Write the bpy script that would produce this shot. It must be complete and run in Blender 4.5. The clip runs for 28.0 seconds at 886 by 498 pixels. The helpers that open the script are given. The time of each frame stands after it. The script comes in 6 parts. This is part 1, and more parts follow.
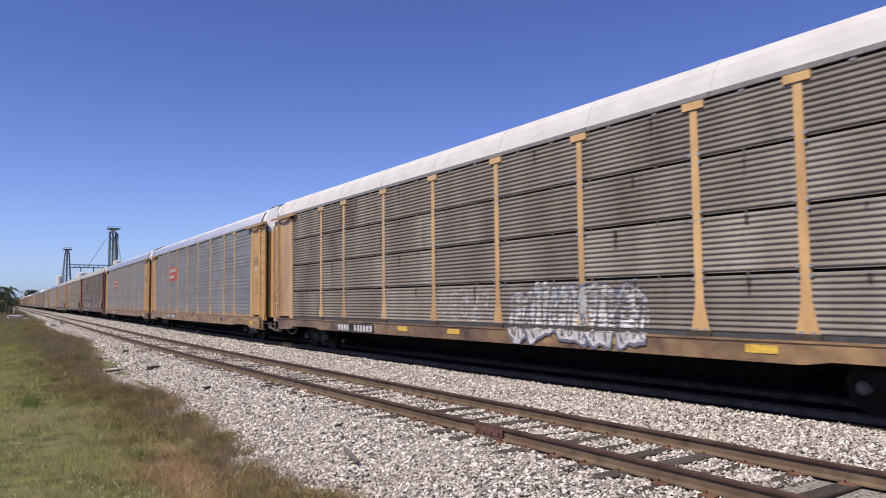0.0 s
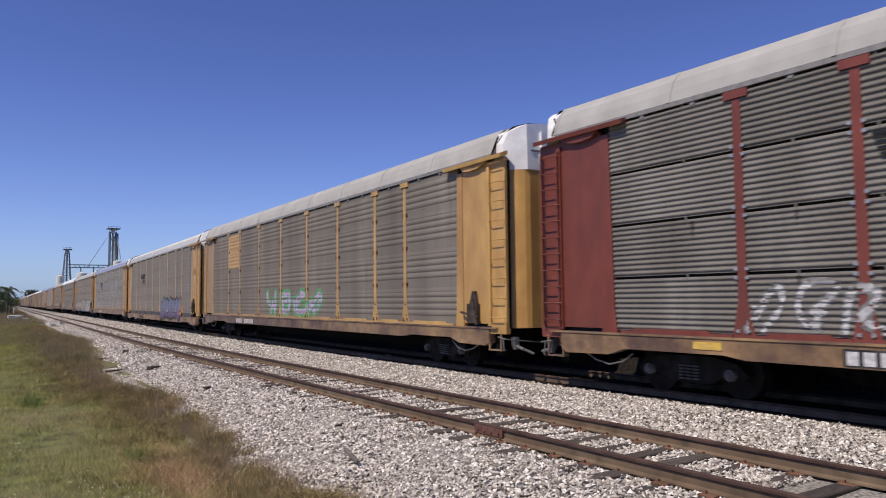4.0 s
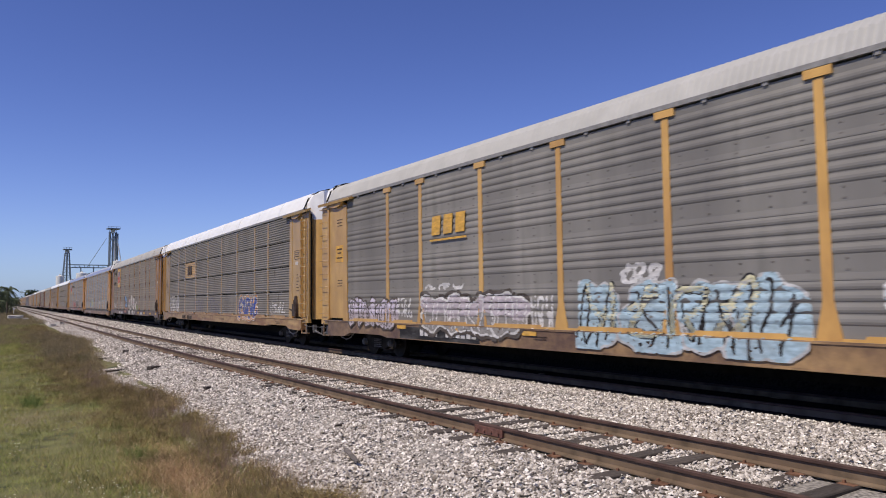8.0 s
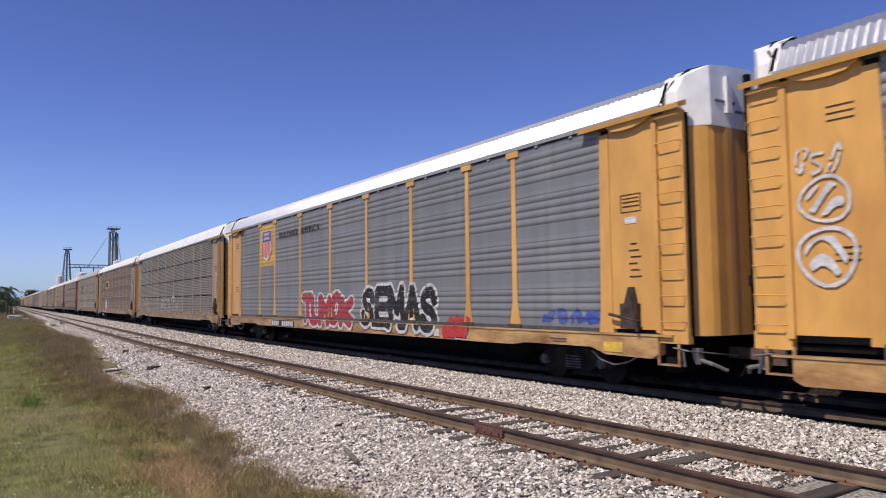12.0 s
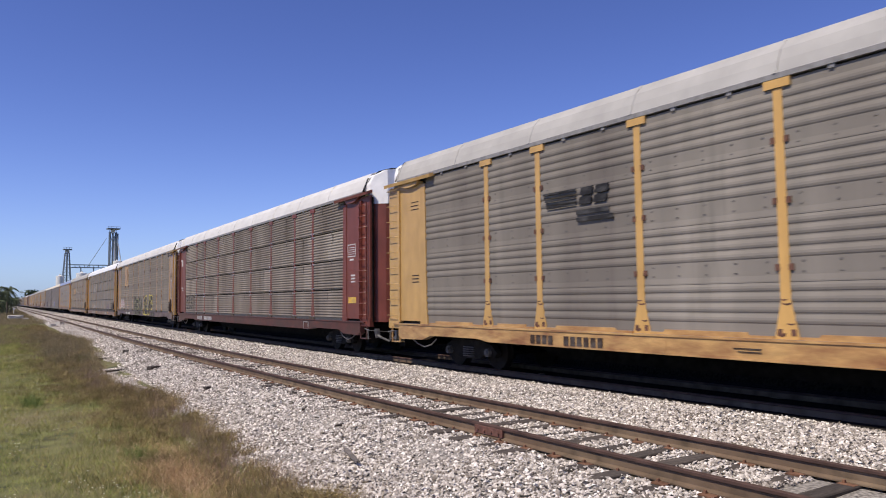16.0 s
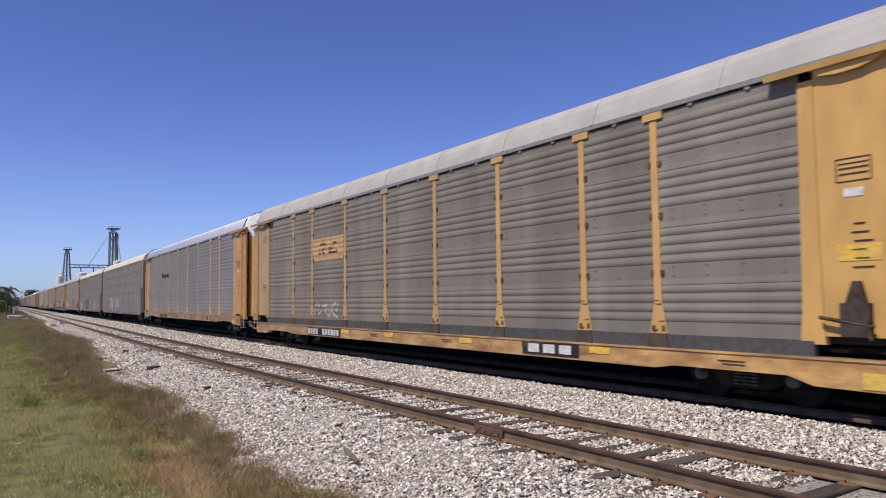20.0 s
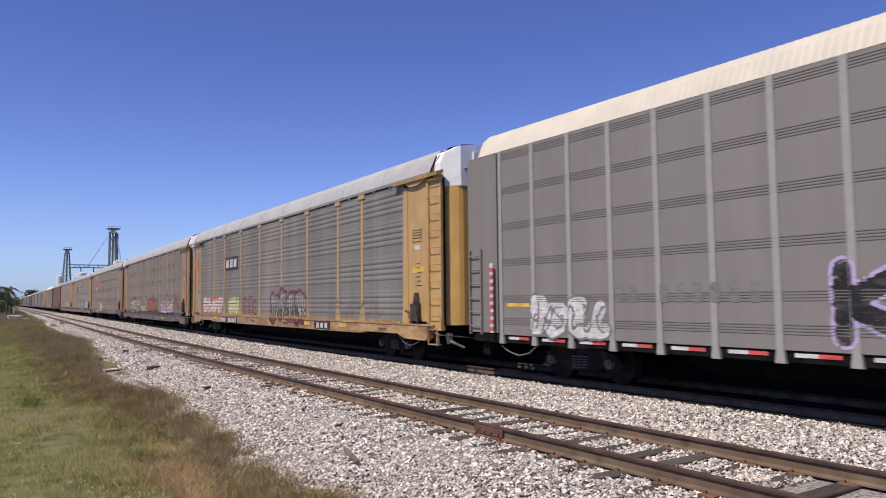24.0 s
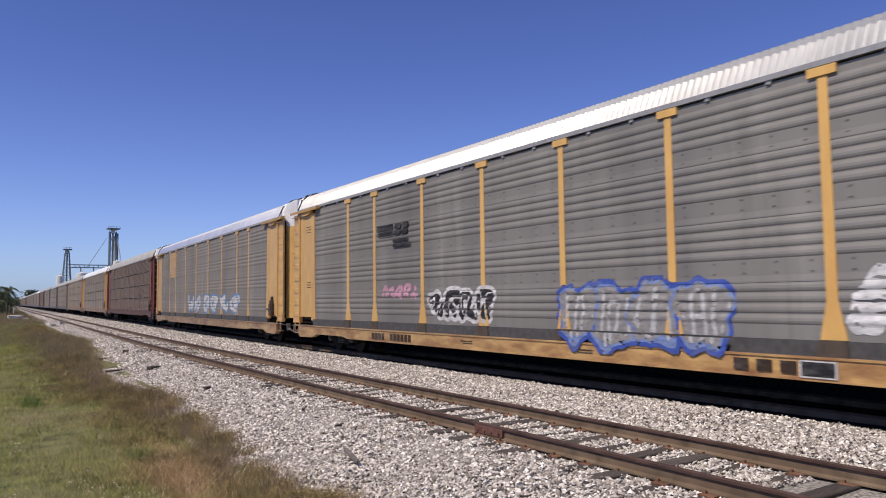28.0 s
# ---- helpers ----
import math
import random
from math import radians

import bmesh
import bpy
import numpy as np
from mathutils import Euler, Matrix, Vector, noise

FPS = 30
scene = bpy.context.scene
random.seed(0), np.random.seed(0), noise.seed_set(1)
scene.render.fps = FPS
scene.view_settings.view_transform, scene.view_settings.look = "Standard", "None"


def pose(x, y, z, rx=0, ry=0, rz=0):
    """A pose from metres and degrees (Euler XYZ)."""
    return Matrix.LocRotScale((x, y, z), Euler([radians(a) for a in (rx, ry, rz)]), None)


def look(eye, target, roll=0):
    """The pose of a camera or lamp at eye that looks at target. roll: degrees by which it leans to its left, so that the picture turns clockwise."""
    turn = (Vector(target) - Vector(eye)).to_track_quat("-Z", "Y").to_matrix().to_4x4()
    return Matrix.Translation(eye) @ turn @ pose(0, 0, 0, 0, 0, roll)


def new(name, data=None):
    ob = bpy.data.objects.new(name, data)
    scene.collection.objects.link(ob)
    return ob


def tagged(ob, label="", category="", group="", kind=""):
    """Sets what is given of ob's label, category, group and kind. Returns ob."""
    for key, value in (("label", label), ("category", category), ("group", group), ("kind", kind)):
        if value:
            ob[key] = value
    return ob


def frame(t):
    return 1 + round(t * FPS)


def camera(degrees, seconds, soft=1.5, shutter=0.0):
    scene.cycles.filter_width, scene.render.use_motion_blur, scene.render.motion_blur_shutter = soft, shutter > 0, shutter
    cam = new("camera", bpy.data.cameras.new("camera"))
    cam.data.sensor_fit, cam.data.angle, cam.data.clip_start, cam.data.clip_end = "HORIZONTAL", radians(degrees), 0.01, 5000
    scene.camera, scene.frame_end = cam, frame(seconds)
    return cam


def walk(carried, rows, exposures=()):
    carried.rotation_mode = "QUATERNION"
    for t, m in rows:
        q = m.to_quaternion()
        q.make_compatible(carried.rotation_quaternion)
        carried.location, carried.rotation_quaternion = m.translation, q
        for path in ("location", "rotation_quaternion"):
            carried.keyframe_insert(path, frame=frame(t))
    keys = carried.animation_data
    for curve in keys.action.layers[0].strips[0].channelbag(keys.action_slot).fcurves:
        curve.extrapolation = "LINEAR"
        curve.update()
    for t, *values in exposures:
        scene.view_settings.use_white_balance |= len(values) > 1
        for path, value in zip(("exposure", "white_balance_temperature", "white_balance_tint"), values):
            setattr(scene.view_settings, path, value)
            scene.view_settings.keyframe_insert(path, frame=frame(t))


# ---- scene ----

# Metres. The tracks run along +y; z = 0 is the top of the siding's rails.
CURVE, CURVE_START, CURVE_SLOPE = 0.001013, -8.692, 0.05256   # a very wide bend to the right
SIDING = 7.022          # centre of the siding at y = 0
MAIN = 11.771           # centre of the main track at y = 0
MAIN_RISE = 0.047       # its rails lie a little higher
SPEED = 25.649          # of the train
PITCH = 28.6            # from car to car, coupled
FIRST = 1.206           # front of car 0 at 0 s
LONG = 27.39            # length of a car's side
HALF = LONG / 2


def bend(y):
    """Sideways shift of the tracks at y."""
    d = min(max(y - CURVE_START, 0), CURVE_SLOPE / CURVE)
    return CURVE * d * d / 2 + CURVE_SLOPE * max(y - CURVE_START - CURVE_SLOPE / CURVE, 0)


# ---- camera ----
EYE = Vector((0, 0, 1.774))
cam = camera(62.04, 28.0, soft=1.0, shutter=0.065)
VIEW = look(EYE, EYE + Vector((0.55457, 0.82932, 0.06842)), 0) @ pose(0, 0, 0, 0, 0, -0.602)
walk(cam, [(0, VIEW), (28, VIEW)], exposures=[(t, e, 6500, 12) for t, e in ((0, 0.1), (1, 0.02), (2, 0.02), (3, -0.08), (5.5, -0.08), (6, 0.0), (7, 0.03), (8.5, -0.1), (10, 0.0), (12, 0.02), (15, 0.12), (16.5, 0.12), (17, 0.2), (18, 0.17), (20, 0.05), (21, -0.06), (23.9, 0.12), (25, -0.03), (27, 0.05), (28, -0.03))])

# ---- light ----
SUN_FROM = Vector((-1.0, -0.11, 1.5)).normalized()
world = bpy.data.worlds.new("sky")
scene.world = world
world.use_nodes = True
wn, wl = world.node_tree.nodes, world.node_tree.links
sky = wn.new("ShaderNodeTexSky")
sky.sky_type = "NISHITA"
sky.sun_disc = False
sky.sun_elevation = math.asin(SUN_FROM.z)
sky.sun_rotation = math.atan2(SUN_FROM.x, SUN_FROM.y)
sky.altitude, sky.air_density, sky.dust_density, sky.ozone_density = 0, 0.6, 0.0, 4.4
wn["Background"].inputs["Strength"].default_value = 0.149
rich = wn.new("ShaderNodeHueSaturation")
rich.inputs["Hue"].default_value, rich.inputs["Saturation"].default_value = 0.52, 1.10
wl.new(sky.outputs[0], rich.inputs["Color"])
# dull haze that thickens towards the horizon all round
toward = wn.new("ShaderNodeTexCoord")
split = wn.new("ShaderNodeSeparateXYZ")
wl.new(toward.outputs["Generated"], split.inputs[0])
clear = wn.new("ShaderNodeMath")
clear.operation, clear.use_clamp = "SUBTRACT", True
clear.inputs[0].default_value = 1.0
wl.new(split.outputs["Z"], clear.inputs[1])
thick = wn.new("ShaderNodeMath")
thick.operation = "POWER"
thick.inputs[1].default_value = 13.0
wl.new(clear.outputs[0], thick.inputs[0])
haze = wn.new("ShaderNodeMix")
haze.data_type = "RGBA"
wl.new(thick.outputs[0], haze.inputs["Factor"])
wl.new(rich.outputs[0], haze.inputs["A"])
haze.inputs["B"].default_value = (1.95, 2.55, 3.78, 1)
wl.new(haze.outputs["Result"], wn["Background"].inputs["Color"])
sun = new("sun", bpy.data.lights.new("sun", "SUN"))
sun.data.energy, sun.data.angle, sun.data.color = 4.3, radians(0.53), (1.0, 0.90, 0.745)
sun.matrix_world = look(SUN_FROM * 50, (0, 0, 0))


# ---- materials ----
# thin tinted films: how much purer the paint beneath is, and the film's own tint
FILM = {"thin": ((1.14, 1.15, 1.16), (0.90, 0.885, 0.87)), "grey": ((1.33, 1.23, 1.0), (0.82, 0.85, 0.95)), "thick": ((1.5, 1.32, 0.98), (0.755, 0.81, 0.96))}


def material(name, base, rough=0.6, metal=0.0, spread=0.12, grain=8.0, stain=None, stain_at=0.58, stretch=(1, 1, 1),
             bump=0.0, bump_scale=60.0, vary=0.0, large=0.5, spec=0.5, film=""):
    """A surface with two scales of variation: fine grain and large stains, stretched as dirt runs on it."""
    m = bpy.data.materials.new(name)
    m.use_nodes = True
    n, l = m.node_tree.nodes, m.node_tree.links
    b = n["Principled BSDF"]
    b.inputs["Roughness"].default_value, b.inputs["Metallic"].default_value = rough, metal
    b.inputs["Specular IOR Level"].default_value = spec
    if film:
        # a thin tinted film, which dulls the paint more the more aslant it is seen
        gain, tint = FILM[film]
        base = tuple(min(0.92, c * k) for c, k in zip(base, gain))
        stain = tuple(c * k for c, k in zip(stain, gain)) if stain else None
        b.inputs["Coat Weight"].default_value, b.inputs["Coat Roughness"].default_value, b.inputs["Coat IOR"].default_value = 1.0, 0.8, 1.03
        b.inputs["Coat Tint"].default_value = (*tint, 1)
        b.inputs["Sheen Weight"].default_value, b.inputs["Sheen Roughness"].default_value, b.inputs["Sheen Tint"].default_value = 0.6, 0.3, (0.42, 0.38, 0.33, 1)
    co = n.new("ShaderNodeTexCoord")
    mp = n.new("ShaderNodeMapping")
    mp.inputs["Scale"].default_value = stretch
    info = n.new("ShaderNodeObjectInfo")
    add = n.new("ShaderNodeVectorMath")
    add.operation = "MULTIPLY_ADD"
    add.inputs[1].default_value = (37.0, 53.0, 19.0)
    l.new(info.outputs["Random"], add.inputs[0])
    l.new(co.outputs["Object"], add.inputs[2])
    l.new(add.outputs[0], mp.inputs["Vector"])
    fine = n.new("ShaderNodeTexNoise")
    fine.inputs["Scale"].default_value, fine.inputs["Detail"].default_value = grain, 6.0
    l.new(mp.outputs[0], fine.inputs["Vector"])
    r1 = n.new("ShaderNodeValToRGB")
    dark = tuple(c * (1 - spread * 2.2) for c in base)
    light = tuple(min(1, c * (1 + spread * 1.6)) for c in base)
    r1.color_ramp.elements[0].position, r1.color_ramp.elements[0].color = 0.3, (*dark, 1)
    r1.color_ramp.elements[1].position, r1.color_ramp.elements[1].color = 0.72, (*light, 1)
    l.new(fine.outputs["Fac"], r1.inputs[0])
    out = r1.outputs[0]
    if stain:
        big = n.new("ShaderNodeTexNoise")
        big.inputs["Scale"].default_value, big.inputs["Detail"].default_value = large, 8.0
        big.inputs["Roughness"].default_value = 0.65
        l.new(mp.outputs[0], big.inputs["Vector"])
        r2 = n.new("ShaderNodeValToRGB")
        r2.color_ramp.elements[0].position, r2.color_ramp.elements[1].position = stain_at - 0.14, stain_at + 0.14
        l.new(big.outputs["Fac"], r2.inputs[0])
        mix = n.new("ShaderNodeMix")
        mix.data_type = "RGBA"
        l.new(r2.outputs[0], mix.inputs["Factor"])
        l.new(out, mix.inputs["A"])
        mix.inputs["B"].default_value = (*stain, 1)
        out = mix.outputs["Result"]
    if vary:
        hsv = n.new("ShaderNodeHueSaturation")
        rng = n.new("ShaderNodeMapRange")
        rng.inputs["To Min"].default_value, rng.inputs["To Max"].default_value = 1 - vary, 1 + vary
        l.new(info.outputs["Random"], rng.inputs["Value"])
        l.new(rng.outputs[0], hsv.inputs["Value"])
        l.new(out, hsv.inputs["Color"])
        out = hsv.outputs[0]
    l.new(out, b.inputs["Base Color"])
    if bump:
        bt = n.new("ShaderNodeTexNoise")
        bt.inputs["Scale"].default_value, bt.inputs["Detail"].default_value = bump_scale, 4.0
        l.new(co.outputs["Object"], bt.inputs["Vector"])
        bp = n.new("ShaderNodeBump")
        bp.inputs["Strength"].default_value, bp.inputs["Distance"].default_value = bump, 0.02
        l.new(bt.outputs["Fac"], bp.inputs["Height"])
        l.new(bp.outputs[0], b.inputs["Normal"])
    return m


def island_material(name, a, b_, rough=0.9, c=None, clumps=0.0):
    """Stones or blades, each with a shade of its own between a and b_ (and c)."""
    m = bpy.data.materials.new(name)
    m.use_nodes = True
    n, l = m.node_tree.nodes, m.node_tree.links
    b = n["Principled BSDF"]
    b.inputs["Roughness"].default_value = rough
    b.inputs["Specular IOR Level"].default_value = 0.2
    g = n.new("ShaderNodeNewGeometry")
    r = n.new("ShaderNodeValToRGB")
    r.color_ramp.elements[0].color, r.color_ramp.elements[1].color = (*a, 1), (*b_, 1)
    if c:
        e = r.color_ramp.elements.new(0.85)
        e.color = (*c, 1)
    l.new(g.outputs["Random Per Island"], r.inputs[0])
    out = r.outputs[0]
    if clumps:
        # tufts and drifts that grow lusher or drier together
        tuft = n.new("ShaderNodeTexNoise")
        tuft.inputs["Scale"].default_value, tuft.inputs["Detail"].default_value, tuft.inputs["Roughness"].default_value = 1.7, 4.0, 0.7
        l.new(g.outputs["Position"], tuft.inputs["Vector"])
        much = n.new("ShaderNodeMapRange")
        much.inputs["From Min"].default_value, much.inputs["From Max"].default_value = 0.34, 0.66
        much.inputs["To Min"].default_value, much.inputs["To Max"].default_value = 1 - clumps, 1 + clumps
        l.new(tuft.outputs["Fac"], much.inputs["Value"])
        hsv = n.new("ShaderNodeHueSaturation")
        l.new(much.outputs[0], hsv.inputs["Value"])
        l.new(out, hsv.inputs["Color"])
        out = hsv.outputs[0]
    l.new(out, b.inputs["Base Color"])
    return m


# the train's paints
SHORT_STREAKS = (0.7, 0.9, 0.45)
yellow = material("yellow_paint", (0.78, 0.43, 0.15), 0.42, spread=0.05, grain=3, stain=(0.60, 0.315, 0.105), stain_at=0.64, stretch=SHORT_STREAKS, vary=0.04, spec=0.3, film="grey")
yellow_deep = material("deep_yellow_paint", (0.70, 0.385, 0.115), 0.42, spread=0.05, grain=3, stain=(0.50, 0.26, 0.08), stain_at=0.62, stretch=SHORT_STREAKS, vary=0.04, spec=0.3, film="grey")
yellow_old = material("old_yellow_paint", (0.60, 0.37, 0.13), 0.38, spread=0.08, grain=3, stain=(0.36, 0.20, 0.08), stain_at=0.6, stretch=SHORT_STREAKS, vary=0.05, spec=0.3, film="thick")
yellow_pale = material("pale_yellow_paint", (0.55, 0.35, 0.13), 0.36, spread=0.06, grain=3, stain=(0.42, 0.27, 0.10), stain_at=0.64, stretch=SHORT_STREAKS, vary=0.04, spec=0.3, film="thick")
yellow_rust = material("rust_streaked_yellow_paint", (0.55, 0.30, 0.085), 0.5, spread=0.10, grain=3, stain=(0.26, 0.125, 0.05), stain_at=0.56, stretch=(0.7, 1.6, 0.35), large=0.9, film="thick")
apricot = material("apricot_paint", (0.72, 0.45, 0.21), 0.4, spread=0.07, grain=3, stain=(0.35, 0.19, 0.09), stain_at=0.62, stretch=SHORT_STREAKS, film="grey")
oxide = material("oxide_red_paint", (0.20, 0.052, 0.036), 0.45, spread=0.10, grain=3, stain=(0.13, 0.045, 0.035), stain_at=0.6, stretch=SHORT_STREAKS, film="thin")
sill_oxide = material("road_dirty_red_paint", (0.105, 0.034, 0.027), 0.6, spread=0.12, grain=4, stain=(0.055, 0.034, 0.028), stain_at=0.54, stretch=(0.6, 0.8, 1.4), large=1.3, film="thin")
sill_rusty = material("rust_stained_yellow_paint", (0.34, 0.225, 0.115), 0.7, spread=0.14, grain=4, stain=(0.105, 0.065, 0.05), stain_at=0.50, stretch=(0.6, 0.7, 0.9), large=1.1, film="thick")
sill_yellow = material("road_dirty_yellow_paint", (0.54, 0.345, 0.14), 0.65, spread=0.10, grain=4, stain=(0.23, 0.105, 0.045), stain_at=0.545, stretch=(0.6, 0.55, 1.9), large=1.7, film="thick")
white_door = material("white_door_paint", (0.86, 0.86, 0.85), 0.5, spread=0.05, grain=3, stain=(0.5, 0.49, 0.47), stain_at=0.68)
# yellow browned for the last cars: the dulling of distance is in the colour
yellow_far = material("far_dulled_yellow_paint", (0.21, 0.16, 0.105), 0.4, spread=0.1, grain=3, stain=(0.2, 0.14, 0.09), stain_at=0.56, stretch=SHORT_STREAKS, film="thick")
black_iron = material("black_iron", (0.010, 0.009, 0.008), 0.85, spread=0.3, grain=6, bump=0.2, spec=0.12)
wheel_steel = material("wheel_steel", (0.016, 0.013, 0.011), 0.7, 0.2, spread=0.3, grain=4, spec=0.2)
dark_gap = material("dark_gap_backing", (0.02, 0.02, 0.02), 0.9, spread=0.2)
galvanised = material("galvanised_steel", (0.45, 0.46, 0.47), 0.45, 0.6, spread=0.1, grain=5)
roof_plain = material("dull_white_roof_paint", (0.40, 0.39, 0.37), 0.8, spread=0.06, grain=1.5, stain=(0.37, 0.36, 0.34), stain_at=0.66, spec=0.2)
roof_white = material("bright_white_roof_paint", (0.80, 0.80, 0.78), 0.45, spread=0.03, grain=1.5)
roof_metal = material("ribbed_metal_roof", (0.66, 0.665, 0.66), 0.33, 0.85, spread=0.04, grain=1.5)
roof_dull_metal = material("dull_ribbed_metal_roof", (0.47, 0.47, 0.46), 0.48, 0.6, spread=0.05, grain=1.5)
roof_grey = material("grey_roof_sheet", (0.43, 0.425, 0.41), 0.7, 0.1, spread=0.05, grain=1.5, stain=(0.38, 0.38, 0.37), stain_at=0.65)
roof_chalk = material("chalky_white_roof_paint", (0.60, 0.59, 0.57), 0.7, spread=0.04, grain=1.5, spec=0.3)
roof_cream = material("cream_roof_paint", (0.60, 0.55, 0.46), 0.6, spread=0.04, grain=1.5)
PANEL_STREAK = (0.4, 1.6, 0.22)
panel_blue = material("blue_grey_galvanised_panel", (0.235, 0.256, 0.272), 0.5, 0.2, spread=0.07, grain=2.0, stain=(0.30, 0.325, 0.345), stain_at=0.6, stretch=(0.4, 0.5, 1.5), vary=0.06, film="thin")
panel_grey = material("grey_galvanised_panel", (0.243, 0.236, 0.218), 0.65, 0.05, spread=0.10, grain=2.0, stain=(0.155, 0.15, 0.145), stain_at=0.57, stretch=PANEL_STREAK, vary=0.06, film="thin")
panel_steel = material("steel_grey_galvanised_panel", (0.240, 0.252, 0.258), 0.5, 0.2, spread=0.08, grain=2.0, stain=(0.20, 0.21, 0.22), stain_at=0.6, stretch=PANEL_STREAK, vary=0.05, film="thin")
panel_tan = material("dusty_grey_panel", (0.235, 0.217, 0.187), 0.75, 0.0, spread=0.11, grain=2.0, stain=(0.14, 0.125, 0.11), stain_at=0.55, stretch=PANEL_STREAK, vary=0.07, film="thin")
panel_dirty = material("grimy_grey_panel", (0.315, 0.29, 0.25), 0.75, 0.0, spread=0.13, grain=2.0, stain=(0.14, 0.115, 0.095), stain_at=0.53, stretch=PANEL_STREAK, vary=0.14, film="thin")
panel_grimy = material("sooty_grey_panel", (0.21, 0.20, 0.18), 0.65, 0.15, spread=0.12, grain=2.0, stain=(0.12, 0.11, 0.095), stain_at=0.54, stretch=PANEL_STREAK, vary=0.12, film="thin")
panel_brown = material("soot_brown_panel", (0.16, 0.12, 0.093), 0.7, 0.0, spread=0.14, grain=2.0, stain=(0.09, 0.068, 0.056), stain_at=0.55, stretch=PANEL_STREAK, vary=0.08, film="thin")
panel_smooth = material("taupe_grey_side_paint", (0.222, 0.207, 0.193), 0.7, 0.0, spread=0.04, grain=1.5, stain=(0.21, 0.2, 0.19), stain_at=0.62, stretch=PANEL_STREAK, film="thin")
# plain marking paints
paint = {}
for key, rgb in {"white": (0.66, 0.66, 0.66), "black": (0.02, 0.02, 0.022), "red": (0.55, 0.03, 0.03), "olive_green": (0.17, 0.27, 0.06), "dusty_pink": (0.46, 0.22, 0.20), "crimson": (0.42, 0.03, 0.055), "bright_red": (0.72, 0.07, 0.06),
                 "orange": (0.75, 0.28, 0.03), "blue": (0.04, 0.09, 0.42), "sky_blue": (0.10, 0.30, 0.62), "pale_blue": (0.36, 0.52, 0.62),
                 "violet": (0.13, 0.08, 0.30), "lilac": (0.50, 0.40, 0.68), "pink": (0.60, 0.30, 0.42), "green": (0.10, 0.42, 0.16),
                 "lime": (0.55, 0.60, 0.10), "lemon": (0.78, 0.70, 0.06), "olive_green": (0.20, 0.30, 0.07), "yellow": (0.80, 0.50, 0.045), "slate": (0.17, 0.18, 0.25), "grey": (0.20, 0.20, 0.20), "silver": (0.48, 0.49, 0.50),
                 "dusty_rose": (0.50, 0.33, 0.20), "faded": (0.34, 0.335, 0.33), "cornflower": (0.17, 0.25, 0.50), "dust_grey": (0.285, 0.275, 0.265), "dark_dust": (0.17, 0.16, 0.15), "mauve": (0.47, 0.42, 0.47), "soot": (0.085, 0.07, 0.06), "amber": (0.72, 0.40, 0.05), "pale_lilac": (0.62, 0.57, 0.70), "maroon": (0.25, 0.03, 0.05), "dark_brown": (0.05, 0.03, 0.02), "tan": (0.60, 0.375, 0.16), "rust_orange": (0.42, 0.11, 0.04), "cream": (0.62, 0.60, 0.38)}.items():
    mean = sum(rgb) / 3
    rgb = tuple(0.88 * c + 0.10 * mean for c in rgb)       # sun-bleached
    paint[key] = material(key + "_marking_paint", rgb, 0.65, spread=0.13, grain=9, stain=tuple(0.45 * c + 0.11 for c in rgb), stain_at=0.62, large=2.6, stretch=(1, 0.6, 1.6), spec=0.3, film="thin")

# the ground's
rail_dark = material("dark_rail_head", (0.085, 0.05, 0.04), 0.7, 0.0, spread=0.2, grain=4, spec=0.25)
rust_plate = material("rusty_plate", (0.20, 0.105, 0.065), 0.85, spread=0.25, grain=7, spec=0.2)
rust_rail = material("rusty_rail_steel", (0.175, 0.128, 0.085), 0.85, 0.0, spread=0.2, grain=4, spec=0.2, stain=(0.13, 0.085, 0.058), stain_at=0.55, bump=0.2)
tie_wood = material("weathered_tie_wood", (0.085, 0.07, 0.06), 0.9, spread=0.3, grain=7, stain=(0.045, 0.036, 0.03), stain_at=0.52, stretch=(0.6, 5, 3), bump=0.6, bump_scale=25, vary=0.25, large=1.2)
stone_bed = material("limestone_ballast_bed", (0.32, 0.295, 0.262), 0.95, spread=0.45, grain=22, stain=(0.24, 0.22, 0.20), stain_at=0.62, bump=1.0, bump_scale=24, large=0.6)
stone = island_material("crushed_limestone", (0.17, 0.145, 0.12), (1.0, 0.935, 0.86), 0.9, c=(0.70, 0.645, 0.585))
earth = material("dry_grass_ground", (0.125, 0.135, 0.04), 0.95, spread=0.35, grain=3.0, stain=(0.18, 0.145, 0.07), stain_at=0.55, bump=0.8, bump_scale=12, large=0.35)
blade_green = island_material("green_grass_blades", (0.085, 0.145, 0.022), (0.275, 0.36, 0.066), 0.8, c=(0.42, 0.38, 0.14), clumps=0.5)
blade_dry = island_material("dry_weed_stalks", (0.19, 0.13, 0.07), (0.54, 0.37, 0.22), 0.85, c=(0.28, 0.235, 0.095), clumps=0.45)
blade_thicket = island_material("dark_dry_weed_stalks", (0.17, 0.135, 0.08), (0.50, 0.37, 0.25), 0.85, c=(0.27, 0.23, 0.13), clumps=0.4)
blade_stalk = island_material("dark_weed_stalks", (0.11, 0.07, 0.058), (0.40, 0.285, 0.24), 0.85)
blade_dead = island_material("orange_dead_grass", (0.38, 0.22, 0.12), (0.80, 0.53, 0.32), 0.85, c=(0.36, 0.25, 0.14), clumps=0.4)
blade_straw = island_material("pale_straw", (0.56, 0.40, 0.23), (0.86, 0.65, 0.40), 0.8)
blade_tan = island_material("bleached_dead_grass", (0.38, 0.26, 0.11), (0.58, 0.42, 0.19), 0.85, c=(0.34, 0.29, 0.10), clumps=0.35)
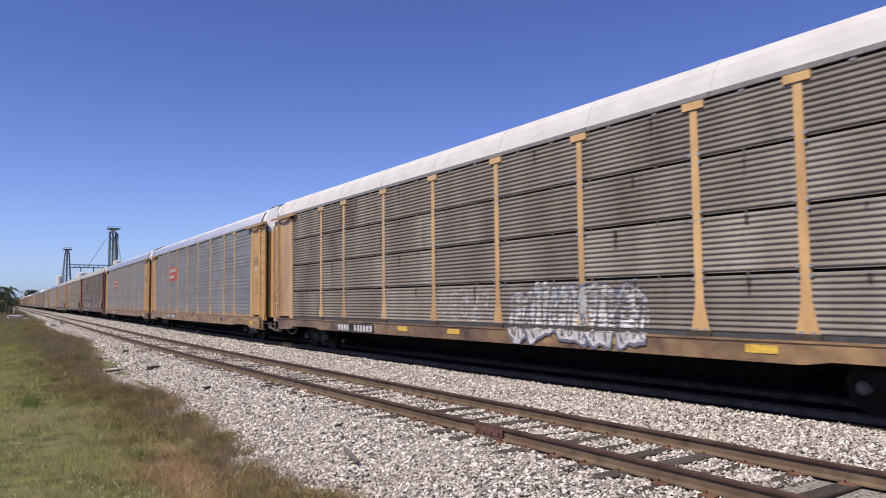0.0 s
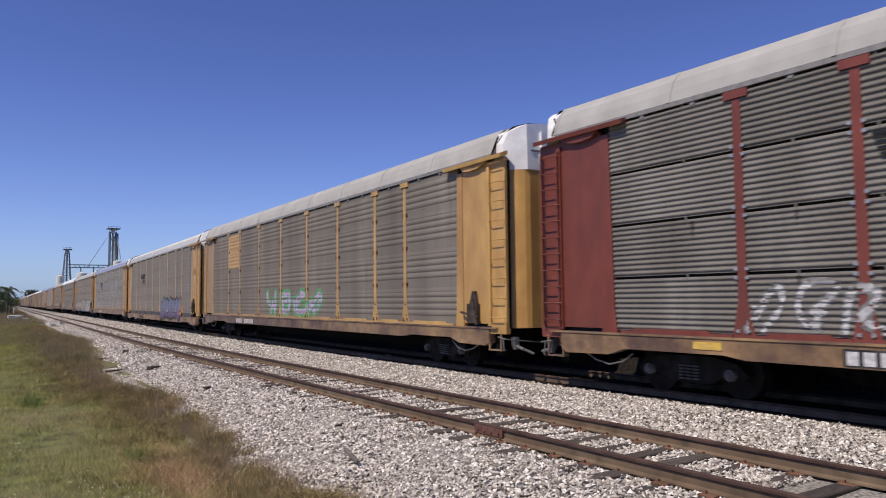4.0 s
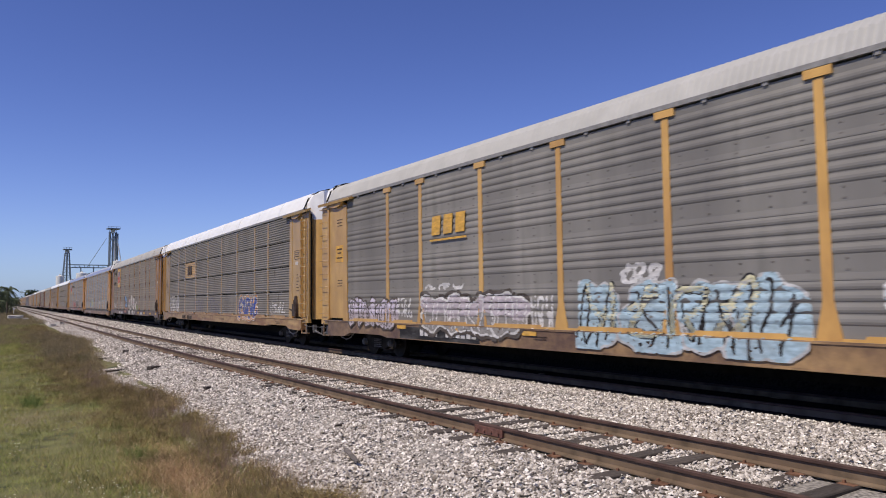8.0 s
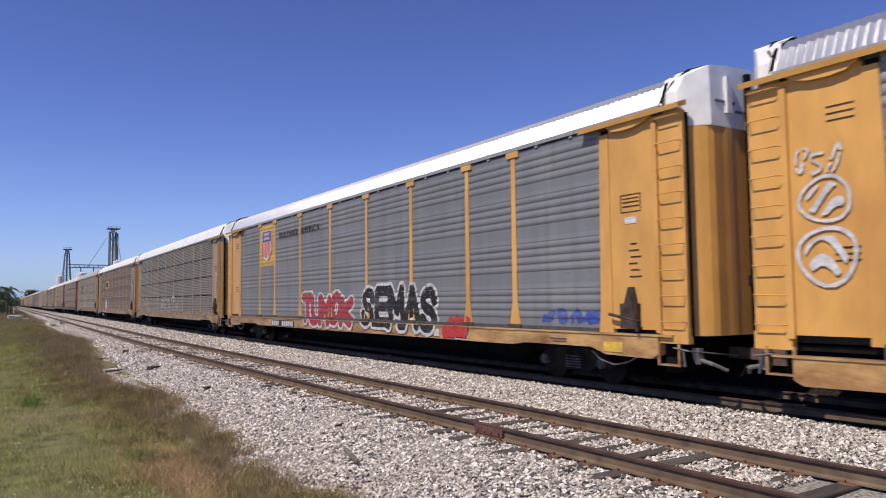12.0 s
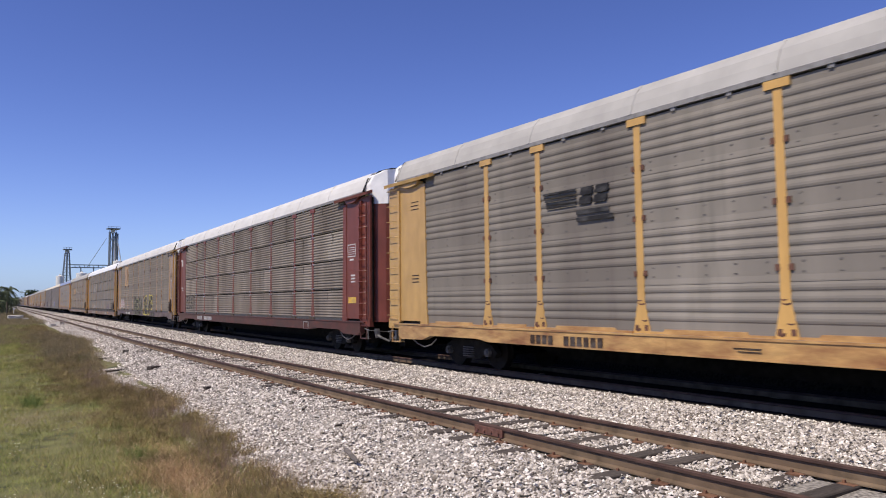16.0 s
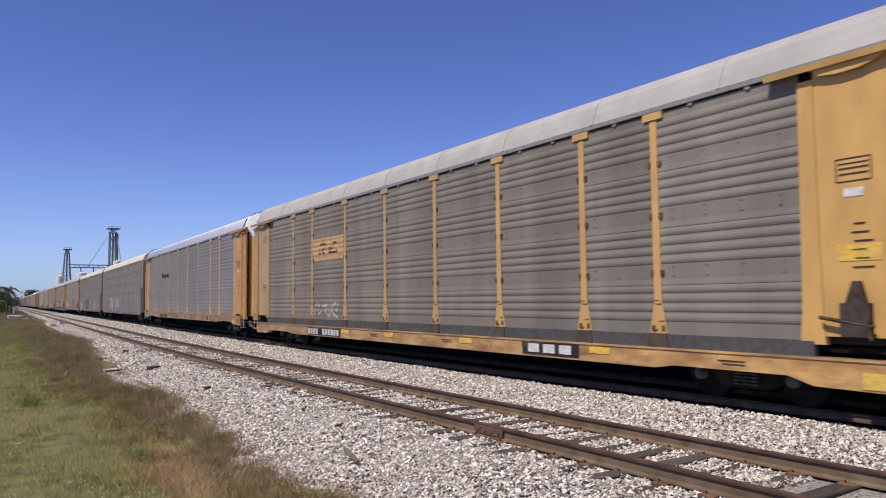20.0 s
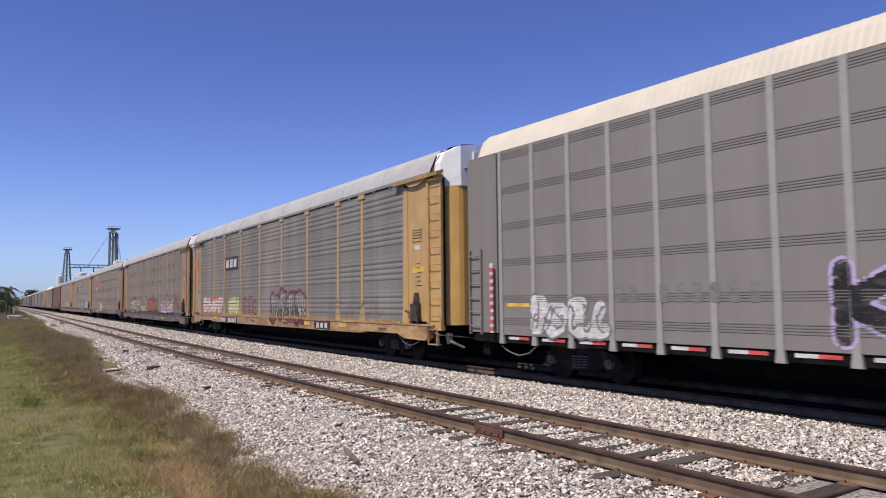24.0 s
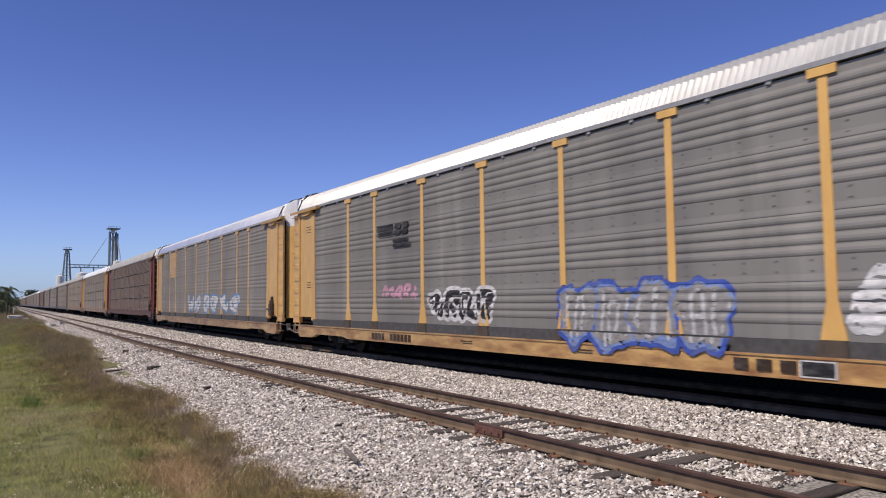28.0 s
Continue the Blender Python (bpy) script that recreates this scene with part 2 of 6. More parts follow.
flower_white = material("white_flower_petals", (0.66, 0.64, 0.48), 0.8, spread=0.05)
palm_leaf = island_material("palm_leaves", (0.04, 0.055, 0.028), (0.11, 0.135, 0.07), 0.7)
bark = material("palm_bark", (0.12, 0.10, 0.08), 0.9, spread=0.3, grain=6)
elevator_steel = material("elevator_steel", (0.19, 0.225, 0.25), 0.55, 0.3, spread=0.1)
tank_white = material("white_tank_paint", (0.72, 0.72, 0.68), 0.5, spread=0.05)
concrete = material("pale_concrete", (0.55, 0.53, 0.49), 0.85, spread=0.1, grain=6)


# ---- mesh helpers ----
def box(bm, x0, x1, y0, y1, z0, z1):
    v = [bm.verts.new((x, y, z)) for z in (z0, z1) for y in (y0, y1) for x in (x0, x1)]
    for q in ((0, 2, 3, 1), (4, 5, 7, 6), (0, 1, 5, 4), (2, 6, 7, 3), (0, 4, 6, 2), (1, 3, 7, 5)):
        bm.faces.new([v[i] for i in q])
    return bm


def prism(bm, outline, axis, a, b):
    """Pulls a flat outline out along an axis (0, 1, 2) from a to b; its two numbers are the other two axes in order."""
    rows = []
    for s in (a, b):
        rows.append([bm.verts.new(tuple([*p[:axis], s, *p[axis:]])) for p in outline])
    k = len(outline)
    for i in range(k):
        j = (i + 1) % k
        bm.faces.new((rows[0][i], rows[0][j], rows[1][j], rows[1][i]))
    bm.faces.new(rows[0][::-1])
    bm.faces.new(rows[1])
    return bm


def rod(bm, a, b, r, sides=6):
    a, b = Vector(a), Vector(b)
    t = (b - a).to_track_quat("Z", "Y").to_matrix()
    rows = [[bm.verts.new(c + t @ Vector((r * math.cos(6.2832 * i / sides), r * math.sin(6.2832 * i / sides), 0))) for i in range(sides)] for c in (a, b)]
    for i in range(sides):
        j = (i + 1) % sides
        bm.faces.new((rows[0][i], rows[0][j], rows[1][j], rows[1][i]))
    bm.faces.new(rows[0][::-1])
    bm.faces.new(rows[1])
    return bm


def mesh_of(name, bm, mat):
    bmesh.ops.recalc_face_normals(bm, faces=bm.faces[:])
    me = bpy.data.meshes.new(name)
    bm.to_mesh(me)
    bm.free()
    me.materials.append(mat)
    return me


def part(name, bm, mat, parent, label=""):
    ob = new(name, mesh_of(name, bm, mat))
    ob.parent = parent
    return tagged(ob, label)


stock = {}


def stocked(name, key, make, mat, parent, at=(0, 0, 0), label="", turn=0):
    """A part whose mesh is shared by all parts of the same key; the paint is the object's own."""
    if (name, key) not in stock:
        stock[name, key] = mesh_of(name, make(bmesh.new()), mat)
    ob = new(name, stock[name, key])
    ob.parent = parent
    ob.matrix_basis = pose(*at, 0, 0, turn)
    if stock[name, key].materials[0] != mat:
        ob.material_slots[0].link = "OBJECT"
        ob.material_slots[0].material = mat
    return tagged(ob, label)


def strips(name, rows_of, mat, kind="structure", label=""):
    """A sheet through rows of points, all of one length."""
    bm = bmesh.new()
    grid = [[bm.verts.new(p) for p in row] for row in rows_of]
    for a, b in zip(grid, grid[1:]):
        for i in range(len(a) - 1):
            bm.faces.new((a[i], a[i + 1], b[i + 1], b[i]))
    ob = new(name, mesh_of(name, bm, mat))
    return tagged(ob, label, name, kind=kind)


# ---- ground ----
YS = [-120, -60, -30, -10] + [i * 2.0 for i in range(0, 40)] + [80 + i * 10 for i in range(30)] + [400, 500, 700, 1000, 1500, 2500]


def bank(u):
    """Height of the ballast at u metres right of the bend's base line."""
    pts = [(2.5, -0.70), (3.2, -0.54), (4.4, -0.41), (5.3, -0.27), (5.7, -0.20), (8.5, -0.20), (9.0, -0.19), (9.8, -0.13), (10.3, -0.10), (13.3, -0.10), (13.8, -0.16)]
    if u <= pts[0][0]:
        return pts[0][1]
    for (a, za), (b, zb) in zip(pts, pts[1:]):
        if u <= b:
            return za + (zb - za) * (u - a) / (b - a)
    return pts[-1][1]


def lawn(u, y):
    """Height of the grassy ground."""
    # the rise past u = 13.6 is unseen, added to block low sky
    base = -0.55 if u < 3.6 else -0.55 - 0.1 * min(u - 3.6, 3) if u < 13 else -0.12 + 0.42 * min(u - 13.6, 4.5) if u > 13.6 else -0.15
    if 3.6 < u <= 4.7 and y > 14:
        base = max(base, bank(u) + 0.03 - 0.35 * max(0, u - 3.7 - 0.05 * (y - 14)))
    return base + 0.06 * noise.noise((u * 0.25, y * 0.2, 0)) if abs(u) < 60 else base


ground = strips("ground", [[(u + bend(y) if abs(u) < 100 else u * 1.0 + bend(y), y, lawn(u, y)) for u in (-1500, -500, -150, -60, -30, -16, -10, -7, -5, -3.5, -2, -1, 0, 1, 2, 3, 3.6, 4.0, 4.4, 4.7, 5.4, 6, 12, 13, 13.6, 14.4, 15.2, 16.2, 18.1, 24, 40, 90, 200, 600, 1500)] for y in YS], earth, label="flat grassy ground beside the railway tracks")
ballast = strips("ballast_bed", [[(u + bend(y), y, bank(u) + (0.025 * noise.noise((u * 1.3, y * 1.3, 3)) if y < 80 else 0)) for u in (2.5, 3.2, 3.8, 4.4, 4.9, 5.4, 5.7, 6.0, 6.4, 6.8, 7.2, 7.6, 8.0, 8.4, 8.7, 9.0, 9.4, 9.8, 10.0, 10.3, 11, 12, 12.8, 13.3, 13.8)] for y in YS], stone_bed, label="pale crushed stone ballast under two railway tracks")


RAIL_FOOT = [(-0.07, -0.17), (0.07, -0.17), (0.07, -0.155), (0.012, -0.135), (0.012, -0.045), (-0.012, -0.045), (-0.012, -0.135), (-0.07, -0.155)]
RAIL_HEAD = [(-0.012, -0.045), (0.012, -0.045), (0.036, -0.035), (0.036, -0.006), (0.028, 0), (-0.028, 0), (-0.036, -0.006), (-0.036, -0.035)]


def rail_bm(prof, x0, top, ys):
    bm = bmesh.new()
    rows = [[bm.verts.new((x0 + bend(y) + p[0], y, top + p[1])) for p in prof] for y in ys]
    for a, b in zip(rows, rows[1:]):
        for i in range(len(prof)):
            j = (i + 1) % len(prof)
            bm.faces.new((a[i], a[j], b[j], b[i]))
    bm.faces.new(rows[0])
    bm.faces.new(rows[-1])
    return bm


RAIL_YS = [-60, -20, 0] + [5 + i * 5 for i in range(26)] + [150, 200, 300, 500, 900, 1400]


# near-black ground colour: the shade under the train is put into it
track_shade = material("shade_dark_ground", (0.022, 0.019, 0.017), 0.95, spread=0.35, grain=18, bump=1.0, bump_scale=24, spec=0.1)
strips("track_bed", [[(u + bend(y), y, -0.09) for u in (MAIN - 1.16, MAIN - 0.6, MAIN, MAIN + 0.6, MAIN + 1.55)] for y in YS], track_shade, label="stones under the main rails, coloured dark for the train's shade")
# unseen bank, added in the same shade colour to close the view under the cars
strips("ditch_bank", [[(u + bend(y), y, z + 0.05 * noise.noise((y * 0.4, u, 7))) for u, z in ((MAIN + 1.5, -0.08), (MAIN + 1.75, 0.0), (MAIN + 1.95, 0.45), (MAIN + 2.2, 0.95), (MAIN + 2.6, 1.0), (MAIN + 3.2, 0.6))] for y in YS], track_shade, label="unseen near-black bank added beyond the main track to shut out light")


def track(name, centre, top, tie_top, tie_from, tie_to, label):
    base = tagged(new(name), label, "railway track", kind="structure")
    base.location = (0, 0, 0)
    for side in (-0.7525, 0.7525):
        rail = part("rail", rail_bm(RAIL_FOOT, centre + side, top, RAIL_YS), rust_rail, base, "rust-brown steel rail")
        part("rail_head", rail_bm(RAIL_HEAD, centre + side, top, RAIL_YS), rail_dark, rail, "dark brown rail head")
    rnd = random.Random(len(name))
    y = tie_from
    count = 0
    rest = bmesh.new()
    while y < tie_to:
        a, tilt = rnd.uniform(-0.05, 0.05), rnd.uniform(-2.5, 2.5)
        long = 2.55
        if count < 150:
            def tie(bm):
                box(bm, -long / 2, long / 2, -0.11, 0.11, -0.17, 0)
                bmesh.ops.bevel(bm, geom=bm.edges[:], offset=0.012, segments=1, affect="EDGES")
                return bm
            stocked("tie", "tie", tie, tie_wood, base, (centre + a + bend(y), y, tie_top + rnd.uniform(-0.02, 0.012)), turn=tilt)
        else:
            c = centre + a + bend(y)
            box(rest, c - long / 2, c + long / 2, y - 0.11, y + 0.11, tie_top - 0.17, tie_top)
        TIES[name].append(y)
        count += 1
        y += 0.565 + rnd.uniform(-0.03, 0.03)
    if count >= 150:
        far = part("far_ties", rest, tie_wood, base, "row of weathered wooden ties further off")
        far["kind"] = "stuff"
    else:
        rest.free()
    return base


TIES = {"siding_track": [], "main_track": []}
siding = track("siding_track", SIDING, 0.0, -0.166, 3.0, 130.0, "rusty siding track on weathered wooden ties")
main_track = track("main_track", MAIN, MAIN_RISE, MAIN_RISE - 0.165, 2.0, 90.0, "main railway track with brown steel rails")


# ---- rail cars ----
EDGES = [1.99, 4.76, 6.64, 9.46, 12.28, 15.11, 17.93, 20.75, 22.63, 25.40]   # panel edges, from a car's front end
DECK, SILL, EAVE = 1.03, 0.60, 5.0


ROW = 0.982     # height of one row on the slatted kind


def ribbed(kind):
    """Cross-section of a side panel, from bottom to top: how far out it stands at which height."""
    z, prof = 1.08, []
    if kind == "grouped":
        # four sheets that lap over one another, each with four round ribs over a flat
        prof = [(0.0, 1.08)]
        for k in range(4):
            seam = 0.94 + 1.005 * k
            if k:
                prof += [(0.0, seam - 0.008), (0.010, seam - 0.006), (0.010, seam + 0.02), (0.0, seam + 0.10)]
            for i in range(4):
                c = (4.305 if k == 3 else seam + 0.43) + 0.165 * i
                prof += [(0.0, c - 0.070), (0.012, c - 0.048), (0.020, c - 0.014), (0.017, c + 0.025), (0.0, c + 0.078)]
        return prof + [(0.0, 5.012)]
    else:
        step = (ROW - 0.05) / 10
        for k in range(10):
            zz = 0.05 + k * step
            prof += [(0.0, zz), (0.0, zz + step * 0.26), (0.017, zz + step * 0.40), (0.023, zz + step * 0.54), (0.020, zz + step * 0.70)]
        prof += [(0.01, ROW)]
    return [(o, min(h, 4.90)) for o, h in prof if h < 4.96]


PROFILES = {k: ribbed(k) for k in ("grouped", "rows")}


def panel_bm(bm, width, kind):
    prof = PROFILES[kind]
    cols = [[bm.verts.new((-1.50 - o, y, z)) for o, z in prof] for y in (-width / 2, width / 2)]
    for i in range(len(prof) - 1):
        bm.faces.new((cols[0][i], cols[1][i], cols[1][i + 1], cols[0][i + 1]))
    back = [[bm.verts.new((-1.44, y, z)) for z in (prof[0][1], prof[-1][1])] for y in (-width / 2, width / 2)]
    bm.faces.new((back[0][0], back[0][1], back[1][1], back[1][0]))
    bm.faces.new((cols[0][0], back[0][0], back[1][0], cols[1][0]))
    bm.faces.new((cols[0][-1], cols[1][-1], back[1][1], back[0][1]))
    bm.faces.new([*cols[0], back[0][1], back[0][0]])
    bm.faces.new([*cols[1], back[1][1], back[1][0]])
    return bm


def bolts_bm(bm, width, kind):
    """Rows of bolt heads on the flats of a panel."""
    n = max(3, round(width / 0.62))
    for i in range(n):
        y = -width / 2 + width * (i + 0.5) / n
        for k in range(4):
            z = (1.20, 2.19, 3.20, 4.12)[k] if kind == "grouped" else 1.07 + ROW * (k + 1)
            if kind == "grouped" and k:
                for d in (-0.10, 0.06):
                    box(bm, -1.507, -1.497, y - 0.03, y + 0.03, z + d - 0.011, z + d + 0.011)
            elif kind != "grouped" and i % 3 == 1:
                box(bm, -1.524, -1.50, y - 0.014, y + 0.014, z - 0.02, z + 0.07)
    return bm


def surface(kind, y, z):
    """How far the painted side stands out at height z and y metres from a car's front end (arrays)."""
    if kind == "smooth":
        out = np.full_like(z, 1.53)
        step = (LONG - 2.44) / 22
        near = np.abs((y - 1.14 + step / 2) % step - step / 2) < 0.07
        out[near] = 1.552
        return out + 0.006
    prof = np.array(PROFILES[kind])
    zz = z if kind == "grouped" else np.clip((z - 1.08) % ROW, 0.05, ROW)
    out = 1.50 + np.interp(zz, prof[:, 1], prof[:, 0])
    for e in EDGES[1:-1]:
        out[np.abs(y - e) < 0.10] = 1.527
    out[(y < EDGES[0] + 0.03) | (y > EDGES[-1] - 0.03)] = 1.538
    out[z < 1.08] = 1.608
    return out + 0.007


def post_bm(bm):
    out = [(-0.20, DECK), (0.20, DECK), (0.20, DECK + 0.06), (0.085, DECK + 0.62), (0.075, 4.89), (-0.075, 4.89), (-0.085, DECK + 0.62), (-0.20, DECK + 0.06)]
    prism(bm, out, 0, -1.524, -1.46)
    box(bm, -1.546, -1.46, -0.22, 0.22, 4.90, 5.035)
    return bm


def post_plain_bm(bm):
    return prism(bm, [(-0.11, DECK), (0.11, DECK), (0.075, DECK + 0.5), (0.075, 4.97), (-0.075, 4.97), (-0.075, DECK + 0.5)], 0, -1.522, -1.46)


def clips_bm(bm):
    """Bright clips that hold the panels' edges at a post."""
    for k in range(4):
        for d in (0.10, ROW - 0.04):
            z = 1.08 + k * ROW + d
            for s in (-1, 1):
                prism(bm, [(s * 0.07, z - 0.03), (s * 0.13, z - 0.02), (s * 0.13, z + 0.02), (s * 0.07, z + 0.03)], 0, -1.545, -1.52)
    return bm


def brackets_bm(bm):
    """Short rusty angles that hold the panels at a post, on the flats between the ribs."""
    for k in range(4):
        z = (1.18, 2.16, 3.17, 4.10)[k]
        for s in (-1, 1):
            box(bm, -1.528, -1.49, min(s * 0.07, s * 0.15), max(s * 0.07, s * 0.15), z - 0.05, z + 0.05)
    return bm


def scuffs_bm(bm):
    """Ragged rusty scrapes across the swelling foot of a post."""
    for z, h, a, b in ((1.60, 0.030, -0.088, 0.06), (1.665, 0.022, -0.02, 0.084), (1.30, 0.026, -0.13, -0.01), (1.13, 0.05, 0.02, 0.16)):
        mid = (a + b) / 2
        prism(bm, [(a, z), (mid, z - h * 0.5), (b, z + h * 0.2), (b, z + h), (mid + 0.02, z + h * 0.4), (a, z + h * 0.9)], 0, -1.527, -1.515)
    return bm


ROOF = [(-1.545, 5.125), (-1.53, 5.14), (-1.455, 5.32), (-1.375, 5.495), (-1.18, 5.665), (-0.85, 5.775), (-0.4, 5.85), (0, 5.87)]


ROOF_PLAIN = [(-1.545, 5.125), (-1.53, 5.14), (-1.475, 5.33), (-1.39, 5.53), (-1.20, 5.725), (-0.85, 5.82), (-0.4, 5.87), (0, 5.89)]


def roof_bm(bm, ribs):
    """A bowed roof of sheets with raised seams between them."""
    half = ROOF if ribs else ROOF_PLAIN
    prof = half + [(-x, z) for x, z in half[-2::-1]]
    y0, y1 = 0.45, LONG - 0.45
    n, steps, high = (183, ((0.0, -1.0), (0.06, -1.0), (0.50, -0.04), (0.60, 0.0), (0.68, -0.3), (0.76, -1.0)), 0.046) if ribs else (9, ((0.0, 0.0), (0.975, 0.0), (0.976, 1.0), (0.999, 1.0)), 0.012)
    rows = []
    step = (y1 - y0) / n
    for i in range(n):
        for f, up in steps:
            y, lift = y0 + (i + f) * step - HALF, up * high
            rows.append([bm.verts.new((x * (1 + lift * 0.7), y, z + lift * 0.3)) for x, z in prof])
    rows.append([bm.verts.new((x, y1 - HALF, z)) for x, z in prof])
    for a, b in zip(rows, rows[1:]):
        for i in range(len(prof) - 1):
            bm.faces.new((a[i], a[i + 1], b[i + 1], b[i]))
    bm.faces.new(rows[0])
    bm.faces.new(rows[-1][::-1])
    return bm


def roof_seal_bm(bm):
    """The black lip at the roof's end, over the door."""
    prof = ROOF + [(-x, z) for x, z in ROOF[-2::-1]]
    rows = [[bm.verts.new((x * g, y, z + l)) for x, z in prof] for y, g, l in ((0.41, 1.0, -0.02), (0.41, 1.01, 0.02), (0.46, 1.01, 0.02), (0.46, 1.0, -0.02))]
    for a, b in zip(rows, rows[1:]):
        for i in range(len(prof) - 1):
            bm.faces.new((a[i], a[i + 1], b[i + 1], b[i]))
    return bm


def sill_bm(bm, side, top, bottom):
    """The outer beam of the deck, cut away over the wheels."""
    half = [(0.62, bottom), (0.78, bottom - 0.08), (1.9, bottom - 0.06), (2.3, bottom + 0.06), (4.4, bottom + 0.06), (4.8, bottom)]
    out = [(LONG - y, z) for y, z in half] + [(y, z) for y, z in half[::-1]] + [(0.62, top), (LONG - 0.62, top)]
    prism(bm, [(y - HALF, z) for y, z in out], 0, side * 1.585, side * 1.40)
    # welded cover plates and a thin flange along the foot
    if side < 0:
        for y in (5.6, 9.9, 13.7, 17.5, 21.8):
            box(bm, -1.591, -1.58, y - 0.16 - HALF, y + 0.16 - HALF, bottom + 0.03, top - 0.04)
        box(bm, -1.60, -1.585, 4.8 - HALF, HALF - 4.8, bottom, bottom + 0.02)
    return bm


def deck_edge_bm(bm, top):
    return box(bm, -1.602, -1.40, 0.3 - HALF, HALF - 0.3, top - 0.017, top + 0.02)


def ledge_bm(bm, width):
    """A low ledge under a panel, with two notches cut in its top edge."""
    w = width / 2 - 0.20
    prism(bm, [(-w, 1.06), (w, 1.06), (w, 1.12), (w * 0.75, 1.12), (w * 0.72, 1.165), (-w * 0.6, 1.165), (-w * 0.63, 1.12), (-w, 1.12)], 0, -1.545, -1.49)
    return bm


def sheet_bm(bm):
    return box(bm, -1.52, -1.44, 0.0, 1.76, 1.15, 4.95)


def corner_post_bm(bm):
    return prism(bm, [(1.72, DECK), (2.10, DECK), (2.05, DECK + 0.5), (1.99, 4.86), (1.76, 4.86), (1.74, DECK + 0.5)], 0, -1.538, -1.44)


def edge_strip_bm(bm):
    return box(bm, -1.57, -1.521, 0.55, 0.66, 1.10, 4.84)


def flange_bm(bm):
    return prism(bm, [(-1.66, 4.96), (-1.46, 5.025), (-1.46, 5.12), (-1.68, 5.045)], 1, -0.05, 2.45)


def gusset_bm(bm):
    return prism(bm, [(0.66, 4.985), (0.80, 4.90), (1.05, 4.84), (1.35, 4.83), (1.60, 4.86), (1.74, 4.96), (1.74, 4.985)], 0, -1.61, -1.521)


def ladder_bm(bm):
    for y in (0.12, 0.60):
        box(bm, -1.62, -1.57, y - 0.02, y + 0.02, 1.15, 4.75)
    for k in range(11):
        z = 1.30 + k * 0.335
        rod(bm, (-1.60, 0.10, z), (-1.66, 0.16, z), 0.013)
        rod(bm, (-1.66, 0.16, z), (-1.66, 0.58, z), 0.013)
        rod(bm, (-1.66, 0.58, z), (-1.60, 0.64, z), 0.013)
    return bm


def rung_bm(bm):
    """A bent grab iron set straight on the end sheet."""
    rod(bm, (-1.52, 0.03, 0), (-1.64, 0.06, 0), 0.010)
    rod(bm, (-1.64, 0.06, 0), (-1.64, 0.50, 0), 0.010)
    rod(bm, (-1.64, 0.50, 0), (-1.56, 0.57, 0), 0.010)
    return bm


def rung_flip_bm(bm):
    rung_bm(bm)
    for v in bm.verts:
        v.co.y = -v.co.y
    return bm


def leaf(x):
    """How far forward an end door stands at x: two flat leaves with a slanted wing at each side."""
    return 0.14 - 0.34 * min(1, max(0, 1.44 - abs(x)) / 0.44)


def end_door_bm(bm, z0, z1, grow):
    """A door that bows outwards at the car's end, from z0 to z1."""
    pts = []
    for i in range(25):
        a = i / 24
        x = -1.40 + 2.80 * a
        top = min(z1, 5.08 + 0.77 * (1 - abs(2 * a - 1) ** 3.5))
        pts.append((x * grow, leaf(x) + 0.012 - (0.012 if i % 6 in (1, 2) else 0), top))
    lo = [bm.verts.new((x, y, z0)) for x, y, _ in pts]
    hi = [bm.verts.new((x, y, t)) for x, y, t in pts]
    lob = [bm.verts.new((x, y + 0.06, z0)) for x, y, _ in pts]
    hib = [bm.verts.new((x, y + 0.06, t)) for x, y, t in pts]
    for i in range(24):
        bm.faces.new((lo[i], lo[i + 1], hi[i + 1], hi[i]))
        bm.faces.new((lob[i], hib[i], hib[i + 1], lob[i + 1]))
        bm.faces.new((hi[i], hi[i + 1], hib[i + 1], hib[i]))
        bm.faces.new((lo[i], lob[i], lob[i + 1], lo[i + 1]))
    return bm


def hood_bm(bm):
    """The upper part of an end door: two flat leaves that meet in a blunt corner, as high as the roof."""
    prof = [(-1.44, 4.99), (-1.43, 5.32), (-1.33, 5.58), (-1.0, 5.76), (-0.55, 5.82), (0, 5.84)]
    prof = prof + [(-x, z) for x, z in prof[-2::-1]]
    front = [leaf(x) for x, _ in prof]
    lo = [bm.verts.new((x, y, 4.70)) for (x, _), y in zip(prof, front)]
    hi = [bm.verts.new((x, y + 0.02, z)) for (x, z), y in zip(prof, front)]
    back = [bm.verts.new((x, 0.50, min(z + 0.02, 5.86))) for x, z in prof]
    for i in range(len(prof) - 1):
        bm.faces.new((lo[i], lo[i + 1], hi[i + 1], hi[i]))
        bm.faces.new((hi[i], hi[i + 1], back[i + 1], back[i]))
    foot = [bm.verts.new((x, 0.50, 4.70)) for x, _ in (prof[0], prof[-1])]
    bm.faces.new((lo[0], hi[0], back[0], foot[0]))
    bm.faces.new((lo[-1], foot[1], back[-1], hi[-1]))
    return bm


def hood_marks_bm(bm):
    """Short dark stencilled lines on the hood."""
    for x, w, z in ((-0.62, 0.55, 5.12), (-0.22, 0.25, 4.98)):
        box(bm, x - w / 2, x + w / 2, -0.208, -0.198, z, z + 0.05)
    return bm


def door_gap_bm(bm):
    """Black strip that stands in for the shaded gap beside the end door."""
    return box(bm, -1.455, -1.40, -0.03, 0.10, 1.06, 4.90)


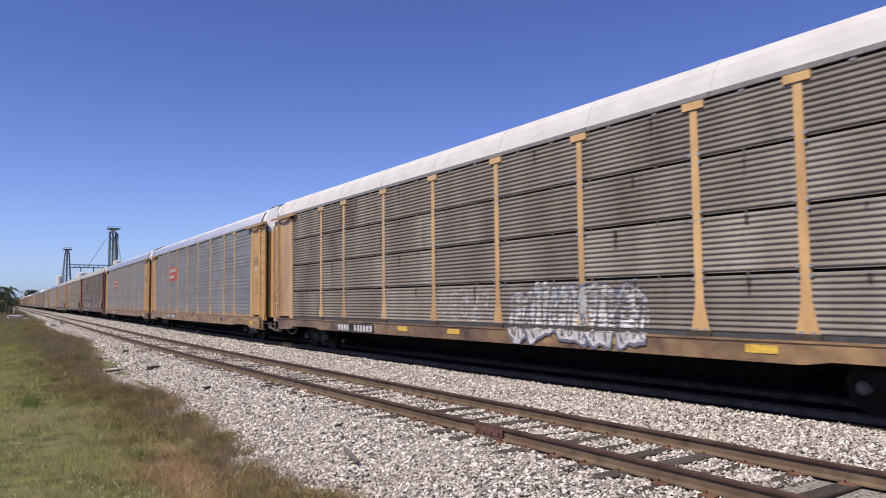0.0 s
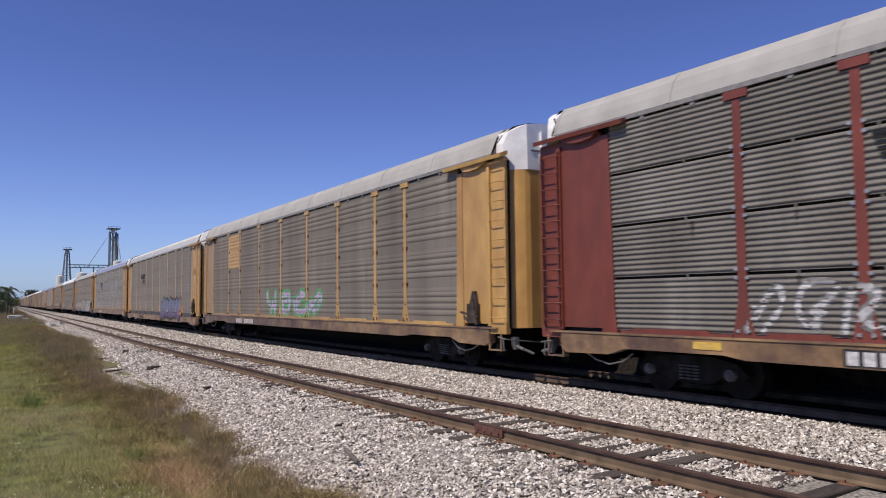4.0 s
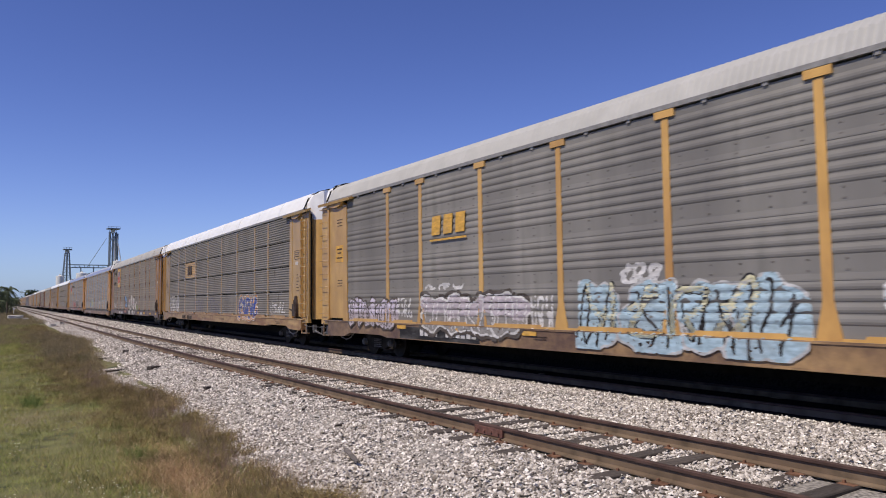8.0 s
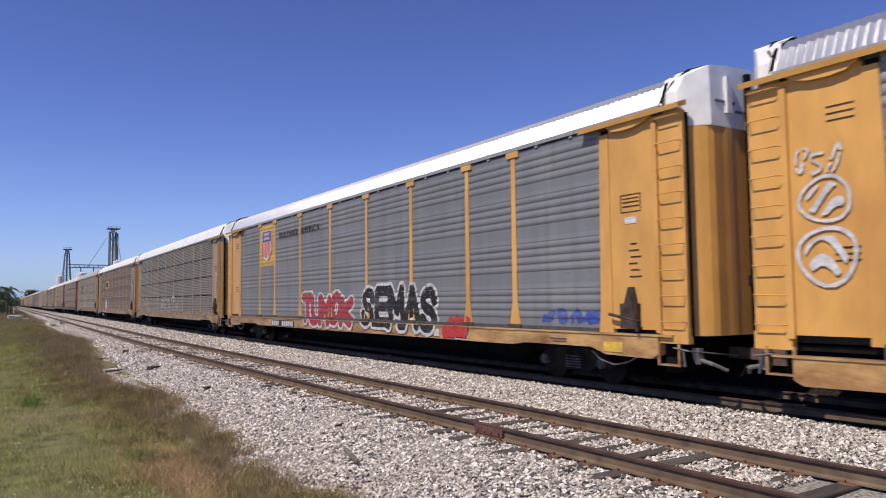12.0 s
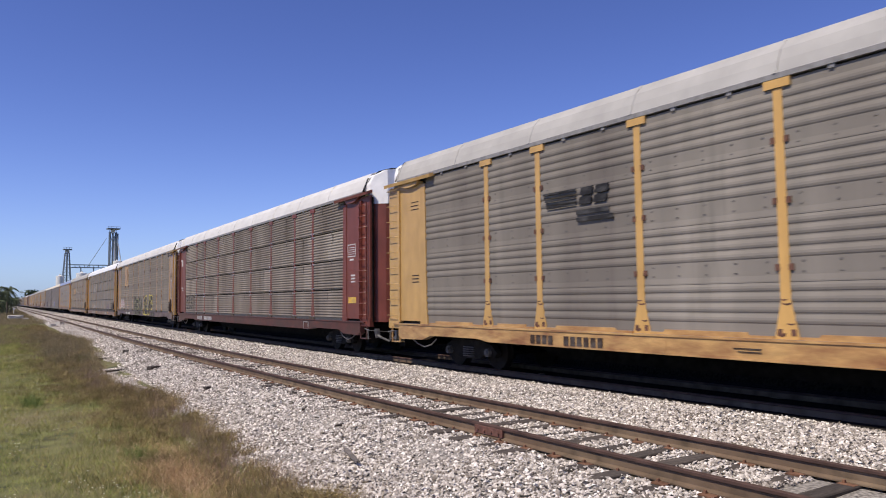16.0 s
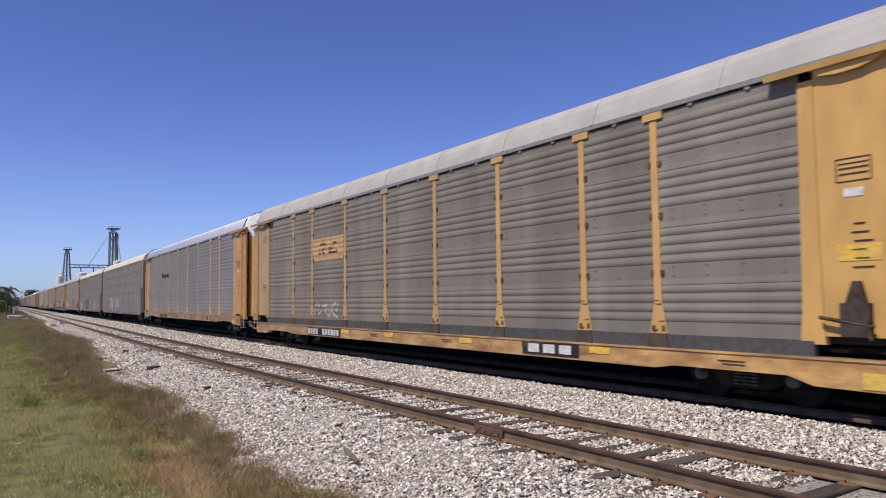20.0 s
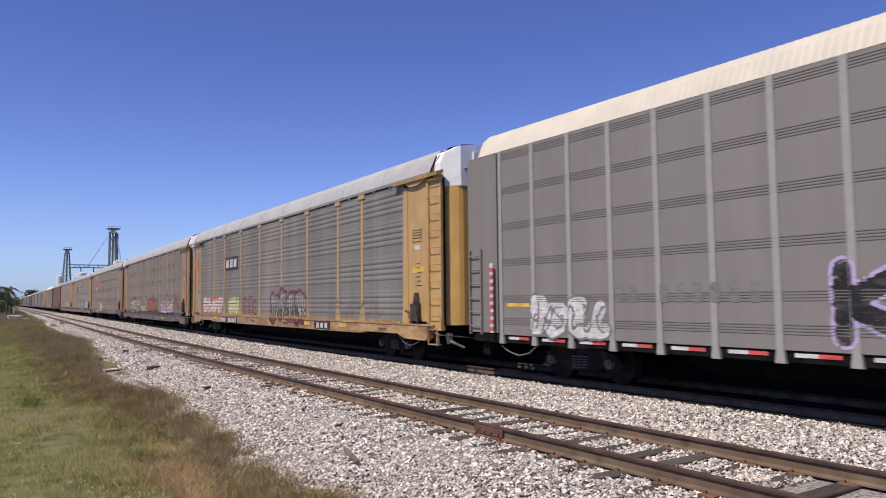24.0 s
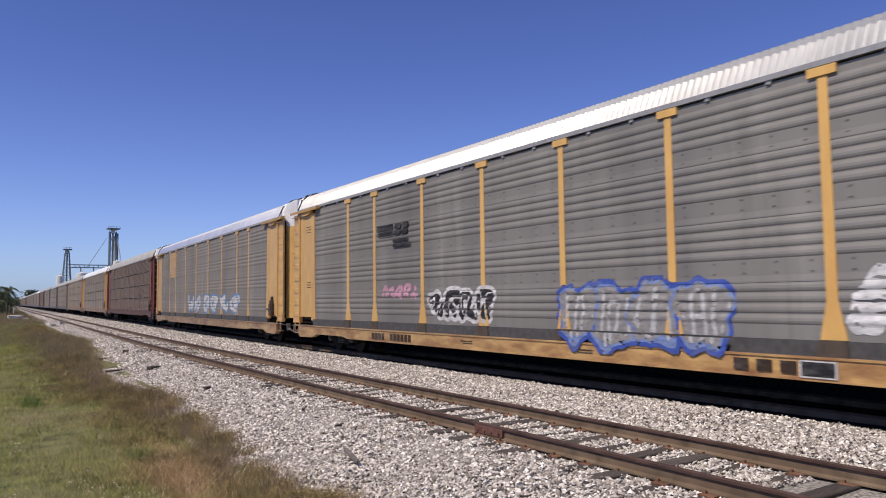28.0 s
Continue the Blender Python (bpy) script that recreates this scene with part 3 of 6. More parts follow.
def pipe_over_bm(bm):
    """Bent vent pipe between the roof's end and the door's hood."""
    pts = [(-1.42, 0.46, 5.28), (-1.35, 0.30, 5.52), (-1.10, 0.20, 5.74), (-0.7, 0.16, 5.86), (-0.3, 0.2, 5.90)]
    for p, q in zip(pts, pts[1:]):
        rod(bm, p, q, 0.024, 8)
    return bm


def end_plate_bm(bm):
    """Lower corner of the end sheet, past the end of the beam."""
    return box(bm, -1.545, -1.42, -0.01, 0.60, 0.93, 1.20)


def frame_bm(bm):
    """Centre beam, deck and cross beams."""
    box(bm, -1.40, 1.40, 0.3 - HALF, HALF - 0.3, 0.92, 1.0)
    prism(bm, [(0.3 - HALF, 0.92), (0.3 - HALF, 0.62), (5.0 - HALF, 0.62), (6.0 - HALF, 0.34), (HALF - 6.0, 0.34), (HALF - 5.0, 0.62), (HALF - 0.3, 0.62), (HALF - 0.3, 0.92)], 0, -0.33, 0.33)
    for k in range(9):
        y = -8 + k * 2
        box(bm, -1.40, 1.40, y - 0.06, y + 0.06, 0.68, 0.92)
    return bm


def truck_frame_bm(bm):
    for s in (-1, 1):
        prism(bm, [(-1.15, 0.42), (-0.95, 0.60), (-0.45, 0.70), (0.45, 0.70), (0.95, 0.60), (1.15, 0.42), (1.05, 0.30), (0.75, 0.40), (0.40, 0.24), (-0.40, 0.24), (-0.75, 0.40), (-1.05, 0.30)], 0, s * 0.92, s * 1.08)
    box(bm, -1.0, 1.0, -0.22, 0.22, 0.42, 0.66)
    return bm


def spring_bm(bm):
    """A coil spring of the truck's near side, as a stack of rings."""
    for k in range(5):
        rod(bm, (-1.09, 0, 0.29 + 0.055 * k), (-1.09, 0, 0.315 + 0.055 * k), 0.062, 10)
    return bm


def cap_bm(bm):
    """Axle-end bearing cap."""
    rod(bm, (-1.06, 0, 0.42), (-1.17, 0, 0.42), 0.10, 12)
    rod(bm, (-1.17, 0, 0.42), (-1.20, 0, 0.42), 0.06, 12)
    return bm


def wheel_bm(bm):
    for s in (-1, 1):
        rod(bm, (s * 0.70, 0, 0.42), (s * 0.83, 0, 0.42), 0.42, 24)
        rod(bm, (s * 0.67, 0, 0.42), (s * 0.70, 0, 0.42), 0.445, 24)
    rod(bm, (-0.9, 0, 0.42), (0.9, 0, 0.42), 0.08, 10)
    return bm


def coupler_bm(bm):
    box(bm, -0.10, 0.10, -0.45, 0.75, 0.62, 0.82)
    prism(bm, [(-0.17, -0.60), (0.05, -0.64), (0.18, -0.52), (0.14, -0.36), (-0.14, -0.36)], 2, 0.55, 0.90)
    return bm


def gear_bm(bm):
    """Brake hose at a car's end."""
    for k in range(6):
        a, b = k / 6, (k + 1) / 6
        rod(bm, (-0.35, 0.05 - 0.3 * a, 0.55 - 0.9 * a * (1 - a)), (-0.35, 0.05 - 0.3 * b, 0.55 - 0.9 * b * (1 - b)), 0.025)
    return bm


def step_bm(bm):
    """Side step that hangs under a corner."""
    box(bm, -1.56, -1.40, 0.20, 0.64, 0.545, 0.57)
    for y in (0.19, 0.63):
        box(bm, -1.56, -1.53, y - 0.02, y + 0.02, 0.54, 0.98)
    return bm


def bracket_bm(bm):
    """Hose bracket and angle cock at a corner of the deck."""
    prism(bm, [(-0.04, 0.86), (0.10, 0.86), (0.08, 0.70), (0.02, 0.58), (-0.06, 0.60)], 0, -1.34, -1.22)
    rod(bm, (-1.28, -0.02, 0.66), (-1.28, -0.30, 0.60), 0.035, 8)
    rod(bm, (-1.28, -0.30, 0.60), (-1.10, -0.42, 0.50), 0.03, 8)
    return bm


def lever_bm(bm):
    rod(bm, (-1.56, 0.30, 0.86), (-1.56, -0.02, 0.82), 0.016)
    rod(bm, (-1.56, -0.02, 0.82), (-0.4, -0.12, 0.70), 0.014)
    rod(bm, (-1.56, 0.10, 0.84), (-1.56, 0.06, 0.55), 0.016)
    return bm


def pipe_bm(bm):
    """Brake pipe with its bow over the wheels, under the near side."""
    pts = [(1.2, 0.52), (1.45, 0.40), (1.8, 0.33), (2.15, 0.40), (2.4, 0.56)]
    for (a, za), (b, zb) in zip(pts, pts[1:]):
        rod(bm, (-1.46, a, za + 0.14), (-1.46, b, zb + 0.14), 0.016)
    return bm


def brake_bm(bm):
    """Hand brake housing with its lever at the foot of the end sheet."""
    box(bm, -1.64, -1.50, 1.05, 1.45, 1.16, 1.62)
    prism(bm, [(1.10, 1.60), (1.40, 1.60), (1.28, 1.92), (1.18, 1.92)], 0, -1.60, -1.50)
    rod(bm, (-1.66, 1.2, 1.75), (-1.66, 1.02, 1.12), 0.03)
    rod(bm, (-1.62, 1.0, 1.3), (-1.62, 1.75, 1.42), 0.03)
    return bm


def far_wall_bm(bm, kind):
    """The other side, with its posts, as one wall."""
    box(bm, 1.40, 1.50, 0.1 - HALF, HALF - 0.1, 1.06, 4.95)
    for e in EDGES:
        box(bm, 1.5, 1.60, e - HALF - 0.09, e - HALF + 0.09, 1.03, 4.98)
    return bm


def both_ends(name, key, make, mat, base, label=""):
    a = stocked(name, key, make, mat, base, (0, -HALF, 0), label)

    def flip(bm):
        make(bm)
        for v in bm.verts:
            v.co.y = -v.co.y
        return bm
    b = stocked(name, (key, "flip"), flip, mat, base, (0, HALF, 0), label)
    return a, b


def lock_bar_bm(bm):
    """Locking bar and two hinge boxes on an end door."""
    box(bm, -0.07, 0.03, -0.275, -0.18, 1.1, 5.72)
    box(bm, -0.14, 0.06, -0.29, -0.2, 1.9, 2.1)
    return bm


def hinge_box_bm(bm):
    box(bm, -0.62, -0.48, -0.25, -0.15, 4.95, 5.60)
    return bm


def rack_car(kind, body, panel, roof, ribs, sill, label, plain_posts=False, door=None, base_strip=False, far=False, low=False, deep=False, brake=False):
    """One covered car rack; the near side is at -x, its front end at -y."""
    base = tagged(new("autorack_car"), label, "railcar", "train of car racks")
    for a, b in zip(EDGES, EDGES[1:]):
        w, y = round(b - a - 0.02, 3), (a + b) / 2 - HALF
        for k in range(4 if kind == "rows" else 1):
            stocked("side_panel", (w, kind), lambda bm, w=w: panel_bm(bm, w, kind), panel, base, (0, y, 1.08 + k * ROW if kind == "rows" else 0))
        if not far:
            tagged(stocked("rivet_strip", (w, kind), lambda bm, w=w: bolts_bm(bm, w, kind), rivet_dark if panel in (panel_tan, panel_grey, panel_dirty) else panel, base, (0, y, 0)), kind="stuff")
    # added sheet: the darkness inside the car is put into its colour
    stocked("inner_wall", 0, lambda bm: box(bm, -1.40, -1.36, 0.5 - HALF, HALF - 0.5, 1.04, 4.98), dark_gap, base, label="added near-black backing behind the panels, for the dark inside")
    for e in EDGES[1:-1]:
        post = stocked("post", plain_posts, post_plain_bm if plain_posts else post_bm, body, base, (0, e - HALF, 0))
        if kind == "rows" and not far:
            tagged(stocked("panel_clip", 0, clips_bm, galvanised, post, label="bright metal panel clips"), kind="stuff")
        if kind == "grouped" and panel in (panel_tan, panel_brown) and not far:
            tagged(stocked("post_bracket", 0, brackets_bm, rust_clip, post, label="rusty brackets beside the post"), kind="stuff")
            tagged(stocked("scrape", 0, scuffs_bm, rust_clip, post, label="ragged rusty scrapes"), kind="stuff")
    both_ends("end_sheet", 0, sheet_bm, body, base)
    both_ends("corner_post", 0, corner_post_bm, body, base)
    both_ends("edge_strip", 0, edge_strip_bm, body, base)
    both_ends("eave_flange", 0, flange_bm, body, base)
    both_ends("gusset", 0, gusset_bm, body, base)
    if kind == "rows":
        both_ends("ladder", 0, ladder_bm, body, base)
    elif not far:
        for k in range(9):
            stocked("grab_iron", 0, rung_bm, body, base, (0, -HALF, 1.30 + k * 0.445))
            stocked("grab_iron", 1, rung_flip_bm, body, base, (0, HALF, 1.30 + k * 0.445))
    both_ends("end_door", 0, lambda bm: end_door_bm(bm, 1.06, 4.70, 1.0), body, base, "bowed steel end door")
    both_ends("door_hood", 0, hood_bm, door or white_door, base, "white bowed upper end door")
    if not far:
        both_ends("lock_bar", 0, lock_bar_bm, black_iron, base)
        if ribs:
            both_ends("latch_strip", 0, lambda bm: box(bm, -0.06, 0.02, -0.30, -0.276, 2.3, 3.7), paint["maroon"], base, "red latch strip")
        both_ends("hinge_box", 0, hinge_box_bm, door or white_door, base)
    both_ends("door_seal", 0, door_gap_bm, black_iron, base, "black strip for the shaded door gap")
    both_ends("end_plate", 0, end_plate_bm, body, base)
    if not far:
        both_ends("hood_stencil", 0, hood_marks_bm, paint["grey"], base)
        both_ends("roof_pipe", 0, pipe_over_bm, wheel_steel, base, "bent dark pipe over the roof end")
    both_ends("roof_seal", 0, roof_seal_bm, black_iron, base, "black roof-end seal")
    stocked("roof", ribs, lambda bm: roof_bm(bm, ribs), roof, base)
    top, bottom = (0.835, 0.50) if low else (1.055, 0.64 if deep else 0.725)
    for side in (-1, 1):
        stocked("side_sill", (side, top, bottom), lambda bm, side=side: sill_bm(bm, side, top, bottom), sill, base)
    stocked("deck_edge", top, lambda bm: deck_edge_bm(bm, top), sill, base)
    stocked("eave_rail", 0, lambda bm: box(bm, -1.545, -1.38, 0.5 - HALF, HALF - 0.5, 5.045, 5.13), fascia_grey if roof in (roof_metal, roof_dull_metal) else fascia_dark, base, label="grey eave rail under the roof")
    if not far:
        for a, b in zip(EDGES, EDGES[1:]):
            for f in ((0.5,) if b - a < 2.3 else (0.3, 0.7)):
                stocked("eave_clip", 0, lambda bm: box(bm, -1.53, -1.40, -0.045, 0.045, 4.985, 5.06), fascia_grey if roof in (roof_metal, roof_dull_metal) else fascia_dark, base, (0, a + (b - a) * f - HALF, 0))
    stocked("far_wall", 0, lambda bm: far_wall_bm(bm, kind), panel, base)
    if low or base_strip:
        z0, z1 = top + 0.021, 1.075 if low else 1.15
        stocked("kick_strip", low, lambda bm: box(bm, -1.545 if low else -1.529, -1.44, EDGES[0] - HALF - 0.1, EDGES[-1] - HALF + 0.1, z0, z1), kick_grey, base, label="dark grey strip along the deck")
        for e in EDGES[1:-1]:
            stocked("post_foot", low, lambda bm: prism(bm, [(-0.23, z0), (0.23, z0), (0.23, z0 + 0.06), (0.20, z1 + 0.02), (-0.20, z1 + 0.02), (-0.23, z0 + 0.06)], 0, -1.572, -1.50), foot_brown, base, (0, e - HALF, 0), "dark brown grimy post foot")
    elif not far:
        for a, b in zip(EDGES, EDGES[1:]):
            stocked("ledge", round(b - a, 2), lambda bm: ledge_bm(bm, b - a), sill if sill is not sill_rusty else body, base, (0, (a + b) / 2 - HALF, 0))
    stocked("underframe", 0, frame_bm, black_iron, base)
    under(base)
    both_ends("step", 0, step_bm, sill, base)
    both_ends("uncoupling_lever", 0, lever_bm, pipe_grey, base, "dull steel uncoupling lever")
    if not far:
        both_ends("corner_bracket", 0, bracket_bm, pipe_grey, base, "grey steel bracket under the corner")
    if brake:
        stocked("brake_housing", 0, brake_bm, rust_dark, base, (0, -HALF, 0))
    return base


def under(base):
    for s in (-1, 1):
        y = s * (HALF - 3.35)
        stocked("truck_frame", 0, truck_frame_bm, truck_iron, base, (0, y, 0), "dusty black cast truck frame")
        for d in (-0.15, 0.0, 0.15):
            stocked("spring", 0, spring_bm, spring_dust, base, (0, y + d, 0), "dusty grey coil spring")
        for d in (-0.85, 0.85):
            stocked("bearing_cap", 0, cap_bm, spring_dust, base, (0, y + d, 0), "dusty grey bearing cap")
            stocked("wheelset", 0, wheel_bm, wheel_steel, base, (0, y + d, 0))
    both_ends("end_sill", 0, lambda bm: box(bm, -1.38, 1.38, 0.40, 0.62, 0.42, 0.99), black_iron, base)
    both_ends("coupler", 0, coupler_bm, coupler_rust, base, "rust-brown coupler")
    both_ends("brake_hose", 0, gear_bm, black_iron, base)
    both_ends("brake_pipe", 0, pipe_bm, pipe_grey, base)


def smooth_car(label):
    """The smooth-sided kind, with many narrow posts and low louvre bands."""
    base = tagged(new("autorack_car"), label, "railcar", "train of car racks")
    n = 22
    step = (LONG - 2.44) / n
    edges = [1.14 + step * i for i in range(n + 1)]

    def sheet(bm):
        box(bm, -1.53, -1.44, -step / 2 + 0.005, step / 2 - 0.005, 0.92, 5.125)
        return bm

    def louvre(bm):
        pts = []
        for k in range(4):
            pts += [(-1.52, 0.045 * k - 0.15), (-1.537, 0.045 * k - 0.146), (-1.537, 0.045 * k - 0.132), (-1.52, 0.045 * k - 0.128)]
        return prism(bm, [*pts, (-1.51, 0.01), (-1.51, -0.15)], 1, -step / 2 + 0.06, step / 2 - 0.06)
    for a, b in zip(edges, edges[1:]):
        side_sheet = stocked("side_sheet", 0, sheet, panel_smooth, base, (0, (a + b) / 2 - HALF, 0))
        for z in (1.30, 1.80, 2.62, 3.44, 4.26, 5.05):
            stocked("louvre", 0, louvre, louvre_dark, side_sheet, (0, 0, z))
    for e in edges:
        stocked("post", "narrow", lambda bm: prism(bm, [(-0.085, 0.72), (0.085, 0.72), (0.06, 0.92), (0.06, 5.12), (-0.06, 5.12), (-0.06, 0.92)], 0, -1.552, -1.48), panel_smooth_post, base, (0, e - HALF, 0))
    both_ends("end_sheet", "smooth", lambda bm: box(bm, -1.52, -1.40, 0.0, 1.14, 0.95, 5.12), panel_smooth, base)
    both_ends("ladder", "short", lambda bm: short_ladder_bm(bm), panel_smooth, base)
    both_ends("end_door", "smooth", lambda bm: end_door_bm(bm, 1.06, 5.0, 1.0), panel_smooth, base, "taupe bowed end door")
    stocked("roof", "cream", lambda bm: roof_bm(bm, True), roof_cream, base)
    stocked("side_sill", "smooth", lambda bm: box(bm, -1.50, -1.30, 0.2 - HALF, HALF - 0.2, 0.74, 0.92), black_iron, base)
    stocked("far_wall", 0, lambda bm: far_wall_bm(bm, "smooth"), panel_smooth, base)
    stocked("underframe", 0, frame_bm, black_iron, base)
    under(base)
    return base


def short_ladder_bm(bm):
    for y in (0.10, 0.55):
        box(bm, -1.58, -1.52, y - 0.02, y + 0.02, 0.9, 2.9)
    for k in range(6):
        rod(bm, (-1.57, 0.1, 1.1 + k * 0.33), (-1.57, 0.55, 1.1 + k * 0.33), 0.014)
    return bm


rust_dark = material("dark_rusty_gear", (0.055, 0.038, 0.03), 0.75, spread=0.3, grain=6)
fascia_grey = material("pale_eave_paint", (0.34, 0.335, 0.33), 0.5, 0.2, spread=0.06)
fascia_dark = material("grimy_eave_paint", (0.25, 0.243, 0.235), 0.6, 0.1, spread=0.1)
rivet_dark = material("dark_rivet_stain", (0.15, 0.138, 0.125), 0.8, spread=0.2)
truck_iron = material("dusty_cast_iron", (0.018, 0.016, 0.014), 0.85, spread=0.3, grain=3, stain=(0.06, 0.055, 0.05), stain_at=0.68, large=1.5, spec=0.2)
rust_clip = material("rusty_clip", (0.13, 0.06, 0.04), 0.8, spread=0.25, grain=9)
coupler_rust = material("coupler_rust", (0.13, 0.085, 0.065), 0.8, spread=0.25, grain=6)
pipe_grey = material("dull_grey_pipe", (0.20, 0.195, 0.19), 0.5, 0.3, spread=0.1)
spring_dust = material("dusty_grey_steel", (0.13, 0.125, 0.12), 0.7, spread=0.25, grain=6, spec=0.3)
foot_brown = material("grimy_post_foot", (0.075, 0.055, 0.038), 0.7, spread=0.2, grain=5)
kick_grey = material("grey_kick_strip", (0.07, 0.068, 0.066), 0.7, spread=0.15)
# darker copy of the side paint, with the louvres' shade in its colour
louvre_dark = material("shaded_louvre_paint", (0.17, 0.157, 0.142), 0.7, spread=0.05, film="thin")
panel_smooth_post = material("pale_taupe_post_paint", (0.36, 0.345, 0.33), 0.45, 0.1, spread=0.04, film="thin")

# the train, car by car from the front: kind, body, panels, roof, ribs, beam, words
TRAIN = [
    ("rows", apricot, panel_dirty, roof_chalk, False, sill_rusty, "grimy grey car rack with apricot posts and graffiti"),
    ("grouped", yellow, panel_blue, roof_metal, True, sill_yellow, "clean blue-grey car rack with yellow posts and a red sign"),
    ("grouped", yellow, panel_blue, roof_metal, True, sill_yellow, "clean blue-grey car rack with yellow posts and a red sign"),
    ("rows", oxide, panel_grimy, roof_plain, False, sill_rusty, "grimy car rack with oxide-red posts and a rusty yellow beam"),
    ("grouped", yellow_old, panel_tan, roof_plain, False, sill_rusty, "dusty car rack with faded yellow ends and green graffiti"),
    ("grouped", yellow, panel_grey, roof_dull_metal, True, sill_yellow, "grey car rack with yellow posts and purple graffiti"),
    ("grouped", yellow, panel_blue, roof_metal, True, sill_yellow, "clean blue-grey car rack with yellow posts and black stripes sign"),
    ("grouped", yellow_old, panel_grey, roof_grey, True, sill_rusty, "grey car rack with pale blue and white graffiti along its foot"),
    ("rows", yellow_pale, panel_grey, roof_white, False, sill_yellow, "grey car rack with a bright white roof and blue graffiti"),
    ("grouped", yellow_rust, panel_tan, roof_plain, False, sill_rusty, "dusty car rack with an orange shield sign and graffiti"),
    ("grouped", yellow_deep, panel_blue, roof_metal, True, sill_yellow, "blue-grey car rack with yellow posts and white graffiti outlines"),
    ("grouped", yellow_deep, panel_steel, roof_metal, True, sill_yellow, "grey car rack with red and black graffiti along its foot"),
    ("rows", yellow_pale, panel_grey, roof_white, False, sill_yellow, "grey slatted car rack with a white roof and pale graffiti"),
    ("grouped", yellow_pale, panel_brown, roof_white, False, sill_yellow, "soot-brown car rack with pale yellow posts"),
    ("grouped", yellow_pale, panel_tan, roof_plain, False, sill_yellow, "dusty car rack with pale yellow posts and black stripes sign"),
    ("rows", oxide, panel_dirty, roof_chalk, False, sill_oxide, "grimy car rack with oxide-red posts, ends and beam"),
    ("grouped", yellow_old, panel_tan, roof_chalk, False, sill_rusty, "dusty car rack with black and yellow graffiti letters"),
    ("rows", yellow_pale, panel_grey, roof_white, False, sill_yellow, "grey car rack with a bright white roof and pale yellow posts"),
    ("grouped", yellow_pale, panel_tan, roof_plain, False, sill_yellow, "dusty car rack with pale yellow posts and a yellow sign"),
    ("grouped", yellow_deep, panel_steel, roof_metal, True, sill_yellow, "grey car rack with orange-yellow posts and black sign letters"),
    ("smooth",), ("smooth",),
    ("grouped", yellow_pale, panel_grey, roof_grey, False, sill_yellow, "grey car rack with pale yellow posts and many tags"),
    ("grouped", yellow_old, panel_tan, roof_grey, False, sill_rusty, "dusty car rack with maroon and white graffiti"),
    ("grouped", yellow_pale, panel_tan, roof_plain, False, sill_rusty, "dusty car rack with an orange shield sign"),
    ("grouped", yellow, panel_grey, roof_dull_metal, True, sill_yellow, "grey car rack with big blue graffiti outlines"),
    ("grouped", yellow, panel_grey, roof_metal, True, sill_yellow, "grey car rack with yellow ends and blue graffiti"),
    ("rows", oxide, panel_brown, roof_plain, False, sill_oxide, "soot-brown car rack with dark red ends"),
    ("rows", yellow, panel_grey, roof_white, False, sill_yellow, "grey car rack with a bright white roof and yellow ends"),
    ("grouped", yellow_pale, panel_tan, roof_plain, False, sill_yellow, "dusty car rack with pale yellow posts"),
]
LOW = (5, 10, 17, 18, 23, 25, 26)      # cars with a low deck beam
cars = []
tail = random.Random(5)
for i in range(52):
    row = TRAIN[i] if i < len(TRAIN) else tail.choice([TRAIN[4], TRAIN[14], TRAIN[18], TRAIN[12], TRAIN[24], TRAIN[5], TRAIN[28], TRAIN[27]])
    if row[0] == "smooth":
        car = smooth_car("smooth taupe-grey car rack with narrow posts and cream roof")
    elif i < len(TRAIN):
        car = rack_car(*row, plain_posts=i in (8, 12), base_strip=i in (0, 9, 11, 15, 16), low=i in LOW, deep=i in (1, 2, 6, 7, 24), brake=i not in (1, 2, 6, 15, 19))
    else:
        car = rack_car(row[0], yellow_far if row[1] is not oxide else oxide, *row[2:5], yellow_far, "distant dusty car rack in the long train", far=True)
    cars.append(car)


for n in (5, 13):
    part("junction_box", box(bmesh.new(), -1.36, -1.22, 24.3 - HALF, 24.62 - HALF, 0.36, 0.60), white_door, cars[n], "small white box under the deck")


# ---- paint on the cars ----
FONT = {"K": "0008 7804 0470", "O": "401002061848666240", "S": "66582806244462502002", "E": "7000 0008 0878 0464",
        "L": "0800 0070", "A": "0048 4870 1363", "P": "0008 085877765303", "T": "0878 4840", "U": "080220507278", "M": "0008 0843 4378 7870",
        "R": "0008 085877755404 3470"}
# loops, hooks, bars and zigzags, for painted shapes that spell nothing
GLYPHS = ["401105183868774440 334453", "0003273855 5533405172", "7778381505124060 6444", "0626484523 2351607173", "100418487865 6533 3350", "7767371706153463625110 0111",
          "0007375744 4422 2260707", "08053263 6368 6350 2044", "201838 3868635030 3555", "0058687652 5230 1434", "006848301 1060714", "0446487746 4623 2301307082"]


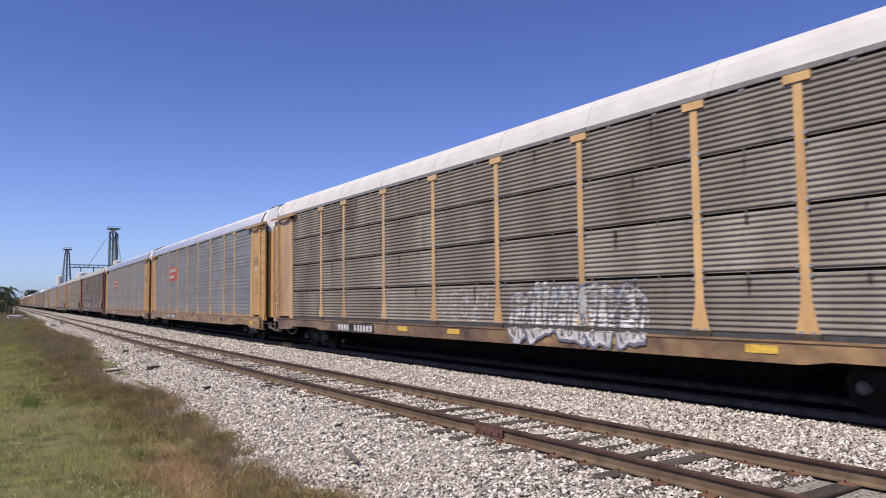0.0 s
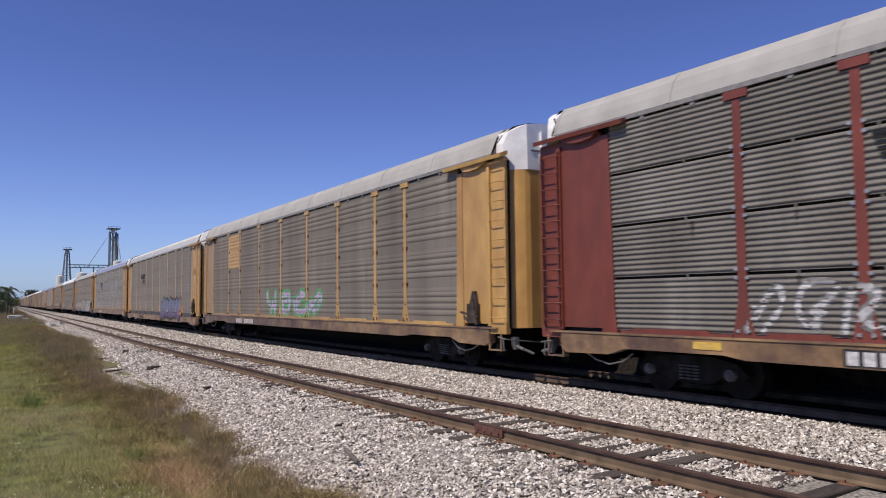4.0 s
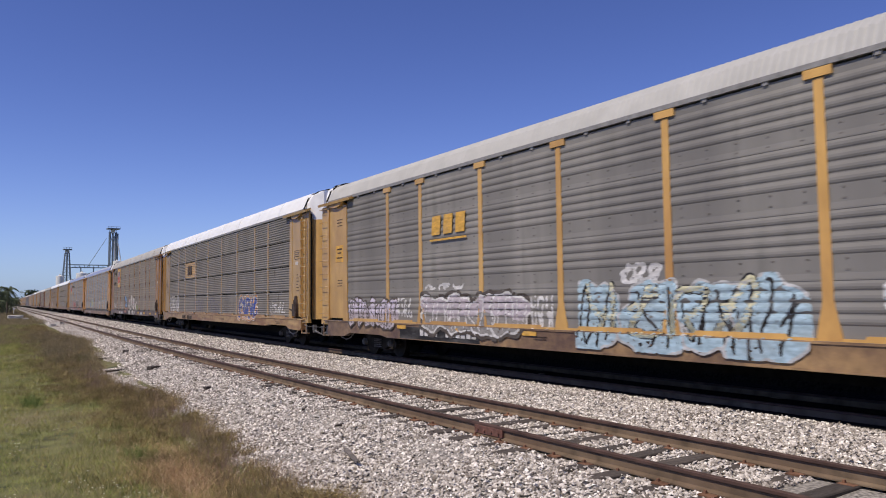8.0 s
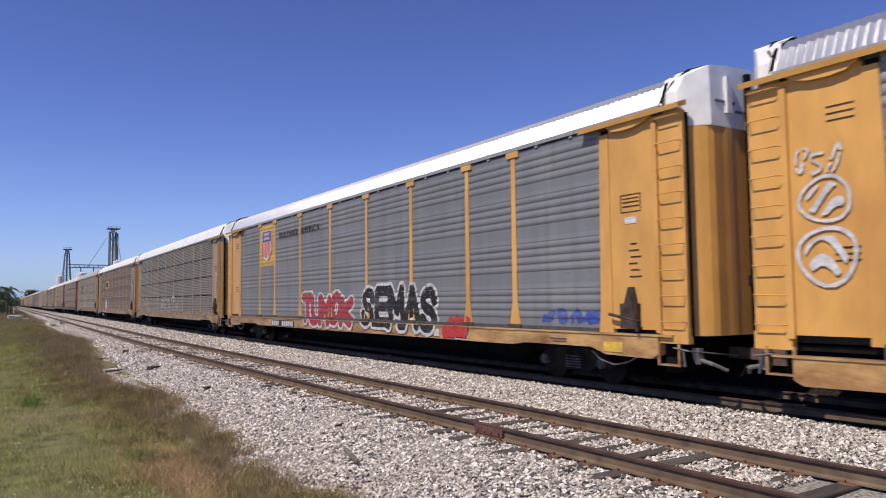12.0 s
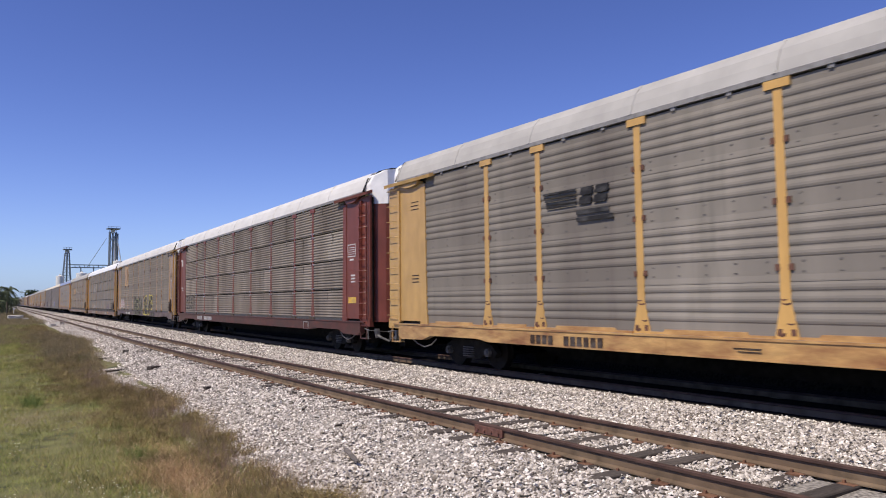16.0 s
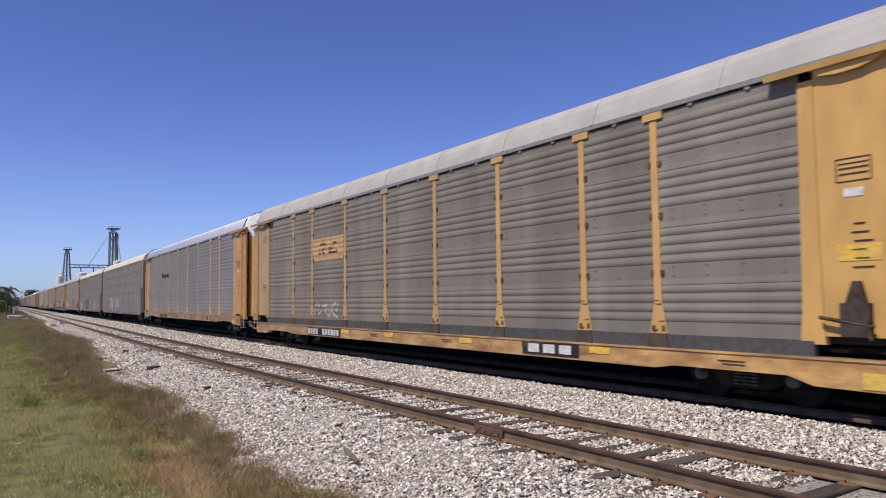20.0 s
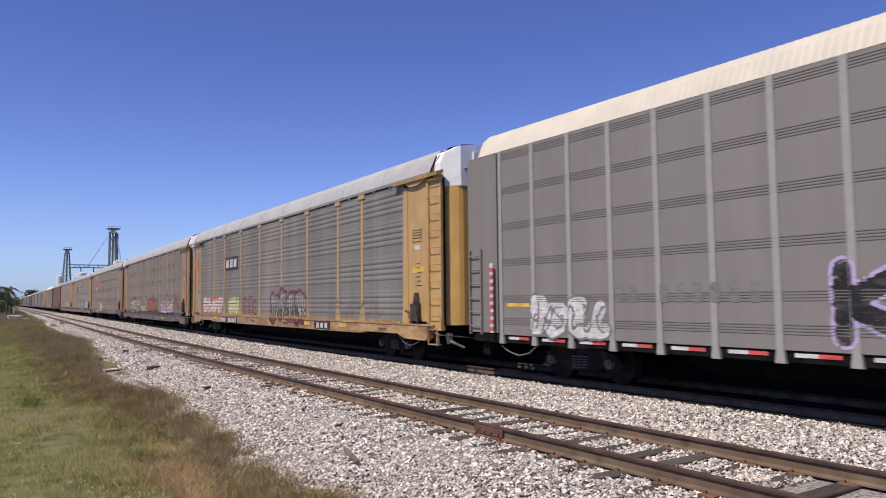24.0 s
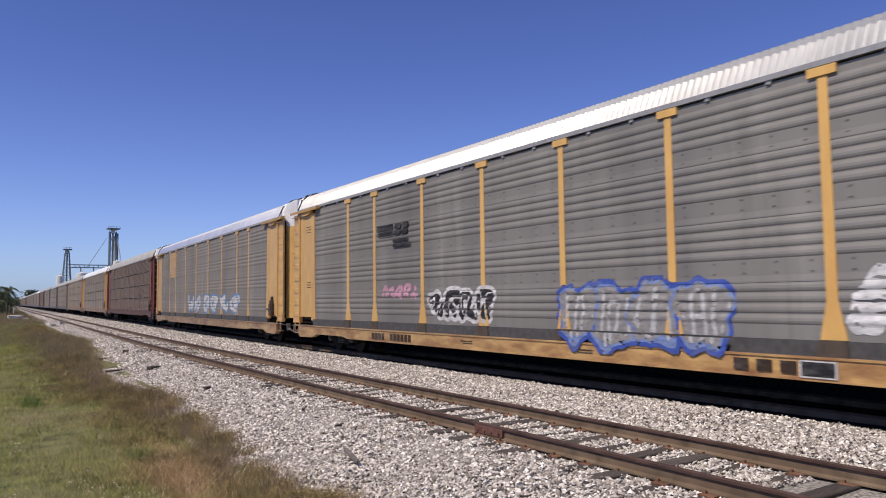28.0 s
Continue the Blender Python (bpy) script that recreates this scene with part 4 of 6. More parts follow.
def strokes_of(word, width, height, seed=0):
    """Polylines, in metres from the lower left, of a stroke word or of so many free shapes."""
    rnd = random.Random(seed)
    n = len(word) if isinstance(word, str) else word
    out = []
    cell = width / n
    deck = rnd.sample(GLYPHS, len(GLYPHS))
    word_free = not isinstance(word, str)
    for i in range(n):
        code = FONT[word[i]] if isinstance(word, str) else deck[i % len(deck)]
        lean, drop, tall = rnd.uniform(-0.1, 0.15), rnd.uniform(-0.04, 0.06), rnd.uniform(0.82, 1.0)
        for line in code.split():
            pts = [(int(line[k]), int(line[k + 1])) for k in range(0, len(line) - 1, 2)]
            for _ in range(2 if word_free or (word[i] in "SOPRU" and len(line) > 8) else 0):
                soft = [pts[0]]
                for (ax, ay), (bx, by) in zip(pts, pts[1:]):
                    soft += [(ax * 0.75 + bx * 0.25, ay * 0.75 + by * 0.25), (ax * 0.25 + bx * 0.75, ay * 0.25 + by * 0.75)]
                pts = soft + [pts[-1]]
            pts = [((i + 0.08 + 0.84 * x / 7.5 + lean * y / 8) * cell, (drop + 0.04 + 0.92 * tall * y / 8) * height) for x, y in pts]
            out.append(pts)
    return out


def distance(u, v, lines):
    """Distance of each cell from the nearest stroke."""
    best = np.full(u.shape, 9.0)
    for pts in lines:
        for (ax, ay), (bx, by) in zip(pts, pts[1:]):
            dx, dy = bx - ax, by - ay
            t = np.clip(((u - ax) * dx + (v - ay) * dy) / (dx * dx + dy * dy + 1e-9), 0, 1)
            best = np.minimum(best, np.hypot(u - ax - t * dx, v - ay - t * dy))
    return best


def painted(car, name, kind, y0, y1, z0, z1, pick, colours, label, cell=0.032, smooth=True):
    """A coat of paint that follows the side's ribs: pick(u, v) gives each cell its colour's number, or -1."""
    ny, nz = max(2, round((y1 - y0) / cell)), max(2, round((z1 - z0) / cell))
    yy, zz = np.linspace(y1, y0, ny + 1), np.linspace(z0, z1, nz + 1)
    u, v = np.meshgrid((np.arange(ny) + 0.5) * (y1 - y0) / ny, (np.arange(nz) + 0.5) * (z1 - z0) / nz, indexing="ij")
    which = pick(u, v)
    gy, gz = np.meshgrid(yy, zz, indexing="ij")
    # round off the stepped outlines: points on an outline move towards their neighbours on it
    if smooth:
        pad = np.pad(which, 1, constant_values=-1)
        up = (pad[:-1, 1:-1] != pad[1:, 1:-1])
        along = (pad[1:-1, :-1] != pad[1:-1, 1:])
        for _ in range(3):
            for g in (gy, gz):
                total, count = np.zeros_like(g), np.zeros_like(g)
                total[:, :-1] += up * g[:, 1:]
                total[:, 1:] += up * g[:, :-1]
                count[:, :-1] += up
                count[:, 1:] += up
                total[:-1] += along * g[1:]
                total[1:] += along * g[:-1]
                count[:-1] += along
                count[1:] += along
                live = count == 2
                g[live] = 0.45 * g[live] + 0.55 * total[live] / 2
    x = -surface(kind, gy.copy(), gz.copy())
    pts = np.stack([x, gy - HALF, gz], -1).reshape(-1, 3)
    i, j = np.nonzero(which >= 0)
    if not len(i):
        return None
    a = i * (nz + 1) + j
    quads = np.stack([a, a + 1, a + nz + 2, a + nz + 1], -1)
    used, inv = np.unique(quads, return_inverse=True)
    me = bpy.data.meshes.new(name)
    me.from_pydata(pts[used].tolist(), [], inv.reshape(quads.shape).tolist())
    for c in colours:
        me.materials.append(paint[c])
    me.polygons.foreach_set("material_index", which[i, j].astype(np.int32))
    me.update()
    ob = new(name, me)
    ob.parent = car
    return tagged(ob, label)


def graffiti(n, word, y0, y1, z0, z1, layers, label, seed=1, cell=0.027, mass=None, split=0.48, halo=None):
    """Spray-painted shapes; layers: how far from the stroke's middle each colour reaches, inmost first."""
    car = cars[n]
    w, h = y1 - y0, z1 - z0
    edge = layers[-1][0]
    lines = [[(edge + x * (w - 2 * edge) / w, edge + y * (h - 2 * edge) / h) for x, y in pts] for pts in strokes_of(word, w, h, seed * 7 + n)]
    colours = [c or layers[-1][1] for _, c in layers] + ([c or layers[-1][1] for c in mass] if mass else []) + ([halo] if halo else [])
    kind = TRAIN[n][0]
    inner = []
    if layers[0][0] >= 0.09 and len(layers) > 1:
        count = (len(word) if isinstance(word, str) else word) + 2
        inner = [] if isinstance(word, str) else [[(edge + x * (w - 2 * edge) / w, edge + y * (h - 2 * edge) / h) for x, y in pts] for pts in strokes_of(count, w, h, seed * 11 + n + 50)]

    fine_lines = strokes_of(2 * word + 1, w, h, seed * 13 + n) if mass else []

    def pick(u, v):
        d = distance(u, v, lines)
        ragged = min(0.006, 0.06 * layers[0][0]) * np.sin(u * 31 + 5 * np.sin(v * 17)) * np.sin(v * 37)
        k = np.full(u.shape, -1)
        fine = distance(u, v, inner) if inner else None
        for i in range(len(layers) - 1, -1, -1):
            k[d + ragged * (0.4 if i else 1) < layers[i][0]] = i
        for i, (_, c) in enumerate(layers):
            if c is None:
                k[k == i] = -1
        if inner:
            k[(fine < 0.022) & (d < layers[0][0] * 0.92)] = len(layers) - 1
        if mass:
            # plump overlapping shapes in two colours, an edge round each, and lines drawn in them
            k = np.full(u.shape, -1)
            d = distance(u, v, fine_lines)
            count = word if not isinstance(word, str) else len(word)
            rnd = random.Random(seed * 5 + n)
            wide = w / count
            outer = edge - layers[0][0]
            for i in range(count):
                cx, cy = wide * (i + 0.5 + rnd.uniform(-0.08, 0.08)), h * (0.5 + rnd.uniform(-0.04, 0.04))
                rx, ry, lean = wide * rnd.uniform(0.50, 0.64), h * rnd.uniform(0.42, 0.5), rnd.uniform(-0.25, 0.2)
                if halo:
                    cx, ry, lean = 0.15 + cx * (w - 0.3) / w, ry * 0.8, lean * 0.4
                px = (u - cx - lean * (v - cy)) / rx
                py = (v - cy) / ry
                angle = np.arctan2(py, px)
                blob = (np.abs(px) ** 3 + np.abs(py) ** 3) ** (1 / 3) * (1 + 0.11 * np.sin(angle * 3 + i * 2.1 + seed) + 0.08 * np.sin(angle * 5 + i) + 0.05 * np.sin(angle * 9 + 3 * i))
                if halo:
                    k[(blob < 1 + 0.085 / min(rx, ry)) & (k < 0)] = len(layers) + 2
                inside = blob < 1
                rim = (blob > 1 - 0.05 / min(rx, ry)) & (blob < 1)
                k[inside] = len(layers)
                k[inside & (v < h * (split + 0.05 * np.sin(u * 2.6) + 0.03 * np.sin(u * 7.1)))] = len(layers) + 1
                k[rim] = len(layers) - 1
                k[inside & ~rim & (d + ragged < layers[0][0]) & (blob < 0.8)] = 0
            for i, c in enumerate(mass):
                if c is None:
                    k[k == len(layers) + i] = -1
        # spray misses the grooves and wears off in patches
        z = z0 + v
        groove = ((z - 1.37) % 1.005 < 0.60) & (((z - 1.30) % 1.005) % 0.165 < 0.03) if kind == "grouped" else ((z - 1.13) % ROW) % 0.0907 < 0.03
        speck = np.sin(u * 9.1 + 3 * np.sin(v * 7.3)) * np.sin(v * 13.7 + 2 * np.sin(u * 5.9)) + 0.5 * np.sin(u * 41.0) * np.sin(v * 57.0)
        yy = y1 - u
        plain = (yy < EDGES[0]) | (yy > EDGES[-1]) | (z < 1.08)
        for e in EDGES:
            plain |= np.abs(yy - e) < 0.1
        if kind != "smooth":
            k[groove & ~plain & (speck > -0.2)] = -1
            k[(z < (0.51 if n in LOW else 0.73)) | ((z > 1.076) & (z < 1.09))] = -1
        k[speck > 0.98] = -1
        # thin gaps where the spray ran dry
        k[np.sin(u * 23 + 4 * np.sin(v * 5)) * np.sin(v * 61 + 3 * np.sin(u * 3.1)) > 0.86] = -1
        return k
    return painted(car, "graffiti", kind, y0, y1, z0, z1, pick, colours, label, cell)


def patch(n, name, y0, y1, z0, z1, colour, label="", shape=None, cell=0.05):
    def pick(u, v):
        k = np.zeros(u.shape, int)
        if shape:
            k[~shape(u / (y1 - y0), v / (z1 - z0))] = -1
        return k
    return painted(cars[n], name, TRAIN[n][0], y0, y1, z0, z1, pick, [colour], label, cell, shape is not None)


def ring_tag(n, y0, y1, z0, z1, turn):
    """A sprayed ring with a scribble in it."""
    def shape(a, b):
        d = np.hypot(a - 0.5, b - 0.5) * 2 * (1 + 0.05 * np.sin(3 * np.arctan2(b - 0.5, a - 0.5) + turn))
        return (np.abs(d - 0.9) < 0.065) | ((d < 0.68) & (np.sin(15 * b + 5 * np.sin(5 * a + turn)) > 0.1))
    return patch(n, "graffiti", y0, y1, z0, z1, "white", "white sprayed ring with a scribble in it", shape, 0.018)


def decal(n, name, bars, colour, label="", out=1.612):
    """Small flat marks on the car's side; bars: y0, y1, z0, z1 each."""
    bm = bmesh.new()
    for y0, y1, z0, z1 in bars:
        if n in LOW and z1 < 1.05:
            z0, z1 = z0 - 0.20, z1 - 0.20
        box(bm, -out, -out + 0.012, y0 - HALF, y1 - HALF, z0, z1)
    ob = part(name, bm, paint[colour], cars[n], label)
    return tagged(ob, kind="stuff") if len(bars) > 4 else ob


def number_bars(n, y0, y1, z, colour="white", plate=None, groups=(4, 6)):
    """A row of plain upright bars where the car's marks stand on its beam."""
    out, z = 1.60, max(z, 0.765)
    if plate:
        decal(n, "number_plate", [(y0 - 0.05, y1 + 0.05, z - 0.03, z + 0.22)], plate, plate + " plate", out)
        out = 1.607
    total = sum(groups) + 1.5 * (len(groups) - 1)
    step, x, bars = (y1 - y0) / total, 0.0, []
    for g in groups:
        for _ in range(g):
            bars.append((y1 - (x + 0.72) * step, y1 - x * step, z, z + 0.19))
            x += 1
        x += 1.5
    decal(n, "car_marking", bars, colour, "row of " + colour + " marks", out)


def end_marks(n, body_dark="dark_brown", yellow_note=True):
    """Framed box, lines and stickers on a front end sheet and beam."""
    o = 1.528
    decal(n, "stencil_frame", [(0.98, 1.48, 3.62, 3.635), (0.98, 1.48, 3.30, 3.315), (0.98, 0.995, 3.3, 3.63), (1.465, 1.48, 3.3, 3.63), (1.02, 1.44, 3.40, 3.42), (1.02, 1.44, 3.48, 3.5), (1.02, 1.44, 3.55, 3.565)], body_dark, "stencilled box of lines", o)
    decal(n, "white_sticker", [(1.10, 1.38, 3.09, 3.21)], "white", "small white sticker", o)
    decal(n, "stencil", [(1.0 + 0.05 * (k % 3), 1.30 - 0.04 * (k % 2), 2.10 + k * 0.12, 2.125 + k * 0.12) for k in range(6)], body_dark, "stencilled lines", o)
    decal(n, "stencil", [(25.75, 26.15, 4.20 + k * 0.1, 4.22 + k * 0.1) for k in range(3)] + [(25.75, 26.1, 2.2 + k * 0.09, 2.225 + k * 0.09) for k in range(3)], body_dark, "stencilled lines", o)
    if yellow_note:
        decal(n, "yellow_sticker", [(1.45, 1.95, 0.72, 0.90)], "yellow", "bright yellow sticker", 1.597)
        decal(n, "beam_plate", [(6.6, 7.1, 0.76, 0.98)], "black", "black plate with pale rim", 1.597)
        decal(n, "plate_rim", [(6.57, 7.13, 0.975, 0.995), (6.57, 7.13, 0.745, 0.765), (6.57, 6.6, 0.75, 0.99), (7.1, 7.13, 0.75, 0.99)], "white", "", 1.6)
    for y in (3.0, 11.4, 15.5):
        decal(n, "beam_stencil", [(y, y + 0.42, 0.85, 0.866), (y, y + 0.5, 0.90, 0.918)], "dark_brown", "faint stencilled lines", 1.597)


def stripes_sign(n, colour="black"):
    """Five narrowing stripes and two leaning blocks, with two short bars below."""
    sheet = "silver" if n == 17 else None
    if sheet:
        patch(n, "sign_sheet", 18.05, 20.65, 3.02, 4.0, sheet, "pale painted sheet")
    rows = [(0, 20.55 - 0.025 * k, 3.90 - 0.075 * k, 3.935 - 0.075 * k) for k in range(5)]
    decal(n, "sign_striping", [(19.55, b, c, d) for a, b, c, d in rows], colour, colour + " stripes", 1.548)
    bm = bmesh.new()
    for y in (19.48, 19.06):
        for lo, hi in ((3.60, 3.745), (3.785, 3.94)):
            a, b = (lo - 3.6) * 0.25, (hi - 3.6) * 0.25
            prism(bm, [(y - a - HALF, lo), (y - a - 0.34 - HALF, lo), (y - b - 0.34 - HALF, hi), (y - b - HALF, hi)], 0, -1.55, -1.536)
    part("sign_mark", bm, paint[colour], cars[n], colour + " leaning blocks")
    decal(n, "sign_lettering", [(18.65, 19.55, 3.40, 3.48), (18.55, 19.55, 3.26, 3.34)], colour, colour + " bars", 1.548)


def shield_sign(n, panel_colour="amber", faded=False):
    """A tall painted panel with a shield: blue head, red and white stripes."""
    patch(n, "sign_sheet", 20.85, 22.54, 3.2, 4.93, panel_colour, "flat " + panel_colour + " sign panel")
    mid, half = 21.70, 0.58
    bm = bmesh.new()
    prism(bm, [(mid - half - HALF, 4.72), (mid - 0.2 - HALF, 4.66), (mid - HALF, 4.74), (mid + 0.2 - HALF, 4.66), (mid + half - HALF, 4.72), (mid + half * 1.02 - HALF, 3.80), (mid + 0.3 - HALF, 3.52), (mid - HALF, 3.40), (mid - 0.3 - HALF, 3.52), (mid - half * 1.02 - HALF, 3.80)], 0, -1.546, -1.536)
    shield = part("sign_shield", bm, paint["dusty_rose" if faded else "white"], cars[n], "white shield")
    if faded:
        return
    decal(n, "shield_head", [(mid - half + 0.05, mid + half - 0.05, 4.22, 4.66)], "violet", "dark blue shield head", 1.553)
    decal(n, "shield_lettering", [(mid - 0.36, mid + 0.36, 4.48, 4.60), (mid - 0.36, mid + 0.36, 4.30, 4.42)], "silver", "", 1.56)
    decal(n, "shield_striping", [(mid - 0.47 + k * 0.19, mid - 0.37 + k * 0.19, 3.66 - 0.05 * min(k, 5 - k), 4.19) for k in range(6)], "bright_red", "red stripes", 1.553)


def words(n, text, y_left, z, size, colour="black", wide=1.0):
    """Lettering on the side, reading from y_left towards the car's front."""
    cu = bpy.data.curves.new("lettering", "FONT")
    cu.body, cu.size, cu.extrude, cu.space_character = text, size, 0.004, wide
    tmp = bpy.data.objects.new("lettering", cu)
    me = bpy.data.meshes.new_from_object(tmp)
    bpy.data.objects.remove(tmp)
    me.materials.append(paint[colour])
    ob = new("lettering", me)
    ob.parent = cars[n]
    ob.matrix_basis = Matrix(((0, 0, -1, -1.546), (-1, 0, 0, y_left - HALF), (0, 1, 0, z), (0, 0, 0, 1)))
    return tagged(ob, colour + " lettering")


def block_logo(n, y0, y1, z0, z1, count, colour, sheet=None, word="plain blocks"):
    """Plain upright blocks in place of a mark, on a painted sheet."""
    if sheet:
        patch(n, "sign_sheet", y0 - 0.12, y1 + 0.12, z0 - 0.14, z1 + 0.14, sheet, sheet.replace("_", " ") + " sign panel")
    step = (y1 - y0) / count
    bm = bmesh.new()
    for k in range(count):
        a = y0 + k * step - HALF
        prism(bm, [(a + step * 0.14, z0), (a + step * 0.86, z0), (a + step * 0.78, z1), (a + step * 0.06, z1)], 0, -1.55, -1.536)
    part("sign_mark", bm, paint[colour], cars[n], colour.replace("_", " ") + " " + word)


def beam_logo(n, y0=7.2, y1=8.5, z=0.70, plate="black", colour="white"):
    z = max(z, 0.77)
    if plate:
        decal(n, "beam_plate", [(y0 - 0.15, y1 + 0.15, z - 0.03, z + 0.25)], plate, plate + " plate on the beam", 1.598)
    step = (y1 - y0) / 3
    for k in range(3):
        a = y0 + k * step
        decal(n, "beam_block", [(a + 0.07, a + step - 0.07, z + 0.02, z + 0.2)], colour, colour + " block", 1.606)


def beam_flecks(n, spots):
    for y in spots:
        decal(n, "yellow_fleck", [(y, y + 0.55, 0.86, 0.985)], "yellow", "bright yellow paint patch", 1.597)


W, B = "white", "black"
# car 0
graffiti(0, 5, 7.75, 11.85, 0.74, 2.08, [(0.03, "grey"), (0.2, "slate")], "large silver graffiti with dark grey edges", 3, mass=("silver", W))
graffiti(0, 5, 12.4, 14.9, 1.2, 2.1, [(0.035, "silver")], "faint thin silver graffiti", 4)
beam_flecks(0, [13.8, 11.2, 8.4, 5.2, 16.4])
number_bars(0, 18.5, 21.0, 0.74, W, B)
# cars 1 and 2
for n in (1, 2):
    patch(n, "sign_sheet", 18.08, 20.62, 3.12, 4.0, "bright_red", "bright red sign panel")
    decal(n, "sign_lettering", [(18.35 + k * 0.26, 18.52 + k * 0.26, 3.66, 3.86) for k in range(8)] + [(19.0 + k * 0.24, 19.16 + k * 0.24, 3.26, 3.46) for k in range(6)], W, "two rows of white blocks", 1.556)
    number_bars(n, 18.2, 20.6, 0.70, W, B)
    end_marks(n)
# car 3
graffiti(3, 6, 18.0, 22.7, 1.1, 2.1, [(0.05, "silver"), (0.09, "grey")], "silver graffiti scrawl", 1)
graffiti(3, 4, 11.6, 14.9, 0.74, 2.05, [(0.05, "pale_blue"), (0.17, B)], "black graffiti with pale blue strokes", 2)
graffiti(3, 5, 14.9, 18.0, 1.2, 1.85, [(0.09, "lilac")], "lilac graffiti", 3)
graffiti(3, 3, 6.8, 9.2, 1.2, 1.6, [(0.07, "silver"), (0.13, "green")], "silver and green graffiti", 4)
graffiti(3, 4, 4.3, 6.4, 1.2, 2.1, [(0.03, "silver")], "thin silver scrawl", 5)
graffiti(3, 4, 2.2, 4.2, 1.1, 2.27, [(0.045, W)], "white scrawled tag", 6)
stripes_sign(3)
number_bars(3, 18.4, 21.0, 0.74, W, B)
decal(3, "stencil_frame", [(0.85, 1.4, 3.16, 3.19), (0.85, 1.4, 3.53, 3.56), (0.85, 0.88, 3.16, 3.56), (1.37, 1.4, 3.16, 3.56)] + [(0.92, 1.33, 3.24 + k * 0.07, 3.26 + k * 0.07) for k in range(4)], W, "white stencilled box", 1.528)
decal(3, "gold_strip", [(0.75, 1.42, 2.44, 2.55)], "tan", "tan strip", 1.528)
decal(3, "stencil", [(0.75, 1.1, 2.08 + k * 0.1, 2.13 + k * 0.1) for k in range(3)], W, "white stencilled lines", 1.528)
beam_flecks(3, [3.0, 9.8, 16.4, 23.0, 5.6])
# car 4
graffiti(4, 4, 10.5, 17.0, 1.05, 2.3, [(0.10, "lilac"), (0.22, "green")], "green and lilac graffiti", 1)
patch(4, "sign_sheet", 20.9, 22.55, 3.3, 4.9, "tan", "pale orange sign panel")
number_bars(4, 18.4, 21.0, 0.72, W)
# car 5
graffiti(5, 7, 4.75, 11.75, 0.51, 2.15, [(0.035, "slate"), (0.30, B)], "large blue and purple graffiti with black lines", 2, mass=("cornflower", "violet"), split=0.36, halo=B)
graffiti(5, 3, 4.4, 5.4, 0.9, 1.7, [(0.14, "orange")], "orange overspray", 3)
stripes_sign(5)
number_bars(5, 18.4, 20.6, 0.70, "dark_brown")
beam_flecks(5, [18.0, 22.6, 15.0])
end_marks(5, yellow_note=False)
# car 6
stripes_sign(6)
number_bars(6, 18.3, 20.6, 0.70, W)
end_marks(6)
# car 7
graffiti(7, 5, 22.0, 25.25, 0.86, 1.86, [(0.02, "soot"), (0.15, "soot")], "mauve and pink bubble graffiti with black edges", 2, mass=("pale_lilac", "mauve"))
graffiti(7, 4, 21.2, 22.1, 1.2, 1.9, [(0.03, W)], "thin white graffiti strokes", 6)
graffiti(7, 4, 16.1, 20.75, 0.74, 1.98, [(0.02, W), (0.15, W)], "grey bubble graffiti with white edges and a black shadow", 4, mass=("mauve", "dust_grey"), halo="soot")
graffiti(7, 3, 18.6, 20.6, 1.95, 2.16, [(0.03, W)], "thin white graffiti strokes", 9)
graffiti(7, 3, 15.3, 16.15, 1.05, 1.92, [(0.03, W)], "thin white graffiti strokes", 7)
graffiti(7, 4, 9.7, 14.6, 0.68, 2.1, [(0.028, B), (0.14, "silver")], "pale blue graffiti with black lines and pale edges", 5, mass=("pale_blue", "pale_blue"))
graffiti(7, 4, 10.4, 14.4, 0.95, 2.1, [(0.055, "cream"), (0.085, B)], "cream strokes with black edges on the pale blue graffiti", 8)
graffiti(7, 3, 12.4, 13.5, 1.95, 2.4, [(0.05, W)], "thin white graffiti strokes", 11)
graffiti(7, 4, 3.8, 8.7, 0.6, 2.04, [(0.028, B), (0.15, W)], "white and pale blue graffiti with black lines", 3, mass=("pale_blue", W))
block_logo(7, 18.5, 20.2, 3.42, 3.92, 3, "amber", None)
decal(7, "sign_underline", [(18.5, 20.2, 3.26, 3.31)], "amber", "amber bar", 1.548)
decal(7, "black_panel", [(17.93, 21.78, 0.66, 0.985)], B, "large black patch on the beam", 1.598)
number_bars(7, 18.0, 20.66, 0.70, W, B)
decal(7, "amber_sign", [(25.65, 26.25, 3.0, 3.55)], "amber", "amber sign with dark lines", 1.528)
decal(7, "sign_line", [(25.76, 26.14, 3.40, 3.45), (25.80, 26.10, 3.28, 3.32), (25.74, 26.16, 3.12, 3.16)], "dark_brown", "", 1.532)
decal(7, "amber_reflector", [(y, y + 0.48, 0.925, 1.02) for y in (21.43, 18.78, 15.82, 13.14)], "amber", "bright amber reflector strips", 1.612)
end_marks(7, yellow_note=False)
# car 8
patch(8, "sign_sheet", 18.08, 20.62, 3.12, 4.02, "tan", "tan sign panel")
block_logo(8, 18.8, 20.05, 3.33, 3.84, 2, "dark_brown")
graffiti(8, 5, 6.0, 9.25, 0.80, 2.10, [(0.085, "blue"), (0.14, W), (0.19, "orange"), (0.23, W)], "blue graffiti with white and orange edges", 2)
graffiti(8, 3, 22.2, 25.3, 1.0, 2.2, [(0.022, "grey"), (0.27, "grey")], "white graffiti with thin dark lines", 3, mass=("silver", W))
graffiti(8, 4, 25.7, 26.35, 2.5, 3.2, [(0.012, B)], "black scrawled tag on the end sheet", 5, 0.018)
